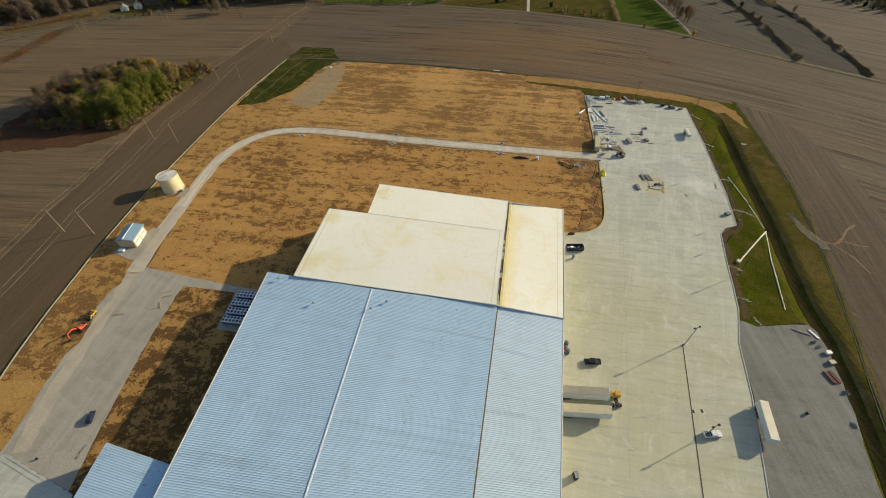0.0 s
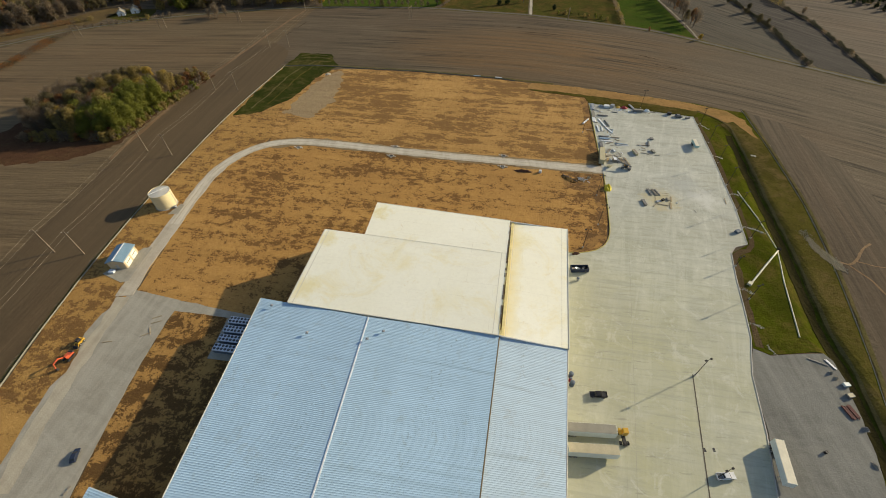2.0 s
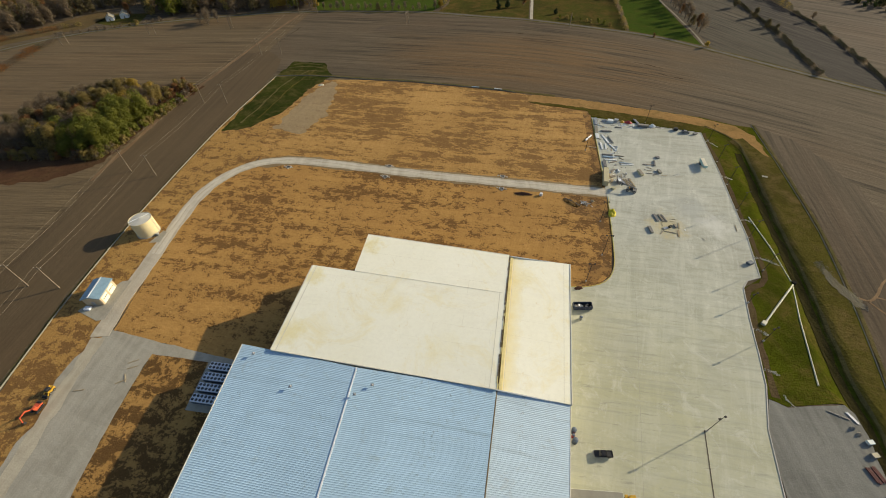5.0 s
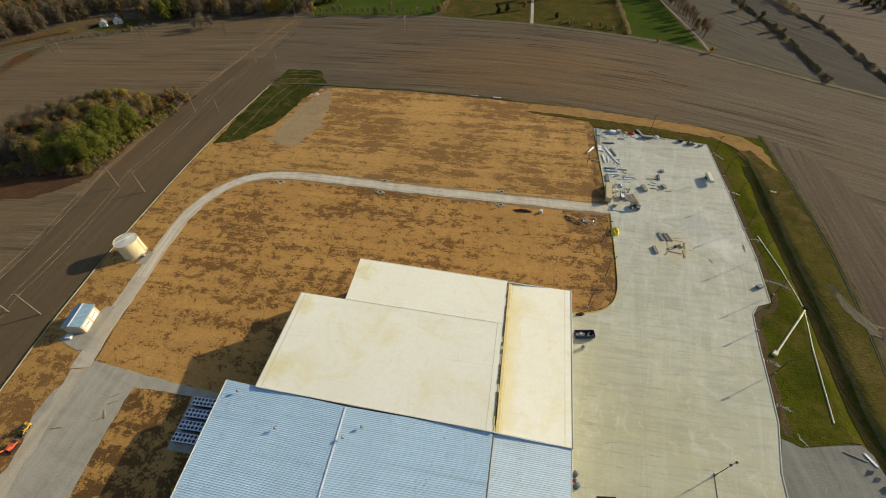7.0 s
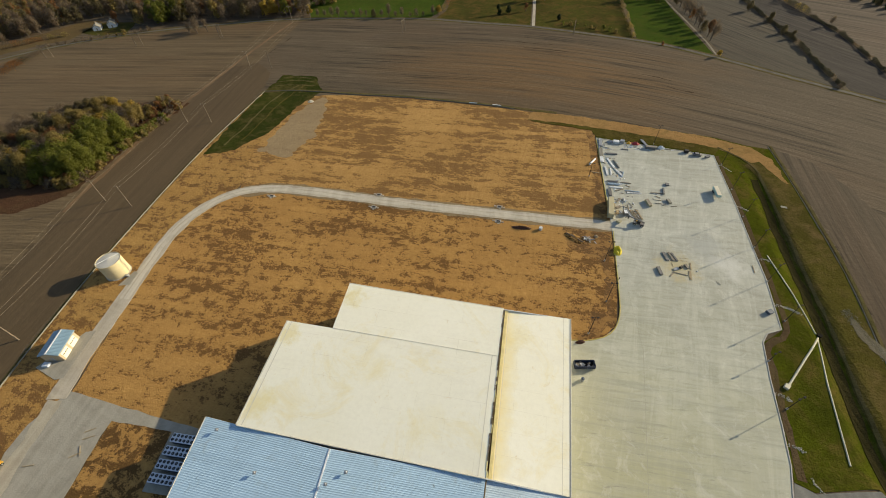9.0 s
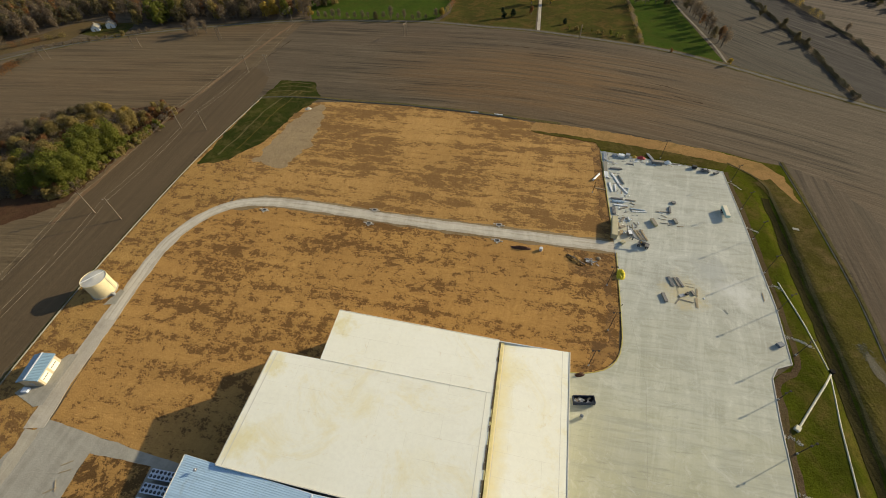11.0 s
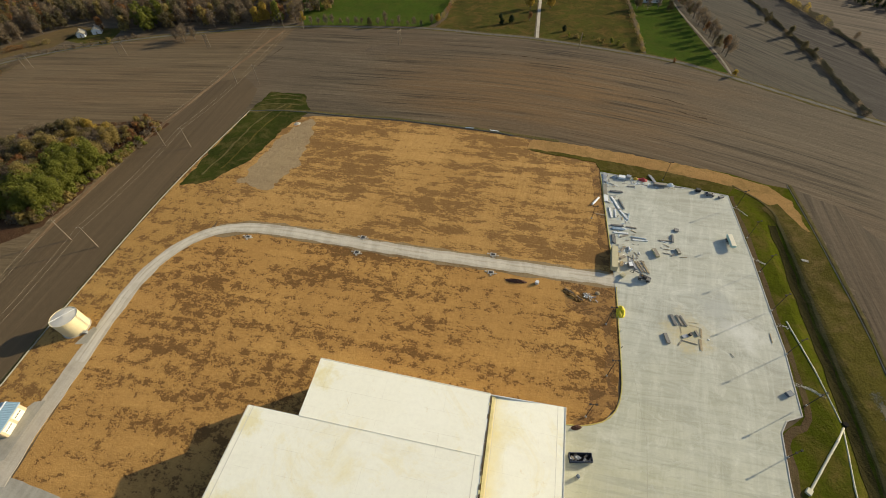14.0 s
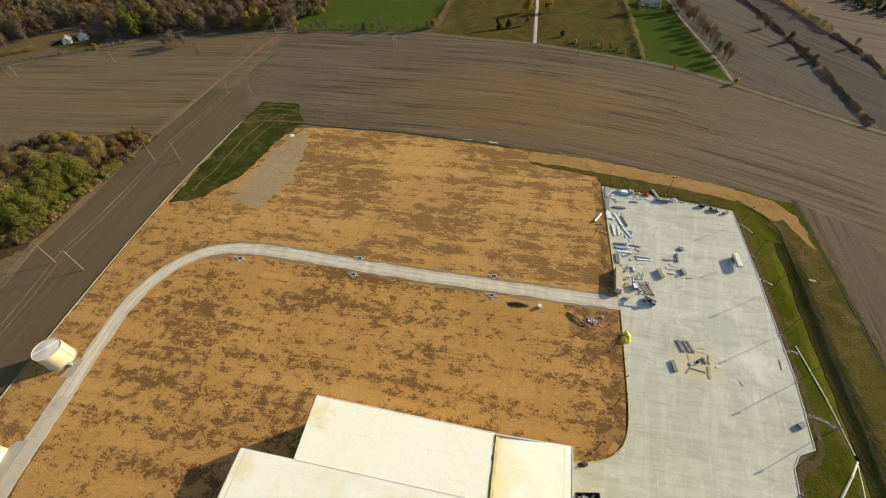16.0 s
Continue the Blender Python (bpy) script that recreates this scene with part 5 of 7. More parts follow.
def silt_fence(name, line, height, label):
    """Fabric fence: thin upright cloth with a stake every few metres."""
    pts = smooth_line(line, 5)
    f = empty(name, None, label=label, category="silt fence")
    for (ax, ay), (bx, by) in zip(pts, pts[1:]):
        bm = bmesh.new()
        d = Vector((by - ay, ax - bx, 0)).normalized() * 0.05
        vs = []
        for x, y in ((ax, ay), (bx, by)):
            g = ground_z(x, y)
            for s in (1, -1):
                for z in (g - 0.1, g + height * (0.9 + 0.15 * noise.noise(Vector((x * 0.3, y * 0.3, 2))))):
                    vs.append(bm.verts.new((x + d.x * s, y + d.y * s, z)))
        bmesh.ops.convex_hull(bm, input=vs)
        part("fabric_panel", bm, M_SILT, f)
    me = None
    for x, y in pts:
        if me is None:
            st = part("stake", box(-0.05, 0.05, -0.05, 0.05, -0.3, height + 0.25), M_POLE, f)
            me = st.data
        else:
            st = new("stake", me)
            st.parent = f
        st.location = (x, y, ground_z(x, y))
    return f


silt_fence("silt_fence", LEFT_FENCE, 0.55, "long grey fabric silt fence along the field edge")
silt_fence("silt_fence", [(-119, 321), (-100, 321.5), (-78.7, 319), (-57, 315), (-22.4, 310.3), (30, 298.7), (45, 294)], 0.5, "grey fabric silt fence behind the dirt lot")
silt_fence("silt_fence", RIGHT_FENCE, 0.24, "long grey fabric silt fence on the outer bank")

sheet("track_west", rough_edge(ribbon([(-176, 200), (-175, 222), (-171.5, 271), (-163.5, 327), (-150, 400), (-138, 454)], 2.4, 6, 1.2, 3), 0.5, 3, 31), 0.05, gravel_material("reddish_field_track", (0.19, 0.122, 0.065), (0.15, 0.096, 0.052)), "reddish dirt farm track beside the wood", "dirt track")
sheet("path_fence", ribbon([(x - 0.9, y) for x, y in LEFT_FENCE], 1.1, 6, 0.4, 8), 0.04, M_GRASS_DRY, "strip of dry grass outside the fence", "verge")
sheet("path_back", rough_edge(ribbon([(-100, 322.5), (-78, 320.4), (-57, 316.6), (-22.4, 311.8), (30, 300.2), (48, 295), (70, 289)], 2.4, 5, 0.6, 8), 0.3, 2, 83), 0.06, M_GRASS_DRY, "strip of dry grass behind the silt fence", "verge")
sheet("path_bank", ribbon([(x + 1.2, y) for x, y in RIGHT_FENCE], 1.3, 5, 0.4, 9), 0.19, M_GRASS_DRY, "strip of dry grass outside the silt fence", "verge", 3)
sheet("path_ditch", ribbon([(148, 251), (155.5, 241), (158.2, 232), (157.2, 224), (154.4, 208), (150.2, 189), (145.9, 170), (142.6, 154), (139.6, 140), (132.8, 113), (129.2, 98), (128.0, 86), (125.4, 74), (121.4, 59)], 1.0, 3, 0.5, 10), 0.27, M_GRASS_DRY, "narrow worn tan path on the ditch bank", "path", 1.5)


def kerb(points, material, name, label, width=0.34, top=0.30):
    bm = bmesh.new()
    for (ax, ay), (bx, by) in zip(points, points[1:]):
        a, b = Vector((ax, ay, 0)), Vector((bx, by, 0))
        d = (b - a)
        m = Matrix.Translation((a + b) / 2) @ d.to_track_quat("Y", "Z").to_matrix().to_4x4()
        add_box(bm, -width / 2, width / 2, -d.length / 2 - 0.05, d.length / 2 + 0.05, -0.3, top, m, 0.04)
    return tagged(part(name, bm, material), label, "kerb", kind="structure")


kerb([(142.9, 243.4), (136.4, 204.5), (131, 177.4), (128.1, 161.8), (122, 139.1), (116.5, 137.5), (113.3, 134), (109.1, 121.2), (104.9, 106.2), (101.7, 95.8), (95.4, 82.5), (90.5, 65), (81.5, 39.5), (70, 0)], M_KERB, "kerb_east", "pale concrete kerb along the yard's edge")
kerb([(86.6, 261), (142.9, 243.4)], M_KERB, "kerb_north", "pale concrete kerb at the end of the yard")
kerb([(86.4, 259), (78.9, 203)], M_YKERB, "kerb_west", "yellow-painted concrete kerb beside the dirt lot")
kerb(smooth_line([(77.2, 187.5), (75.4, 178.3), (71.2, 155.8), (68.7, 145.1), (65.3, 138.8), (60.4, 135.3), (53.4, 133.9), (49, 134.2)], 3), M_YKERB, "kerb_corner", "yellow-painted kerb curving round the dirt lot")


def lamp_post(x, y, h, turn=0, z0=0.0):
    p = empty("lamp_post", pose(x, y, z0, 0, 0, turn), label="dark metal yard lamp post with two floodlight heads", category="lamp post", group="yard lamp posts")
    part("base", tube((0, 0, -0.3), (0, 0, 0.7), 0.29, 0.27, 14), M_CONC, p, "round concrete base")
    part("pole", tube((0, 0, 0.7), (0, 0, h), 0.10, 0.07, 8), M_DARKMETAL, p)
    part("arm", box(-1.0, 1.0, -0.05, 0.05, h - 0.1, h + 0.02), M_DARKMETAL, p)
    for s in (-1, 1):
        bm = bmesh.new()
        add_box(bm, s * 0.95 - 0.35, s * 0.95 + 0.35, -0.28, 0.28, h - 0.08, h + 0.16, None, 0.05)
        part("lamp_head", bm, M_DARKMETAL, p)


for x, y, h, t in ((143.4, 235.5, 9.6, 20), (139.4, 215.5, 10, 20), (135.8, 196.6, 10.2, 20), (131.7, 178.1, 10.2, 20), (127.9, 160.3, 10, 20), (124.9, 142.6, 9.2, 20), (111.6, 127.2, 5.4, 20), (108.9, 111.5, 7.8, 20), (69.4, 170.5, 11, 0), (65.2, 150.5, 11, 0), (55.7, 136.8, 10, 0), (75.4, 226.5, 7.5, 0), (115.9, 254.6, 11, 0)):
    lamp_post(x, y, h, t, ground_z(x, y))
lamp_post(77.7, 81.9, 9.6, 20, 0.16)
lamp_post(71.6, 53.4, 7.2, 20, 0.16)

# sealed joints and drains in the concrete yard
M_SEAL = plain("dark_joint_sealant", (0.40, 0.385, 0.305), 0.8)
for a, b in (((48.4, 42.8), (56.7, 72.6)), ((56.7, 72.6), (72.5, 130.3)), ((72.5, 130.3), (74.5, 156)), ((58.6, 84.2), (78.0, 82.7)), ((72.0, 136.8), (97.7, 135.8)), ((74.0, 155.8), (93.2, 154.6))):
    tagged(strip("joint_seal", (*a, 0.168), (*b, 0.168), 0.085, 0.012, M_SEAL, None), "thin sealed joint in the concrete", "concrete joint", kind="structure")
strip("trench_drain", (77.3, 82.3, 0.18), (54.5, 0, 0.18), 0.30, 0.06, plain("rusty_drain_grating", (0.10, 0.08, 0.055), 0.8), None)
tagged(bpy.data.objects["trench_drain"], "long dark steel trench drain in the concrete", "trench drain", kind="structure")
for x, y in ((71.6, 60.3), (74.1, 60.4)):
    tagged(part("drain_cover", box(x - 0.33, x + 0.33, y - 0.5, y + 0.5, 0.16, 0.22, 0.03), M_BLACK), "small black iron drain cover in the concrete", "drain cover", group="drain covers")


def riprap(points, width, label="band of pale riprap stones running down the bank", stone=None):
    """Loose stones strewn along a line, each a small lump."""
    v, f = [], []
    rr = random.Random(len(points) * 31 + int(points[0][1]))
    line = smooth_line(points, 0.5)
    for x, y in line:
        for j in range(int(width * 7)):
            px, py = x + rr.gauss(0, width * 0.32), y + rr.gauss(0, width * 0.32)
            s = rr.uniform(0.11, 0.30)
            k = len(v)
            z = ground_z(px, py) + 0.1
            for cx, cy, cz in ((-1, 0, 0), (0, -1, 0.1), (1, 0.1, 0), (0.1, 1, 0.05), (0, 0, 0.8)):
                v.append((px + cx * s * rr.uniform(0.7, 1.2), py + cy * s * rr.uniform(0.7, 1.2), z + cz * s))
            f += [(k, k + 1, k + 4), (k + 1, k + 2, k + 4), (k + 2, k + 3, k + 4), (k + 3, k, k + 4)]
    me = bpy.data.meshes.new("riprap")
    me.from_pydata(v, [], f)
    me.materials.append(stone or M_RIPRAP)
    me.update()
    return tagged(new("riprap", me), label, "riprap", kind="stuff")


for pts, w in (([(140.3, 235.3), (143, 234.5), (145.5, 230)], 0.8), ([(135.6, 203.8), (137.5, 203), (140, 200.8)], 1.0), ([(129.4, 171.6), (132, 171.6), (134.4, 170)], 0.9), ([(124.8, 149.4), (128, 148.6), (132, 145.5)], 1.0), ([(107.3, 116.2), (109.5, 115.8), (111.5, 114)], 1.0), ([(104, 101), (105.8, 100.6), (107.5, 99.4)], 0.9), ([(105.5, 92.8), (105.8, 91), (106.6, 89.4)], 0.7)):
    riprap(pts, w)
sheet("riprap_bed", rough_edge([(147.6, 143), (149, 143), (151, 136), (152.4, 129), (151.5, 125), (149, 125.5), (147.4, 131), (147, 137)], 1.5, 0.7, 57), 0.22, gravel_material("pale_stone_bed", (0.17, 0.148, 0.095), (0.12, 0.10, 0.06)), "pale grey stone bed on the outer bank", "stone bed", 2)
riprap([(148.5, 147), (148.3, 143), (148, 138), (149, 133), (150.5, 128.5), (151, 125.5)], 3.0, "fan of grey riprap stone on the outer bank", gravel_material("grey_fan_stone", (0.30, 0.275, 0.215), (0.23, 0.205, 0.16)))


for pts, w in (([(150, 131), (155, 128.5), (160, 131), (165, 136), (171, 140)], 0.9), ([(155, 128.5), (157.5, 122), (158.5, 113)], 0.8), ([(159, 130), (163, 128), (168, 127)], 0.5)):
    sheet("gully", rough_edge(ribbon(pts, w, 2, 0.6, 14), 0.35, 1, 81), 0.05, gravel_material("washed_gully_soil", (0.235, 0.150, 0.075), (0.18, 0.115, 0.06)), "tan washed-out gully in the tilled field", "gully", 3)


def drain_pipe(points, r, label):
    p = empty("drain_pipe", None, label=label, category="drain pipe", group="drain pipes on the bank")
    for a, b in zip(points, points[1:]):
        za, zb = ground_z(*a) + r * 0.8, ground_z(*b) + r * 0.8
        n = max(1, int(math.dist(a, b) / 6))
        for i in range(n):
            s, e = i / n, (i + 1) / n
            A = Vector((a[0] + (b[0] - a[0]) * s, a[1] + (b[1] - a[1]) * s, 0))
            B = Vector((a[0] + (b[0] - a[0]) * e, a[1] + (b[1] - a[1]) * e, 0))
            A.z, B.z = max(za + (zb - za) * s, ground_z(A.x, A.y) + r * 0.7), max(za + (zb - za) * e, ground_z(B.x, B.y) + r * 0.7)
            part("pipe_length", tube(A, B, r, r, 12), M_PIPE, p)
            c = (B - A).normalized() * 0.25
            part("collar", tube(B - c, B + c, r * 1.12, r * 1.12, 12), M_PIPE, p)
    return p


drain_pipe([(134.6, 173.5), (134.2, 155), (133.3, 138.2)], 0.22, "long pale drain pipe lying on the grass bank")
drain_pipe([(133.2, 136.4), (123.3, 127.7), (113.4, 118.8)], 0.32, "pale drain pipe running up to the kerb")
drain_pipe([(132.8, 136), (125.8, 120), (117.6, 96.2)], 0.22, "long pale drain pipe lying along the ditch")
for x, y in ((134.4, 137.5),):
    tagged(part("manhole", tube((x, y, ground_z(x, y) - 0.3), (x, y, ground_z(x, y) + 0.9), 0.8, 0.75, 16), plain("matt_black_iron", (0.025, 0.024, 0.022), 1.0, 0, 0.3, 2.0, 0.0)), "black round drain manhole at the pipe junction", "manhole")
bm = bmesh.new()
add_box(bm, -0.9, 0.9, -0.7, 0.7, 0, 0.9, pose(112.6, 118.4, 0, 0, 0, 42), 0.1)
tagged(part("pipe_outlet", bm, M_PIPE), "pale flared concrete outlet at the pipe's end", "pipe outlet")

for x, y in ((-28.6, 203.3), (-27.4, 212.3), (28.4, 193.7), (29.7, 203.4), (-79.4, 211.5)):
    s = empty("storm_inlet", pose(x, y, 0.03, 0, 0, -9), label="small square concrete storm drain inlet beside the track", category="storm inlet", group="storm inlets")
    part("frame", box(-1.3, 1.3, -0.9, 0.9, -0.2, 0.25, 0.06), M_CONC, s)
    part("grate", box(-0.8, 0.8, -0.5, 0.5, 0.2, 0.29), M_BLACK, s, "black iron grate")
    for dx, dy in ((-2.1, 0.2), (2.0, -0.3), (0.2, -1.5)):
        part("sandbag", box(dx - 0.5, dx + 0.5, dy - 0.3, dy + 0.3, 0, 0.35, 0.12), M_RIPRAP, s, "pale sandbag")


# ---- vehicles, trailers and machines ----
M_RUBBER = plain("tyre_rubber", (0.02, 0.02, 0.02), 0.85)
M_GLASS = plain("dark_vehicle_glass", (0.015, 0.018, 0.02), 0.08, 0, 0.1, 1.0, 0.6)
M_CARBLACK = plain("black_car_paint", (0.02, 0.02, 0.022), 0.25)
M_CARBLUE = plain("dark_blue_car_paint", (0.02, 0.03, 0.06), 0.25)
M_CARWHITE = plain("white_vehicle_paint", (0.68, 0.69, 0.69), 0.3)
M_CARGREY = plain("silver_car_paint", (0.4, 0.41, 0.42), 0.3, 0.3)
M_TRAILER = plain("white_trailer_panel", (0.66, 0.70, 0.66), 0.5, 0, 0.15, 0.4)
M_TRAILTOP = plain("cream_trailer_roof", (0.72, 0.66, 0.50), 0.6, 0, 0.25, 0.4)
M_GREYTOP = plain("grey_trailer_roof", (0.30, 0.28, 0.22), 0.7, 0, 0.3, 0.4)
M_TANTOP = plain("tan_trailer_roof", (0.52, 0.46, 0.30), 0.7, 0, 0.3, 0.4)
M_ORANGE = plain("orange_machine_paint", (0.60, 0.10, 0.035), 0.45)
M_YELLOW = plain("yellow_machine_paint", (0.62, 0.36, 0.03), 0.45)
M_TANKWALL = plain("cream_tank_paint", (0.68, 0.59, 0.36), 0.6, 0, 0.18, 0.25)
M_BLUEROOF = metal_roof("blue_grey_hut_roof", (0.20, 0.31, 0.40), (0.18, 0.24, 0.28))
M_BRICK = plain("tan_block_wall", (0.56, 0.45, 0.29), 0.9, 0, 0.25, 0.6)
M_DOORW = plain("cream_roller_door", (0.80, 0.76, 0.60), 0.5, 0, 0.08)
M_CHILL = plain("white_chiller_casing", (0.66, 0.71, 0.78), 0.45, 0, 0.15, 0.6)
M_CHILLSIDE = plain("blue_grey_coil", (0.10, 0.13, 0.17), 0.6)
M_DUMP = plain("dark_blue_container", (0.03, 0.045, 0.085), 0.5)
M_RUST = plain("rusty_red_steel", (0.12, 0.028, 0.026), 0.8, 0, 0.4)
M_WOOD = plain("raw_timber", (0.42, 0.33, 0.2), 0.85, 0, 0.3, 0.8)
M_GREYWOOD = plain("weathered_timber", (0.32, 0.28, 0.22), 0.9, 0, 0.35, 0.8)
M_WHITEMETAL = plain("white_metal_sections", (0.80, 0.81, 0.80), 0.5, 0, 0.15)
M_BLUEMETAL = plain("pale_blue_sheet_metal", (0.34, 0.44, 0.54), 0.45)
M_DARKSTACK = plain("dark_steel_stack", (0.19, 0.185, 0.175), 0.6)
M_REDTARP = plain("red_plastic_sheeting", (0.48, 0.05, 0.05), 0.6)
M_YELTARP = plain("yellow_plastic_sheeting", (0.75, 0.60, 0.02), 0.55)
M_TAN = plain("tan_container_paint", (0.52, 0.46, 0.28), 0.7, 0, 0.25, 0.4)
M_BRUSH = plain("dead_brush", (0.12, 0.055, 0.035), 0.95, 0, 0.5, 2)


def wheel(parent, x, y, r=0.36, w=0.24):
    t = part("wheel", tube((x, y - w / 2, r), (x, y + w / 2, r), r, r, 14), M_RUBBER, parent)
    part("rim", tube((x, y - w / 2 - 0.01, r), (x, y + w / 2 + 0.01, r), r * 0.55, r * 0.55, 10), M_STEEL, t)


def prism(profile, y0, y1, bevel=0.05):
    """A side profile in x and z, drawn across y."""
    bm = bmesh.new()
    a = [bm.verts.new((x, y0, z)) for x, z in profile]
    b = [bm.verts.new((x, y1, z)) for x, z in profile]
    n = len(profile)
    bm.faces.new(a[::-1])
    bm.faces.new(b)
    for i in range(n):
        bm.faces.new((a[i], a[(i + 1) % n], b[(i + 1) % n], b[i]))
    bmesh.ops.recalc_face_normals(bm, faces=bm.faces)
    if bevel:
        bmesh.ops.bevel(bm, geom=bm.edges[:], offset=bevel, segments=1, affect="EDGES", profile=0.5)
    return bm


def pickup(m, paint, label, bed=None):
    p = empty("pickup_truck", m, label=label, category="pickup truck")
    part("body", prism([(-2.75, 0.5), (2.7, 0.5), (2.75, 0.95), (1.3, 1.08), (-2.75, 1.08)], -0.95, 0.95), paint, p)
    part("cab", prism([(1.35, 1.05), (0.75, 1.78), (-0.75, 1.82), (-1.0, 1.05)], -0.82, 0.82, 0.06), paint, p)
    part("windscreen", prism([(1.30, 1.12), (0.80, 1.72), (0.84, 1.76), (1.36, 1.12)], -0.72, 0.72, 0), M_GLASS, p)
    part("rear_window", prism([(-0.92, 1.2), (-0.76, 1.7), (-0.80, 1.72), (-1.0, 1.2)], -0.65, 0.65, 0), M_GLASS, p)
    part("cargo_bed", box(-2.6, -1.1, -0.78, 0.78, 1.05, 1.1), bed or M_BLACK, p)
    for y in (-0.9, 0.9):
        part("bed_side", box(-2.72, -1.05, y - 0.07, y + 0.07, 1.05, 1.3, 0.03), paint, p)
    part("tailgate", box(-2.78, -2.68, -0.85, 0.85, 1.05, 1.3, 0.02), paint, p)
    for x in (-1.75, 1.75):
        for y in (-0.88, 0.88):
            wheel(p, x, y, 0.38)
    for y in (-0.7, 0.7):
        part("headlight", box(2.66, 2.77, y - 0.16, y + 0.16, 0.72, 0.9, 0.02), M_CARWHITE, p)
    part("front_bumper", box(2.66, 2.85, -0.9, 0.9, 0.42, 0.62, 0.04), M_STEEL, p)
    return p


def car(m, paint, label):
    p = empty("car", m, label=label, category="car")
    part("body", prism([(-2.2, 0.42), (2.15, 0.42), (2.25, 0.72), (1.1, 0.95), (-2.1, 0.98), (-2.28, 0.75)], -0.9, 0.9), paint, p)
    part("cabin", prism([(1.15, 0.92), (0.35, 1.46), (-1.25, 1.48), (-1.95, 0.95)], -0.74, 0.74, 0.06), paint, p)
    part("windscreen", prism([(1.08, 1.0), (0.42, 1.43), (0.46, 1.46), (1.14, 1.0)], -0.68, 0.68, 0), M_GLASS, p)
    part("rear_window", prism([(-1.85, 1.02), (-1.28, 1.44), (-1.32, 1.46), (-1.92, 1.02)], -0.64, 0.64, 0), M_GLASS, p)
    for x in (-1.35, 1.35):
        for y in (-0.84, 0.84):
            wheel(p, x, y, 0.33, 0.22)
    for y in (-0.62, 0.62):
        part("headlight", box(2.1, 2.24, y - 0.18, y + 0.18, 0.6, 0.72, 0.02), M_CARWHITE, p)
    return p


pickup(pose(46.6, 75.2, 0.16, 0, 0, 178) @ Matrix.Scale(0.9, 4), M_CARBLACK, "black pickup truck parked on the concrete yard")
pickup(pose(73.9, 53.8, 0.16, 0, 0, 4) @ Matrix.Scale(0.88, 4), M_CARWHITE, "white utility pickup parked beside a lamp post", M_DARKSTACK)
car(pose(-98.8, 56.3, 0.06, 0, 0, 104) @ Matrix.Scale(0.85, 4), M_CARBLUE, "dark blue car parked on the stone yard")
# A car shape is added here in place of a dark wheeled machine.
car(pose(134.4, 243.6, 0.16, 0, 0, -12), M_DARKSTACK, "dark grey car parked at the yard's far edge")


def semi_trailer(m, length, side, top, label, width=2.6, height=4.1):
    p = empty("semi_trailer", m, label=label, category="semi trailer")
    L, W = length / 2, width / 2
    part("box_body", box(-L, L, -W, W, 1.15, height - 0.06, 0.04), side, p)
    part("roof", box(-L + 0.06, L - 0.06, -W + 0.06, W - 0.06, height - 0.07, height, 0.02), top, p, "trailer roof panel")
    part("chassis", box(-L + 0.4, L - 0.3, -0.5, 0.5, 0.9, 1.15), M_DARKMETAL, p)
    for x in (-L + 1.2, -L + 2.4):
        for y in (-W + 0.25, W - 0.25):
            wheel(p, x, y, 0.5, 0.45)
    for y in (-0.8, 0.8):
        part("landing_leg", box(L - 2.6, L - 2.4, y - 0.1, y + 0.1, 0.0, 1.1), M_STEEL, p)
    part("rear_bumper", box(-L - 0.05, -L + 0.1, -W + 0.1, W - 0.1, 0.55, 0.75), M_STEEL, p)
    n = int(length / 1.2)
    for i in range(1, n):
        x = -L + length * i / n
        for y in (-W - 0.012, W + 0.012):
            part("side_post", box(x - 0.04, x + 0.04, y - 0.02, y + 0.02, 1.25, height - 0.2), side, p)
    return p


semi_trailer(pose(89.2, 56.8, 0.12, 0, 0, -103.5), 11.0, M_TRAILER, M_TRAILTOP, "white box trailer parked on the gravel lot", 2.3, 3.5)
semi_trailer(pose(41.4, 64.2, 0.16, 0, 0, -3), 13.2, M_TRAILER, M_GREYTOP, "white semi trailer with a grey roof backed to the dock")
semi_trailer(pose(40.6, 58.9, 0.16, 0, 0, -3), 13.2, M_TRAILER, M_TANTOP, "white semi trailer with a tan roof backed to the dock")


def yard_tractor(m):
    p = empty("yard_tractor", m, label="yellow yard tractor standing at the dock trailers", category="yard tractor")
    part("chassis", box(-2.2, 2.0, -0.5, 0.5, 0.6, 0.95, 0.03), M_DARKMETAL, p)
    part("cab", box(0.4, 1.9, -1.1, 0.3, 0.95, 2.9, 0.08), M_YELLOW, p)
    part("window", box(1.86, 1.93, -0.98, 0.18, 1.8, 2.6), M_GLASS, p)
    part("hood", box(0.5, 2.2, 0.35, 1.1, 0.95, 1.7, 0.06), M_YELLOW, p)
    part("coupling", tube((-1.2, 0, 0.95), (-1.2, 0, 1.15), 0.55, 0.55, 14), M_BLACK, p)
    for x in (-1.4, 1.3):
        for y in (-1.0, 1.0):
            wheel(p, x, y, 0.52, 0.4)
    part("exhaust", tube((0.2, 0.5, 1), (0.2, 0.5, 3.1), 0.07, 0.07, 8), M_STEEL, p)
    return p


yard_tractor(pose(50.4, 63.0, 0.16, 0, 0, 88))


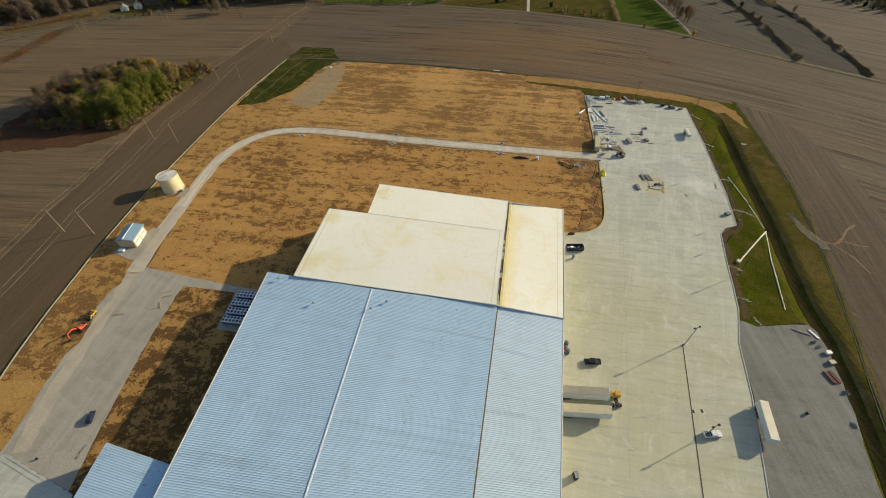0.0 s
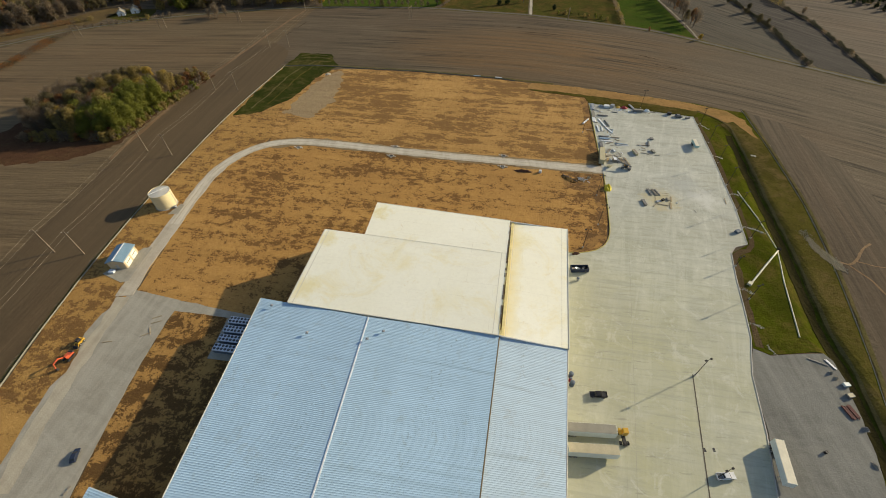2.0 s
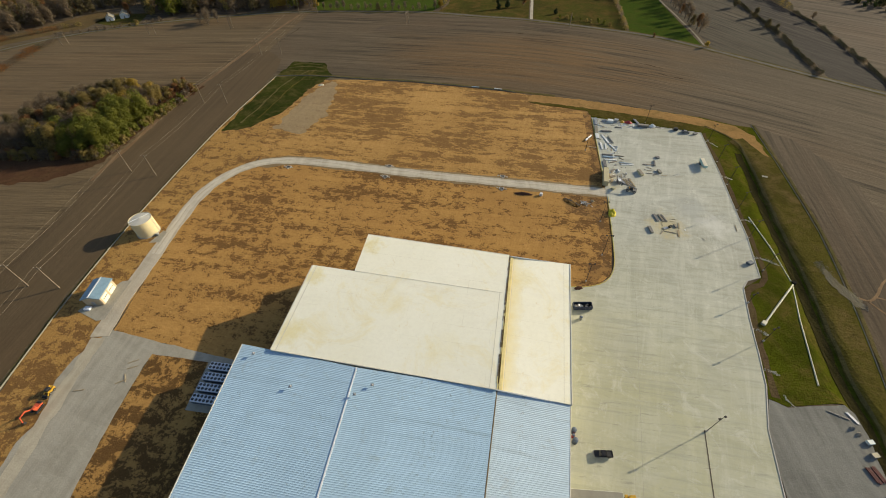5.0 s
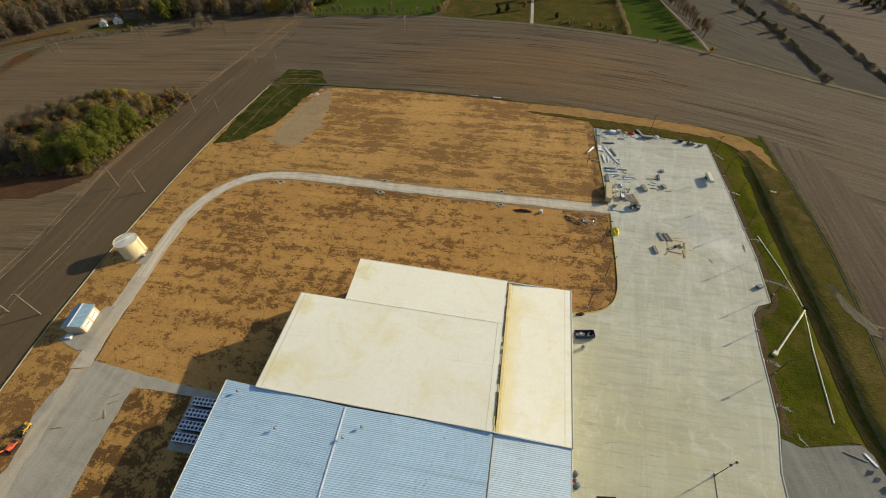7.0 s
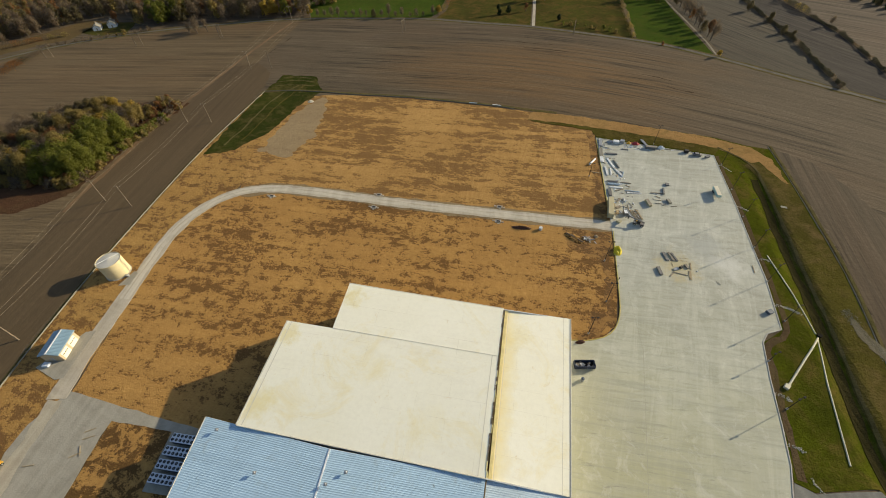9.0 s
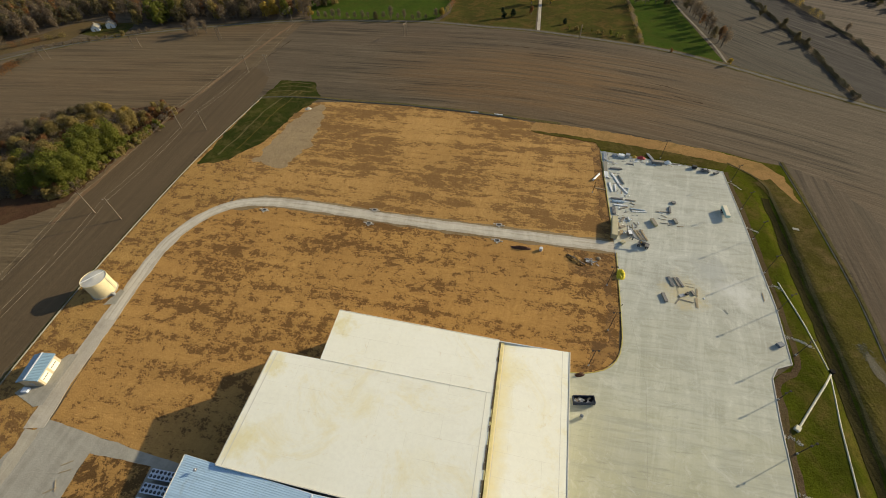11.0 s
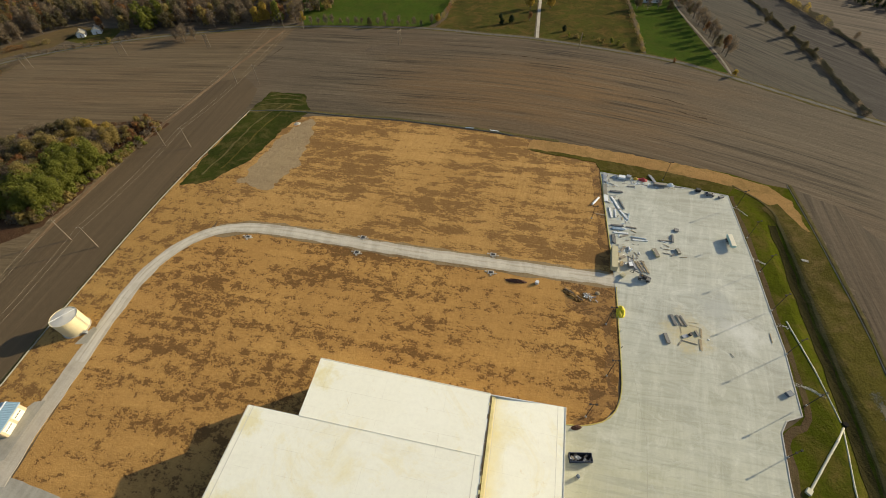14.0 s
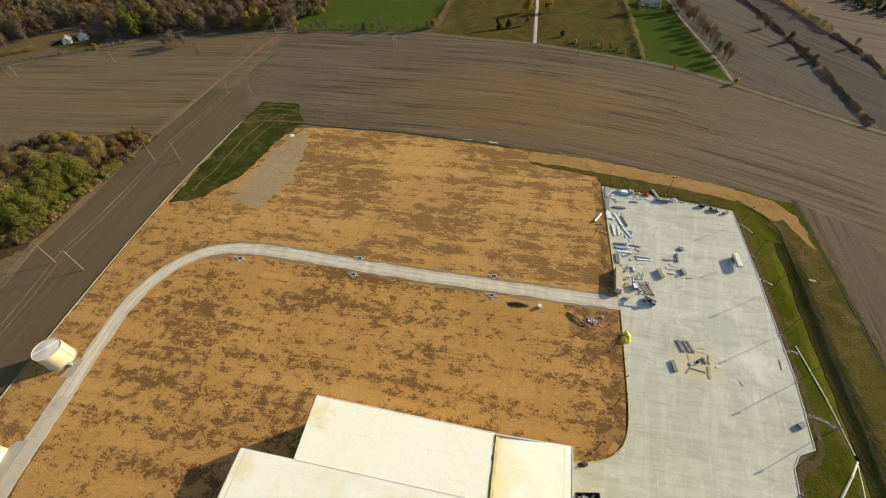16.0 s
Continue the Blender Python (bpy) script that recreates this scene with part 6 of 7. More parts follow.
def excavator(m, paint, label, size=1.0):
    p = empty("excavator", m @ Matrix.Scale(size, 4), label=label, category="excavator")
    for y in (-1.2, 1.2):
        t = part("track", prism([(-2.0, 0.15), (-1.6, 0), (1.6, 0), (2.0, 0.15), (2.1, 0.55), (1.7, 0.9), (-1.7, 0.9), (-2.1, 0.55)], y - 0.3, y + 0.3, 0.04), M_BLACK, p)
        for x in (-1.6, 1.6):
            part("sprocket", tube((x, y - 0.33, 0.45), (x, y + 0.33, 0.45), 0.3, 0.3, 12), M_DARKMETAL, t)
    part("turntable", tube((0, 0, 0.8), (0, 0, 1.1), 0.9, 0.9, 18), M_DARKMETAL, p)
    part("upper_body", box(-2.3, 1.2, -1.25, 1.25, 1.1, 1.9, 0.12), paint, p)
    part("counterweight", box(-2.6, -1.7, -1.2, 1.2, 1.2, 2.2, 0.15), M_DARKMETAL, p)
    cab = part("cab", box(0.0, 1.5, 0.25, 1.25, 1.7, 3.0, 0.1), paint, p)
    part("window", box(1.42, 1.53, 0.35, 1.15, 1.9, 2.8), M_GLASS, cab)
    part("boom", prism([(0.6, 1.9), (0.9, 1.5), (3.2, 3.9), (5.6, 3.9), (5.6, 4.2), (3.0, 4.6)], -0.28, 0.12, 0.04), paint, p)
    part("stick", prism([(5.3, 4.4), (5.8, 4.2), (6.6, 1.4), (6.3, 1.3)], -0.22, 0.08, 0.03), paint, p)
    part("bucket", prism([(6.2, 1.5), (6.9, 1.3), (6.7, 0.35), (5.9, 0.2), (5.7, 0.7)], -0.6, 0.5, 0.05), M_DARKMETAL, p)
    part("ram", tube((1.4, -0.08, 2.1), (3.2, -0.08, 3.9), 0.09, 0.09, 8), M_STEEL, p)
    return p


excavator(pose(-120.4, 85.8, 0.06, 0, 0, -98), M_ORANGE, "orange tracked excavator with its boom lowered", 0.72)


def skid_steer(m, paint, label):
    p = empty("skid_steer_loader", m, label=label, category="loader")
    part("body", box(-1.5, 0.9, -0.7, 0.7, 0.35, 1.2, 0.1), paint, p)
    part("cab", box(-0.7, 0.6, -0.55, 0.55, 1.2, 2.1, 0.08), M_BLACK, p)
    for y in (-0.75, 0.75):
        part("lift_arm", prism([(-1.5, 1.2), (-1.4, 1.5), (1.3, 0.9), (1.8, 0.3), (1.6, 0.25), (1.1, 0.7)], y - 0.1, y + 0.1, 0.02), paint, p)
        for x in (-0.8, 0.6):
            wheel(p, x, y, 0.4, 0.3)
    part("bucket", prism([(1.5, 0.1), (2.3, 0.08), (2.3, 0.15), (1.7, 0.75), (1.5, 0.7)], -0.9, 0.9, 0.02), M_DARKMETAL, p)
    return p


skid_steer(pose(-120.3, 91.2, 0.06, 0, 0, -100), M_YELLOW, "small yellow skid steer loader beside the excavator")


def telehandler(m):
    p = empty("telehandler", m, label="dark telescopic handler with its boom out over materials", category="telehandler")
    part("chassis", box(-2.4, 2.2, -0.8, 0.8, 0.6, 1.2, 0.08), M_DARKSTACK, p)
    part("cab", box(-0.6, 0.8, 0.15, 1.0, 1.2, 2.6, 0.08), M_BLACK, p)
    part("engine_cover", box(-0.9, 1.2, -1.1, -0.3, 0.9, 1.6, 0.08), M_YELLOW, p)
    part("boom", tube((-2.2, -0.1, 1.9), (4.6, -0.1, 3.2), 0.28, 0.2, 8), M_DARKSTACK, p)
    part("fork_carriage", box(4.5, 4.75, -0.8, 0.6, 2.2, 3.1, 0.03), M_BLACK, p)
    for y in (-0.5, 0.3):
        part("fork", box(4.7, 5.9, y - 0.07, y + 0.07, 2.2, 2.3), M_BLACK, p)
    for x in (-1.6, 1.5):
        for y in (-1.0, 1.0):
            wheel(p, x, y, 0.6, 0.42)
    return p


telehandler(pose(88.8, 191.5, 0.16, 0, 0, 155))

# ---- water tank, pump hut, chillers ----
def water_tank():
    p = empty("water_tank", pose(-127.2, 163.4, 0.02), label="round cream water tank with a shallow roof", category="water tank")
    bm = bmesh.new()
    R, H = 4.4, 7.4
    bmesh.ops.create_cone(bm, cap_ends=False, segments=64, radius1=R, radius2=R, depth=H, matrix=Matrix.Translation((0, 0, H / 2)))
    part("wall", bm, M_TANKWALL, p, smooth=True)
    bm = bmesh.new()
    bmesh.ops.create_cone(bm, cap_ends=False, segments=64, radius1=R - 0.05, radius2=0.03, depth=0.55, matrix=Matrix.Translation((0, 0, H + 0.12)))
    part("roof", bm, plain("pale_grey_tank_roof", (0.54, 0.52, 0.46), 0.95, 0, 0.2, 0.3), p, "pale grey shallow cone roof", True)
    bm = bmesh.new()
    for i in range(64):
        a, b = i / 64 * math.tau, (i + 1) / 64 * math.tau
        add_tube(bm, (math.cos(a) * R, math.sin(a) * R, H), (math.cos(b) * R, math.sin(b) * R, H), 0.1, 0.1, 6)
    part("rim", bm, M_TANKWALL, p)
    bm = bmesh.new()
    add_tube(bm, (-R * 0.75, -R * 0.62, H + 0.25), (R * 0.55, R * 0.78, H + 0.30), 0.12, 0.12, 8)
    part("roof_pipe", bm, M_WHITEMETAL, p, "white pipe across the roof")
    part("base_ring", tube((0, 0, -0.2), (0, 0, 0.25), R + 0.35, R + 0.3, 64), M_CONC, p, "concrete base ring")
    lad = part("ladder", box(-0.03, 0.03, -0.03, 0.03, 0.3, H + 0.9), M_STEEL, p)
    lad.location = (R + 0.22, 0.3, 0)
    for i in range(23):
        rung = part("rung", box(-0.02, 0.02, 0, 0.5, 0, 0.04), M_STEEL, lad)
        rung.location = (0, 0, 0.4 + i * 0.31)
    rail = part("ladder_rail", box(-0.03, 0.03, -0.03, 0.03, 0.3, H + 0.9), M_STEEL, p)
    rail.location = (R + 0.22, 0.8, 0)
    part("valve_box", box(R - 0.2, R + 1.1, -2.6, -1.5, 0, 0.9, 0.06), M_STEEL, p)
    part("outlet_pipe", tube((R - 0.3, -2.0, 0.7), (R + 1.8, -2.6, 0.5), 0.16, 0.16, 10), M_STEEL, p)
    return p


water_tank()
sheet("slab_tank", [(-123.5, 156.5), (-119, 157), (-119, 163), (-121, 164)], 0.12, M_YARD, "small pale stone apron beside the tank", "stone apron")


def pump_hut():
    p = empty("pump_hut", pose(-126.6, 128.6, 0.1, 0, 0, 5), label="small pump hut with a blue-grey gabled metal roof", category="hut")
    W, L, E, G = 3.0, 4.5, 4.0, 5.0
    for s in (-1, 1):
        part("side_wall", box(s * W - 0.12, s * W + 0.12, -L, L, 0, E), M_BRICK, p)
    for s in (-1, 1):
        part("gable_wall", prism([(-W + 0.12, 0), (W - 0.12, 0), (W - 0.12, E), (0, G - 0.06), (-W + 0.12, E)], s * L - 0.12, s * L + 0.12, 0), M_BRICK, p)
    for s in (-1, 1):
        m = slope("roof_slope", M_BLUEROOF, (0, -L - 0.4, G), (0, L + 0.4, G), (s * (W + 0.45), -L - 0.4, E - 0.1), (s * (W + 0.45), L + 0.4, E - 0.1), p, 0.5, 0.05)
    strip("ridge_cap", (0, -L - 0.42, G + 0.05), (0, L + 0.42, G + 0.05), 0.45, 0.1, M_WHITEMETAL, p, "pale ridge cap")
    for y in (-2.2, 1.9):
        d = part("roller_door", box(W + 0.1, W + 0.2, y - 1.6, y + 1.6, 0.05, 3.0, 0.02), M_DOORW, p, "cream roller door")
        for i in range(4):
            part("door_slat", box(W + 0.19, W + 0.225, y - 1.55, y + 1.55, 0.4 + i * 0.6, 0.46 + i * 0.6), M_DOORW, d)
        for i in (-1, 0, 1):
            part("door_window", box(W + 0.195, W + 0.23, y + i * 0.95 - 0.3, y + i * 0.95 + 0.3, 1.7, 2.05), M_GLASS, d)
    part("side_door", box(-0.6, 0.5, -L - 0.19, -L - 0.1, 0.05, 2.15, 0.02), M_STEEL, p, "grey steel side door")
    return p


pump_hut()
sheet("slab_hut", [(-131.5, 121.5), (-122, 117.3), (-119.5, 118), (-119.5, 136), (-123, 135.5), (-130, 124)], 0.11, M_YARD, "pale stone apron round the pump hut", "stone apron")
bm = box(-129.2, -127.0, 121.6, 123.2, 0.1, 0.9, 0.08)
tagged(part("generator_box", bm, M_CHILL), "low pale generator box beside the hut", "generator")


def chiller(x, y, turn):
    p = empty("chiller_unit", pose(x, y, 0.3, 0, 0, turn), label="long white rooftop-style chiller with round fans", category="chiller", group="chillers beside the factory")
    L, W, H = 4.9, 1.25, 2.3
    part("casing", box(-L, L, -W, W, H - 0.5, H, 0.05), M_CHILL, p)
    for s in (-1, 1):
        part("coil", prism([(-L + 0.1, 0.3), (L - 0.1, 0.3), (L - 0.1, H - 0.5), (-L + 0.1, H - 0.5)], s * (W - 0.12) - 0.06, s * (W - 0.12) + 0.06, 0), M_CHILLSIDE, p, "dark condenser coil")
    part("frame_rail", box(-L, L, -W + 0.1, W - 0.1, 0, 0.3), M_STEEL, p)
    for i in range(8):
        for s in (-1, 1):
            fx, fy = -L + 0.65 + i * 1.22, s * 0.6
            fan = part("fan", tube((fx, fy, H - 0.02), (fx, fy, H + 0.14), 0.43, 0.40, 16), M_BLACK, p, "black round fan")
            part("hub", tube((fx, fy, H + 0.12), (fx, fy, H + 0.17), 0.1, 0.1, 8), M_STEEL, fan)
    return p


for i, (x, y) in enumerate(((-67.6, 98.9), (-68.0, 95.4), (-68.3, 91.9), (-68.7, 88.4))):
    chiller(x, y, -7)
sheet("slab_chiller", [(-75.3, 86), (-62, 84.4), (-61, 101.2), (-74.6, 102.6)], 0.30, M_YARD, "concrete slab under the chillers", "concrete slab")

# ---- roof fittings ----
for x, y, z in ((-54.7, 98.6, 11.85), (-40.5, 88.2, 12.4), (-21.8, 85.8, 13.1), (-17.3, 88.6, 12.95)):
    p = empty("roof_vent", pose(x, y, z), label="small galvanised vent cowl on the ribbed roof", category="roof vent", group="roof vents")
    part("collar", tube((0, 0, -0.3), (0, 0, 0.22), 0.18, 0.18, 12), M_STEEL, p)
    part("cowl", tube((0, 0, 0.2), (0, 0, 0.42), 0.30, 0.15, 12), M_STEEL, p)
    part("flashing", box(-0.45, 0.45, -0.4, 0.4, -0.05, 0.08), M_STEEL, p)

# ---- containers and stored materials ----
def open_container(m, l, w, h, paint, label, fill=None, name="open_container"):
    p = empty(name, m, label=label, category="container")
    for s in (-1, 1):
        part("side_panel", box(-l, l, s * w - 0.06, s * w + 0.06, 0.2, h, 0.02), paint, p)
        part("end_panel", box(s * l - 0.06, s * l + 0.06, -w + 0.06, w - 0.06, 0.2, h, 0.02), paint, p)
        part("skid", box(-l, l, s * w * 0.6 - 0.1, s * w * 0.6 + 0.1, 0, 0.25), M_DARKMETAL, p)
    part("floor", box(-l, l, -w, w, 0.2, 0.3), M_DARKMETAL, p)
    n = int(l * 2 / 1.0)
    for i in range(n + 1):
        x = -l + 2 * l * i / n
        for s in (-1, 1):
            part("rib", box(x - 0.05, x + 0.05, s * (w + 0.09) - 0.05, s * (w + 0.09) + 0.05, 0.25, h - 0.05), paint, p)
    if fill:
        rr = random.Random(4)
        for i in range(14):
            x, y = rr.uniform(-l * 0.85, l * 0.85), rr.uniform(-w * 0.7, w * 0.7)
            bm = bmesh.new()
            add_box(bm, -0.6, 0.6, -0.25, 0.25, -0.15, 0.15, pose(x, y, h * 0.55 + rr.uniform(-0.2, 0.2), rr.uniform(-30, 30), rr.uniform(-30, 30), rr.uniform(0, 180)), 0.03)
            part("scrap", bm, rr.choice(fill), p)
    return p


open_container(pose(51.6, 124.6, 0.16, 0, 0, 1), 3.2, 1.15, 1.9, M_DUMP, "dark blue open roll-off dumpster with scrap inside", [M_GREYWOOD, M_DARKSTACK, M_CARGREY], "dumpster")


def stack(x, y, turn, l, w, h, layers, per, material, label, category, name, z=0.16, shift=0.15):
    """Bundles of long pieces laid in layers on bearers."""
    p = empty(name, pose(x, y, z, 0, 0, turn), label=label, category=category)
    rr = random.Random(int(abs(x * 13 + y * 7)))
    h *= 0.48
    t = h / layers
    for s in (-0.6, 0.6):
        part("bearer", box(s * l / 2 - 0.06, s * l / 2 + 0.06, -w / 2, w / 2, 0, 0.1), M_GREYWOOD, p)
    for i in range(layers):
        for j in range(per):
            c = -w / 2 + w * (j + 0.5) / per
            d = rr.uniform(-shift, shift) * 2
            k = w / per * 0.43
            part("piece", box(-l / 2 + d, l / 2 + d, c - k, c + k, 0.1 + i * t, 0.1 + i * t + t * 0.92, 0.015), material, p)
    return p


def crate(x, y, turn, l, w, h, material, label, category, name, lid=None, z=0.16):
    p = empty(name, pose(x, y, z, 0, 0, turn), label=label, category=category)
    for s in (-1, 1):
        part("side", box(-l / 2, l / 2, s * (w / 2 - 0.04) - 0.04, s * (w / 2 - 0.04) + 0.04, 0.12, h, 0.01), material, p)
        part("end", box(s * (l / 2 - 0.04) - 0.04, s * (l / 2 - 0.04) + 0.04, -w / 2 + 0.08, w / 2 - 0.08, 0.12, h, 0.01), material, p)
        part("runner", box(-l / 2, l / 2, s * w * 0.35 - 0.06, s * w * 0.35 + 0.06, 0, 0.12), M_GREYWOOD, p)
    part("top", box(-l / 2 + 0.05, l / 2 - 0.05, -w / 2 + 0.05, w / 2 - 0.05, h - 0.1, h - 0.02), lid or material, p)
    return p


def heap(x, y, turn, l, w, h, material, label, category, name, seed=1, z=0.16, rough=0.5, seg=14):
    """A crumpled mound: tarpaulin, brush or spoil."""
    bm = bmesh.new()
    bmesh.ops.create_grid(bm, x_segments=seg, y_segments=seg, size=0.5)
    for v in bm.verts:
        r = min(1, math.hypot(v.co.x, v.co.y) * 2)
        n = noise.noise(Vector((v.co.x * 6 + seed, v.co.y * 6, seed * 3.3)))
        n2 = noise.noise(Vector((v.co.x * 15 + seed, v.co.y * 15, seed)))
        hh = max(0, (1 - r * r) + rough * n * (1 - r) + rough * 0.6 * n2 * (1 - r))
        v.co = Vector((v.co.x * l * (1 + 0.15 * n), v.co.y * w * (1 + 0.15 * n2), hh * h - 0.03))
    ob = part(name, bm, material)
    ob.matrix_basis = pose(x, y, z, 0, 0, turn)
    return tagged(ob, label, category)


# long tan container at the yard's edge, by the track
p = empty("shipping_container", pose(79.3, 201.4, 0.16, 0, 0, 76), label="tan steel storage container at the yard's edge", category="shipping container")
part("body", box(-6.0, 6.0, -1.2, 1.2, 0.15, 2.6, 0.03), M_TAN, p)
part("roof", box(-5.95, 5.95, -1.15, 1.15, 2.58, 2.66), M_TAN, p)
for s in (-1, 1):
    part("door", box(5.98, 6.06, s * 0.6 - 0.56, s * 0.6 + 0.56, 0.25, 2.5, 0.01), M_TAN, p)
    part("bottom_rail", box(-6, 6, s * 1.15 - 0.08, s * 1.15 + 0.08, 0, 0.18), M_DARKMETAL, p)
for i in range(23):
    for s in (-1, 1):
        part("corrugation", box(-5.8 + i * 0.52, -5.6 + i * 0.52, s * 1.22 - 0.025, s * 1.22 + 0.025, 0.25, 2.5), M_TAN, p)

# materials along the west edge of the yard
stack(87.9, 256.2, 78, 7.5, 1.6, 0.9, 3, 5, M_STEEL, "stack of long grey steel racking beams", "steel stack", "beam_stack")
stack(86.0, 247.0, 80, 8.5, 1.8, 0.6, 2, 4, M_GREYTOP, "stack of grey roofing sheets", "sheet stack", "sheet_stack")
stack(84.9, 240.5, 82, 5.0, 1.8, 0.7, 3, 4, M_WHITEMETAL, "stack of white metal panels", "panel stack", "panel_stack")
stack(84.8, 230.5, 86, 7.0, 0.9, 0.6, 2, 3, M_WHITEMETAL, "bundle of long white metal sections", "metal bundle", "metal_bundle")
stack(86.9, 230.0, 80, 5.5, 0.7, 0.5, 2, 2, M_WHITEMETAL, "bundle of white metal sections", "metal bundle", "metal_bundle")
stack(88.6, 237.3, 100, 8.5, 1.0, 0.5, 2, 3, M_WHITEMETAL, "bundle of white metal sections laid askew", "metal bundle", "metal_bundle")
stack(91.2, 236.2, 98, 7.0, 0.7, 0.7, 2, 3, M_DARKSTACK, "bundle of dark steel sections", "metal bundle", "metal_bundle")
stack(90.4, 229.0, 108, 6.5, 0.8, 0.5, 2, 3, M_WHITEMETAL, "bundle of white metal sections laid askew", "metal bundle", "metal_bundle")
stack(92.2, 227.6, 70, 5.0, 0.5, 0.4, 1, 2, M_BLUEMETAL, "few pale blue metal strips", "metal bundle", "metal_bundle")
stack(91.0, 245.3, -6, 5.5, 1.2, 1.0, 3, 4, M_DARKSTACK, "stack of dark steel pieces", "steel stack", "beam_stack")
stack(85.6, 221.9, -8, 5.2, 0.9, 0.8, 3, 4, M_DARKSTACK, "stack of dark steel decking", "steel stack", "deck_stack")
stack(85.7, 219.8, -8, 5.2, 1.3, 0.8, 3, 4, M_BLUEMETAL, "stack of blue-grey decking sheets", "sheet stack", "deck_stack")
stack(86.2, 217.3, -8, 6.0, 0.9, 0.4, 2, 3, M_WHITEMETAL, "low stack of pale blue-white sheets", "sheet stack", "sheet_stack")
stack(91.6, 220.8, -14, 4.5, 0.7, 0.5, 2, 3, M_GREYWOOD, "pile of brown timber battens", "timber pile", "timber_pile")
stack(93.0, 214.4, -12, 6.5, 0.5, 0.4, 1, 2, M_BLUEMETAL, "pale blue metal sections on the concrete", "metal bundle", "metal_bundle")
stack(93.4, 212.9, -4, 6.5, 0.6, 0.4, 1, 2, M_WHITEMETAL, "white metal sections on the concrete", "metal bundle", "metal_bundle")
stack(82.3, 213.6, 82, 5.0, 1.6, 0.9, 3, 3, M_DARKSTACK, "stack of dark mixed steel", "steel stack", "beam_stack")
stack(86.6, 215.2, 20, 3.0, 0.8, 0.5, 2, 3, M_GREYWOOD, "short pile of dark battens", "timber pile", "timber_pile")
for x, y, t, l, w, h, mt, lb in ((82.7, 208.6, 70, 3.2, 0.6, 0.5, M_DARKSTACK, "dark steel offcuts on the concrete"), (84.6, 207.6, 50, 3.0, 0.8, 0.6, M_GREYWOOD, "weathered timber offcuts on the concrete"), (83.4, 203.0, 30, 2.6, 1.4, 0.7, M_GREYWOOD, "pile of grey timber pallets"), (81.9, 204.5, 80, 2.0, 1.0, 0.6, M_WOOD, "pile of pale timber boards"), (82.2, 199.5, 76, 2.4, 1.2, 0.8, M_WOOD, "pile of pale timber boards"), (86.8, 199.0, 100, 5.0, 0.9, 0.7, M_STEEL, "bundle of grey steel tubes"), (88.6, 198.0, 104, 6.0, 0.6, 0.5, M_WOOD, "long tan timber beams side by side"), (89.7, 198.0, 104, 6.0, 0.5, 0.5, M_WOOD, "long tan timber beams side by side"), (91.3, 197.5, 98, 6.0, 0.8, 0.5, M_WOOD, "long tan timber beams side by side"), (89.6, 204.6, 110, 3.0, 0.3, 0.2, M_WOOD, "loose timber boards on the concrete"), (87.9, 203.2, 80, 3.6, 0.3, 0.2, M_WOOD, "loose timber boards on the concrete"), (104.4, 212.9, -5, 6.0, 0.5, 0.5, M_GREYWOOD, "long dark timber beam bundle"), (107.4, 214.2, 75, 4.6, 0.8, 1.0, M_DARKSTACK, "upright dark steel frame stack"), (103.4, 210.2, -40, 2.6, 0.3, 0.2, M_WOOD, "loose boards on the concrete"), (102.8, 207.9, -10, 2.4, 0.3, 0.2, M_WOOD, "loose boards on the concrete"), (102.3, 205.5, -10, 3.0, 0.35, 0.3, M_GREYWOOD, "loose dark boards on the concrete"), (104.6, 204.7, 30, 2.0, 0.7, 0.5, M_DARKSTACK, "dark steel offcuts on the concrete"), (94.2, 172.8, 95, 4.6, 1.1, 0.6, M_DARKSTACK, "stack of dark steel frames on bearers"), (96.3, 172.7, 100, 4.6, 0.8, 0.5, M_GREYWOOD, "stack of weathered timber beams"), (97.6, 172.5, 102, 4.6, 0.8, 0.5, M_DARKSTACK, "stack of dark steel beams"), (100.8, 171.9, -5, 3.2, 0.16, 0.1, M_WOOD, "loose pale boards on the concrete"), (100.6, 170.4, -14, 3.0, 0.16, 0.1, M_WOOD, "loose pale boards on the concrete"), (95.6, 169.2, 80, 4.0, 0.16, 0.1, M_WOOD, "loose pale boards on the concrete"), (96.9, 163.8, -19, 5.4, 0.3, 0.25, M_GREYWOOD, "long grey beams lying on the concrete"), (100.3, 162.9, 74, 4.6, 0.9, 0.12, M_WOOD, "flat tan boards lying on the concrete"), (102.2, 167.7, 72, 3.8, 0.6, 0.12, M_WOOD, "flat tan boards lying on the concrete"), (109.4, 159.2, 110, 1.8, 0.25, 0.15, M_DARKSTACK, "dark steel pieces on the concrete"), (125.7, 166.2, 76, 4.0, 0.35, 0.2, M_WOOD, "flat pale timber frame on the concrete"), (98.9, 249.4, -10, 3.4, 0.6, 0.5, M_DARKSTACK, "dark steel offcuts on the concrete"), (111.0, 255.4, 100, 6.0, 1.2, 1.0, M_STEEL, "tall stack of grey steel posts"), (121.6, 249.3, -10, 2.6, 0.5, 0.4, M_GREYWOOD, "short pile of battens")):
    stack(x, y, t, l, w, h, 2 if h > 0.3 else 1, 3 if w > 0.5 else 2, mt, lb, "material stack", "material_stack")
crate(97.5, 205.4, 98, 4.4, 1.5, 1.2, M_TAN, "tan open-topped materials bin", "materials bin", "materials_bin", M_GREYWOOD)
crate(107.2, 206.6, 96, 2.8, 1.3, 0.9, M_GREYTOP, "grey pallet box on the concrete", "pallet box", "pallet_box")
crate(110.7, 219.2, 80, 1.7, 1.7, 0.7, M_DARKSTACK, "small dark slatted crate", "crate", "crate")
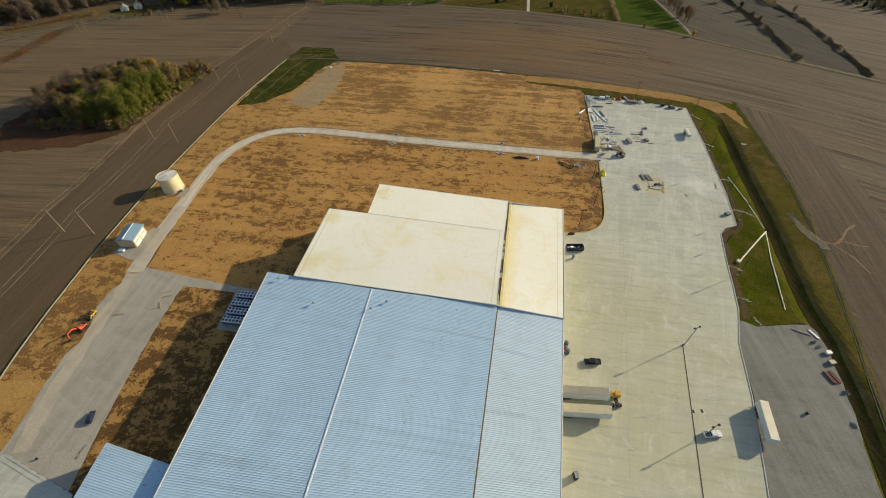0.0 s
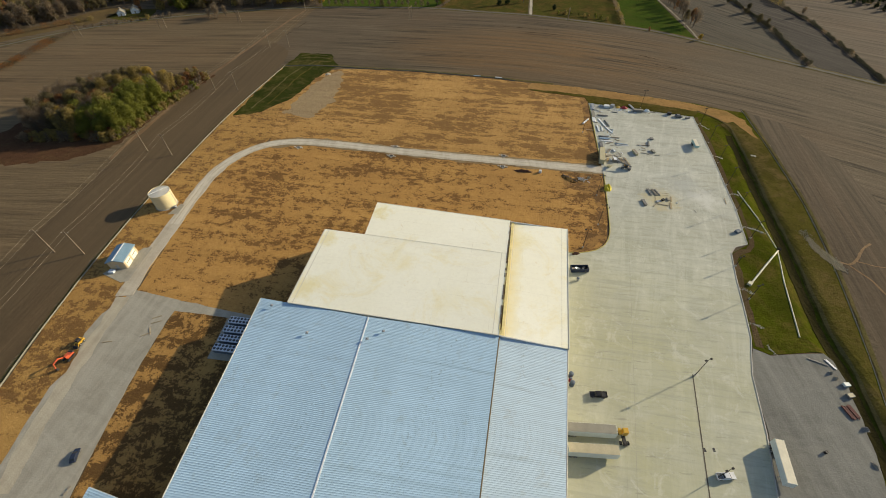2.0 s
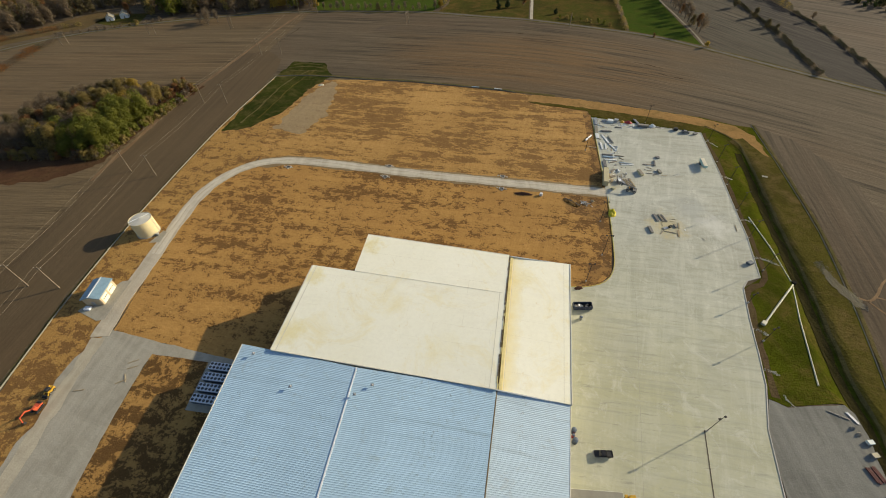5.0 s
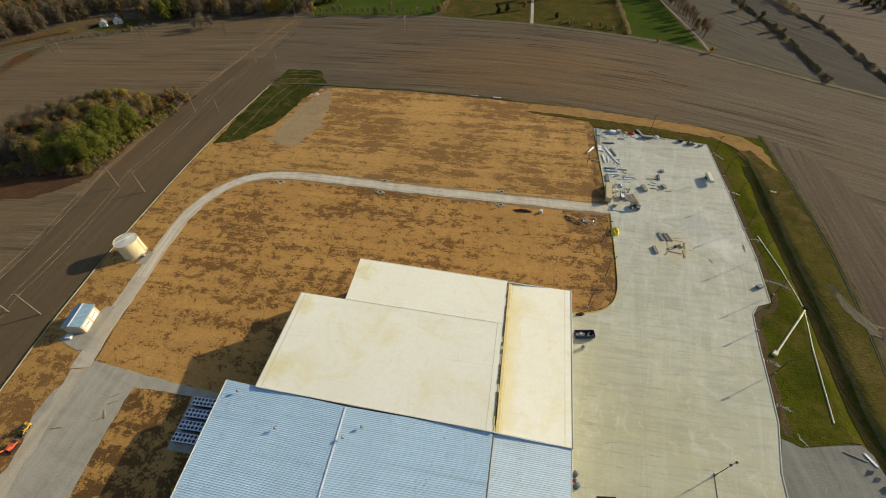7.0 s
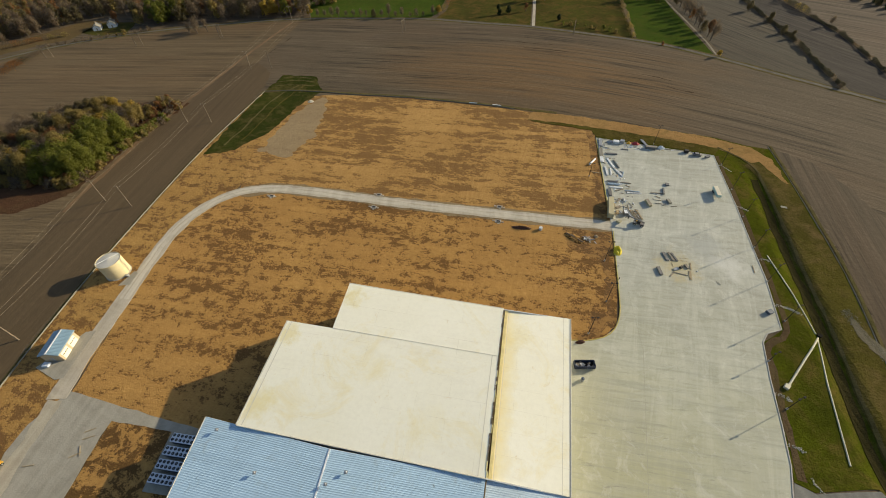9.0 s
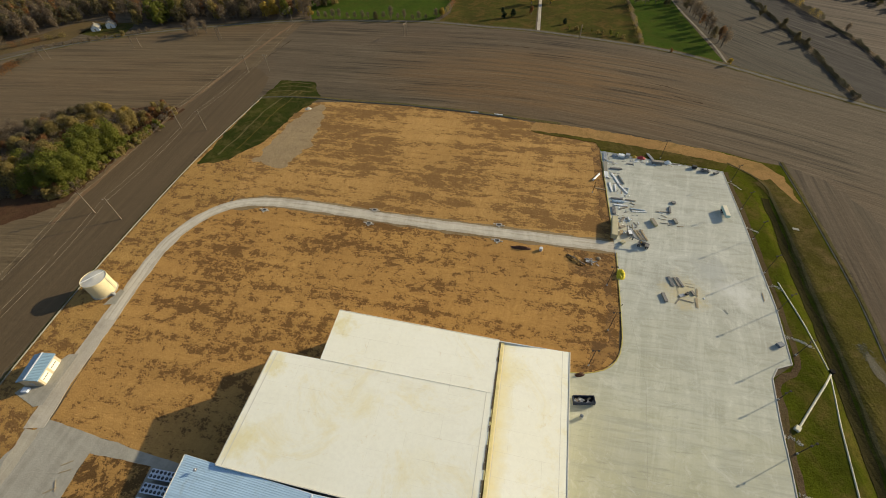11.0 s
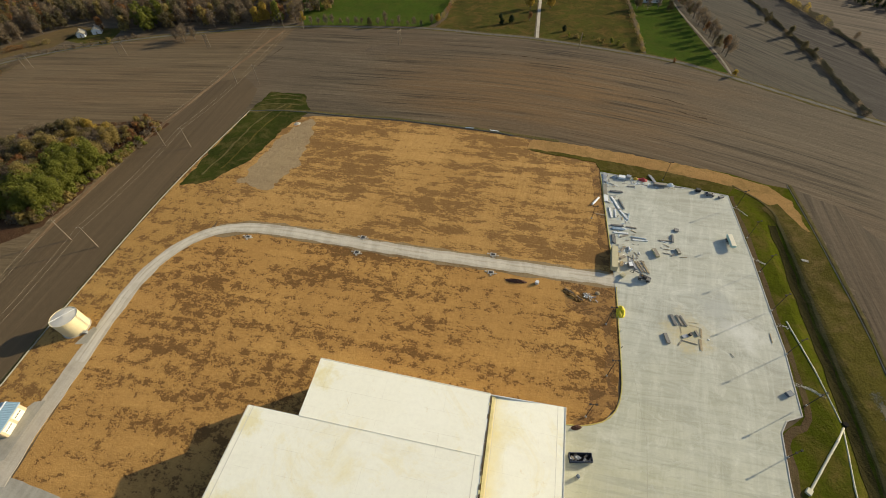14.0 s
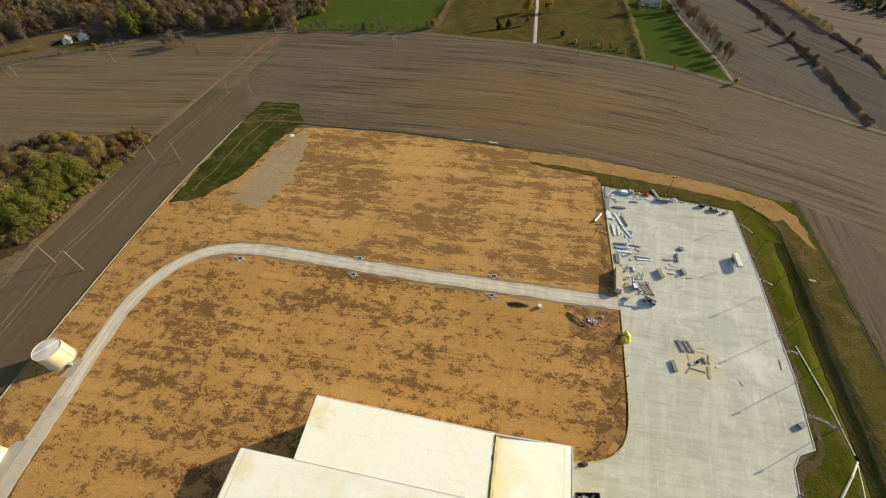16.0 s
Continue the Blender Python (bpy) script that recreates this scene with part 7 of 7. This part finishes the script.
crate(89.3, 165.1, 92, 4.0, 1.2, 0.7, M_GREYWOOD, "long grey timber crate on the concrete", "crate", "crate", M_DARKSTACK)
crate(98.2, 166.9, 30, 1.3, 1.0, 0.8, M_BLACK, "black plastic equipment box", "equipment box", "equipment_box")
crate(96.0, 166.2, 20, 2.2, 1.2, 0.35, M_CARGREY, "low grey equipment skid", "equipment skid", "equipment_skid")
crate(100.5, 167.4, 100, 2.2, 0.8, 0.5, M_GREYWOOD, "weathered grey timber pallet box", "pallet box", "pallet_box")
crate(85.2, 198.4, 90, 2.4, 1.6, 1.5, M_DARKSTACK, "dark equipment box with a white lid", "equipment box", "equipment_box", M_WHITEMETAL)
crate(81.0, 193.2, 40, 1.8, 1.6, 1.0, M_TAN, "tan timber crate by the track", "crate", "crate")
crate(96.2, 256.0, -15, 3.0, 2.0, 1.3, M_WHITEMETAL, "white pallet box among stored materials", "pallet box", "pallet_box")
crate(99.4, 256.0, -25, 2.2, 1.8, 1.6, M_CARGREY, "grey pallet box among stored materials", "pallet box", "pallet_box")
crate(112.5, 250.4, -12, 4.5, 1.8, 1.4, M_DARKSTACK, "dark steel bin with materials", "materials bin", "materials_bin", M_GREYWOOD)
crate(115.2, 250.3, -12, 1.8, 1.6, 1.2, M_GREYTOP, "grey pallet box among stored materials", "pallet box", "pallet_box")
crate(129.9, 246.4, -15, 2.0, 1.6, 1.5, M_BLACK, "black waste bin at the yard's edge", "waste bin", "waste_bin")
crate(138.8, 241.8, 20, 2.4, 1.2, 1.0, M_DARKSTACK, "small dark trailer skid", "equipment skid", "equipment_skid")
crate(121.3, 146.0, 20, 2.0, 1.6, 1.1, M_CHILLSIDE, "dark steel equipment box on the yard", "equipment box", "equipment_box")
crate(34.5, 42.9, 5, 0.9, 1.6, 2.0, M_BLACK, "tall black cabinet standing on the yard", "cabinet", "cabinet", M_CARGREY)
heap(106.2, 254.6, -15, 4.4, 2.4, 1.3, M_REDTARP, "crumpled mound of red plastic sheeting", "tarpaulin mound", "tarpaulin_mound", 2)
heap(102.8, 255.4, 0, 2.4, 2.0, 1.2, M_YELLOW, "small mound of yellow hoses", "hose mound", "hose_mound", 3)
heap(118.4, 250.6, -10, 4.0, 2.0, 1.3, M_WHITEMETAL, "mound covered in white sheeting", "covered mound", "covered_mound", 4)
heap(93.0, 256.8, 0, 3.5, 2.0, 1.0, M_CARGREY, "mound of grey scrap metal", "scrap mound", "scrap_mound", 5, rough=0.9)
heap(76.1, 176.0, 75, 5.6, 3.2, 1.7, M_YELTARP, "mound wrapped in bright yellow sheeting", "tarpaulin mound", "tarpaulin_mound", 6, rough=0.8)
heap(38.3, 189.6, -8, 9.0, 2.0, 0.9, M_BRUSH, "low mound of red-brown brush", "brush mound", "brush_mound", 7, 0.0, 1.2, 24)
scrap = empty("scrap_pile", pose(65.4, 182.6, 0.0, 0, 0, -35), label="jumbled pile of grey concrete and metal scrap", category="scrap pile")
bits = random.Random(41)
for i in range(26):
    bm = bmesh.new()
    add_box(bm, -0.7, 0.7, -0.16, 0.16, -0.08, 0.08, pose(bits.gauss(0, 1.2), bits.gauss(0, 0.55), bits.uniform(0.12, 0.6), bits.uniform(-20, 20), bits.uniform(-20, 20), bits.choice((0, 85, 40, 130)) + bits.uniform(-15, 15)), 0.03)
    part("scrap_piece", bm, bits.choice((M_CARGREY, M_CONC, M_WHITEMETAL, M_DARKSTACK)), scrap)
heap(60.0, 183.4, -45, 10.0, 5.0, 0.7, M_DIRT_D, "low mound of dark dug soil", "soil mound", "soil_mound", 9, 0.0, 1.0, 22)
heap(69.3, 184.4, 0, 2.0, 2.0, 0.5, M_WOOD, "small mound of tan timber scraps", "timber mound", "timber_mound", 10, 0.0, 1.2)
heap(-84, 306, 20, 4.0, 3.0, 0.9, M_RIPRAP, "small mound of pale stone", "stone mound", "stone_mound", 11, 0.05, 1.0)
for i, (x, y, t) in enumerate(((58.5, 184.8, -40), (60.2, 183.6, -46), (61.4, 181.9, -38))):
    tagged(part("log", tube((x - 2 * math.cos(radians(t)), y - 2 * math.sin(radians(t)), 0.5), (x + 2 * math.cos(radians(t)), y + 2 * math.sin(radians(t)), 0.45), 0.3, 0.24, 10), M_POLE), "felled pale log lying on the soil", "log", group="logs by the track")
tagged(part("white_drum", tube((46.4, 188.6, 0), (46.4, 188.6, 1.3), 0.75, 0.75, 16), M_CARWHITE), "white plastic drum standing on the dirt", "drum")
tagged(part("culvert_pipe", tube((77.6, 235.8, 0.55), (81.6, 240.6, 0.55), 0.5, 0.5, 16), M_WHITEMETAL), "white plastic culvert pipe lying on the dirt", "pipe")
stack(80.0, 229.3, -16, 5.0, 0.5, 0.25, 1, 2, M_WOOD, "pale timber boards lying on the dirt", "timber pile", "timber_pile", 0.03)
tagged(part("white_cylinder", tube((87.1, 206.6, 0.5), (87.3, 208.8, 0.5), 0.4, 0.4, 14), M_CARWHITE), "white metal cylinder lying among materials", "cylinder")
stack(34.5, 299.2, -14, 5.0, 0.7, 0.4, 1, 3, M_WHITEMETAL, "white pipes lying by the back fence", "pipe bundle", "pipe_bundle", 0.03)
stack(20.0, 302.2, -8, 5.0, 0.7, 0.3, 1, 3, M_BLUEMETAL, "pale blue pipes lying by the back fence", "pipe bundle", "pipe_bundle", 0.03)
stack(156.6, 203.0, -20, 2.4, 1.2, 0.25, 1, 4, M_CONC, "grey concrete outlet slabs on the bank", "concrete slabs", "outlet_slab", ground_z(156.6, 203) + 0.1)

# loose boards, pallets and offcuts strewn over the yard's store
scrap_rng = random.Random(21)
STREWN = ((M_WHITEMETAL, "white metal strip lying on the concrete", "metal strip", "metal_strip"), (M_WOOD, "loose tan board lying on the concrete", "board", "loose_board"), (M_GREYWOOD, "weathered board lying on the concrete", "board", "loose_board"), (M_WHITEMETAL, "white metal offcut lying on the concrete", "metal offcut", "metal_offcut"), (M_DARKSTACK, "dark steel offcut lying on the concrete", "steel offcut", "steel_offcut"), (M_BLUEMETAL, "pale blue metal offcut on the concrete", "metal offcut", "metal_offcut"), (M_CARGREY, "grey metal box lying on the concrete", "metal box", "metal_box"))
for (ax, bx, ay, by, n) in ((81, 92, 195, 211, 44), (84, 92, 212, 244, 44), (86, 104, 249, 258, 46), (105, 124, 248, 254, 26), (99, 109, 203, 216, 5), (93, 104, 160, 175, 4)):
    for i in range(n):
        x, y = scrap_rng.uniform(ax, bx), scrap_rng.uniform(ay, by)
        if not inside(x, y, PAD):
            continue
        mt, lb, ct, nm = scrap_rng.choice(STREWN)
        l, w, hh = scrap_rng.uniform(0.6, 2.8), scrap_rng.uniform(0.12, 0.45), scrap_rng.uniform(0.06, 0.25)
        ob = part(nm, box(-l / 2, l / 2, -w / 2, w / 2, 0, hh, 0.02), mt)
        ob.matrix_basis = pose(x, y, 0.168, 0, 0, scrap_rng.choice((-12, 78, 70, -20)) + scrap_rng.uniform(-25, 25))
        tagged(ob, lb, ct, group="scattered building materials")

# small white cargo trailer
semi_trailer(pose(130.4, 211.8, 0.16, 0, 0, -98), 7.0, plain("pale_teal_panel", (0.42, 0.58, 0.52), 0.5, 0, 0.15, 0.4), M_TRAILTOP, "small pale teal cargo trailer with a cream roof", 1.9, 2.5)

for x, y in ((74.0, 167.6), (72.6, 161.0)):
    tagged(part("bollard", tube((x, y, 0.1), (x, y, 1.2), 0.16, 0.16, 12), M_CARWHITE if y > 165 else M_BLACK), "short round steel bollard at the yard's edge", "bollard", group="bollards")

# machinery by the loading wall
for x, y, r1, h, mt, lb in ((39.7, 81.2, 0.7, 2.0, M_CHILLSIDE, "dark teal process tank by the wall"), (39.5, 78.4, 0.75, 2.0, M_CHILLSIDE, "dark teal process tank by the wall"), (39.3, 79.8, 0.45, 1.6, M_REDTARP, "red gas cylinder by the wall"), (50.0, 119.6, 0.55, 1.5, M_CARGREY, "grey metal drum by the hall wall")):
    p = empty("process_tank", pose(x, y, 0.16), label=lb, category="tank")
    part("vessel", tube((0, 0, 0), (0, 0, h), r1, r1, 16), mt, p)
    part("lid", tube((0, 0, h), (0, 0, h + 0.2), r1, r1 * 0.4, 16), M_CHILLSIDE, p)
    part("pipe", tube((r1, 0, 0.3), (r1, 0, h * 0.9), 0.06, 0.06, 6), M_STEEL, p)

# stored things at the edge of the gravel lot
stack(117.6, 87.0, -28, 5.5, 0.4, 0.3, 1, 2, M_DARKSTACK, "long dark beams on the gravel", "metal bundle", "metal_bundle", 0.12)
stack(121.2, 86.2, -70, 3.6, 0.7, 0.3, 1, 3, M_WHITEMETAL, "white pipes on the gravel's edge", "pipe bundle", "pipe_bundle", 0.12)
heap(119.2, 83.2, 0, 1.4, 1.2, 0.8, M_DARKSTACK, "small dark mound of scrap", "scrap mound", "scrap_mound", 12, 0.12, 1.0)
heap(119.9, 81.5, 30, 2.2, 1.2, 0.7, M_GREYWOOD, "small mound of timber scrap", "scrap mound", "scrap_mound", 13, 0.12, 1.0)
crate(121.3, 79.3, 5, 1.7, 1.2, 0.9, M_TRAILER, "white equipment box on the gravel's edge", "equipment box", "equipment_box", z=0.12)
crate(120.2, 75.9, 10, 1.9, 1.3, 0.9, M_DARKSTACK, "dark generator skid with a pale lid", "generator", "generator_skid", M_TANTOP, z=0.12)
for i, (x, y) in enumerate(((116.6, 70.9), (118.1, 71.2))):
    stack(x, y, -80, 3.8, 1.15, 0.7, 2, 3, M_RUST, "stack of dark red painted steel", "steel stack", "red_steel_stack", 0.12)
heap(118.2, 66.4, 0, 2.0, 1.4, 0.8, M_DARKSTACK, "dark mound of scrap steel", "scrap mound", "scrap_mound", 14, 0.12, 1.2)
tagged(part("black_drum", tube((103.3, 60.1, 0.12), (103.3, 60.1, 0.95), 0.38, 0.38, 14), M_BLACK), "black drum standing on the gravel lot", "drum")
heap(114.2, 57.0, -70, 2.4, 0.9, 0.5, M_GREYWOOD, "mound of dark timber scrap", "scrap mound", "scrap_mound", 15, 0.12, 1.2)

# walled apron in the corner of the west yard
sheet("slab_west", [(-116, 46.6), (-114, 46), (-103, 41.6), (-91.5, 37.2), (-91, 0), (-130, 0), (-128, 40)], 0.14, M_PAD, "pale concrete apron behind a low fence", "concrete apron")
f = empty("post_fence", None, label="low steel post fence along the concrete apron", category="fence")
for i in range(9):
    t = i / 8
    part("post", tube((-115 + 24 * t, 46.3 - 9.2 * t, 0), (-115 + 24 * t, 46.3 - 9.2 * t, 1.2), 0.07, 0.07, 6), M_DARKMETAL, f)
for z in (0.5, 1.05):
    strip("rail", (-115, 46.3, z), (-91, 37.1, z), 0.06, 0.06, M_STEEL, f)
for x, y in ((-95.6, 48.7), (-95.8, 47.5), (-95.8, 46.2)):
    crate(x, y, 60, 0.9, 0.5, 0.25, M_GREYWOOD, "small dark pallet on the stone yard", "pallet", "pallet", z=0.06)
tagged(part("black_drum", tube((-106.5, 45.4, 0.1), (-106.5, 45.4, 0.7), 0.25, 0.25, 12), M_BLACK), "small black drum on the stone yard", "drum")


def house(x, y, turn, w, l, h, label):
    p = empty("farmhouse", pose(x, y, 0, 0, 0, turn), label=label, category="house")
    for s in (-1, 1):
        part("wall", box(s * w - 0.1, s * w + 0.1, -l, l, -0.1, h), M_CARWHITE, p)
        part("gable_wall", prism([(-w + 0.1, -0.1), (w - 0.1, -0.1), (w - 0.1, h), (0, h + w * 0.6), (-w + 0.1, h)], s * l - 0.1, s * l + 0.1, 0), M_CARWHITE, p)
        slope("roof", M_GREYTOP, (0, -l - 0.4, h + w * 0.62), (0, l + 0.4, h + w * 0.62), (s * (w + 0.5), -l - 0.4, h - 0.2), (s * (w + 0.5), l + 0.4, h - 0.2), p, 1.0, 0.0)
        for y0 in (-l * 0.5, l * 0.5):
            wd = part("window", box(s * (w + 0.1) - 0.04, s * (w + 0.1) + 0.04, y0 - 0.6, y0 + 0.6, 1.0, 2.3), M_GLASS, p)
            part("sill", box(s * (w + 0.14) - 0.06, s * (w + 0.14) + 0.06, y0 - 0.7, y0 + 0.7, 0.9, 1.0), M_CARWHITE, wd)
    part("door", box(-0.5, 0.5, -l - 0.16, -l - 0.08, 0, 2.1), M_GREYWOOD, p)
    part("chimney", box(-0.4, 0.4, 0.6, 1.4, h, h + w * 0.62 + 1.2), M_BRICK, p)


house(-311, 445, 25, 2.9, 4.2, 2.9, "white farmhouse among trees beyond the road")
house(-302, 453, 25, 3.3, 4.8, 3.2, "white two-winged farmhouse among trees")
house(188, 520, 80, 4.5, 9, 3.2, "long white farm building behind bare trees")
sheet("lawn_farm", rough_edge([(-322, 436), (-300, 428), (-280, 437), (-285, 462), (-318, 462)], 1, 5), 0.03, M_LAWN_DRY, "mown lawn round the white farmhouse", "lawn")

for x, y, t in ((-100.1, 94.7, 30), (-99.4, 96.0, 120), (-111.5, 91.7, 10), (-100.0, 101.6, 25), (-99.0, 99.6, 20)):
    stack(x, y, t, 3.2, 0.3, 0.2, 1, 2, M_WOOD, "loose timber boards on the stone yard", "timber pile", "timber_pile", 0.06)
heap(52.2, 133.4, 10, 3.4, 1.6, 0.8, M_BRUSH, "small mound of brown brush at the kerb's end", "brush mound", "brush_mound", 17, 0.16, 1.2, 16)
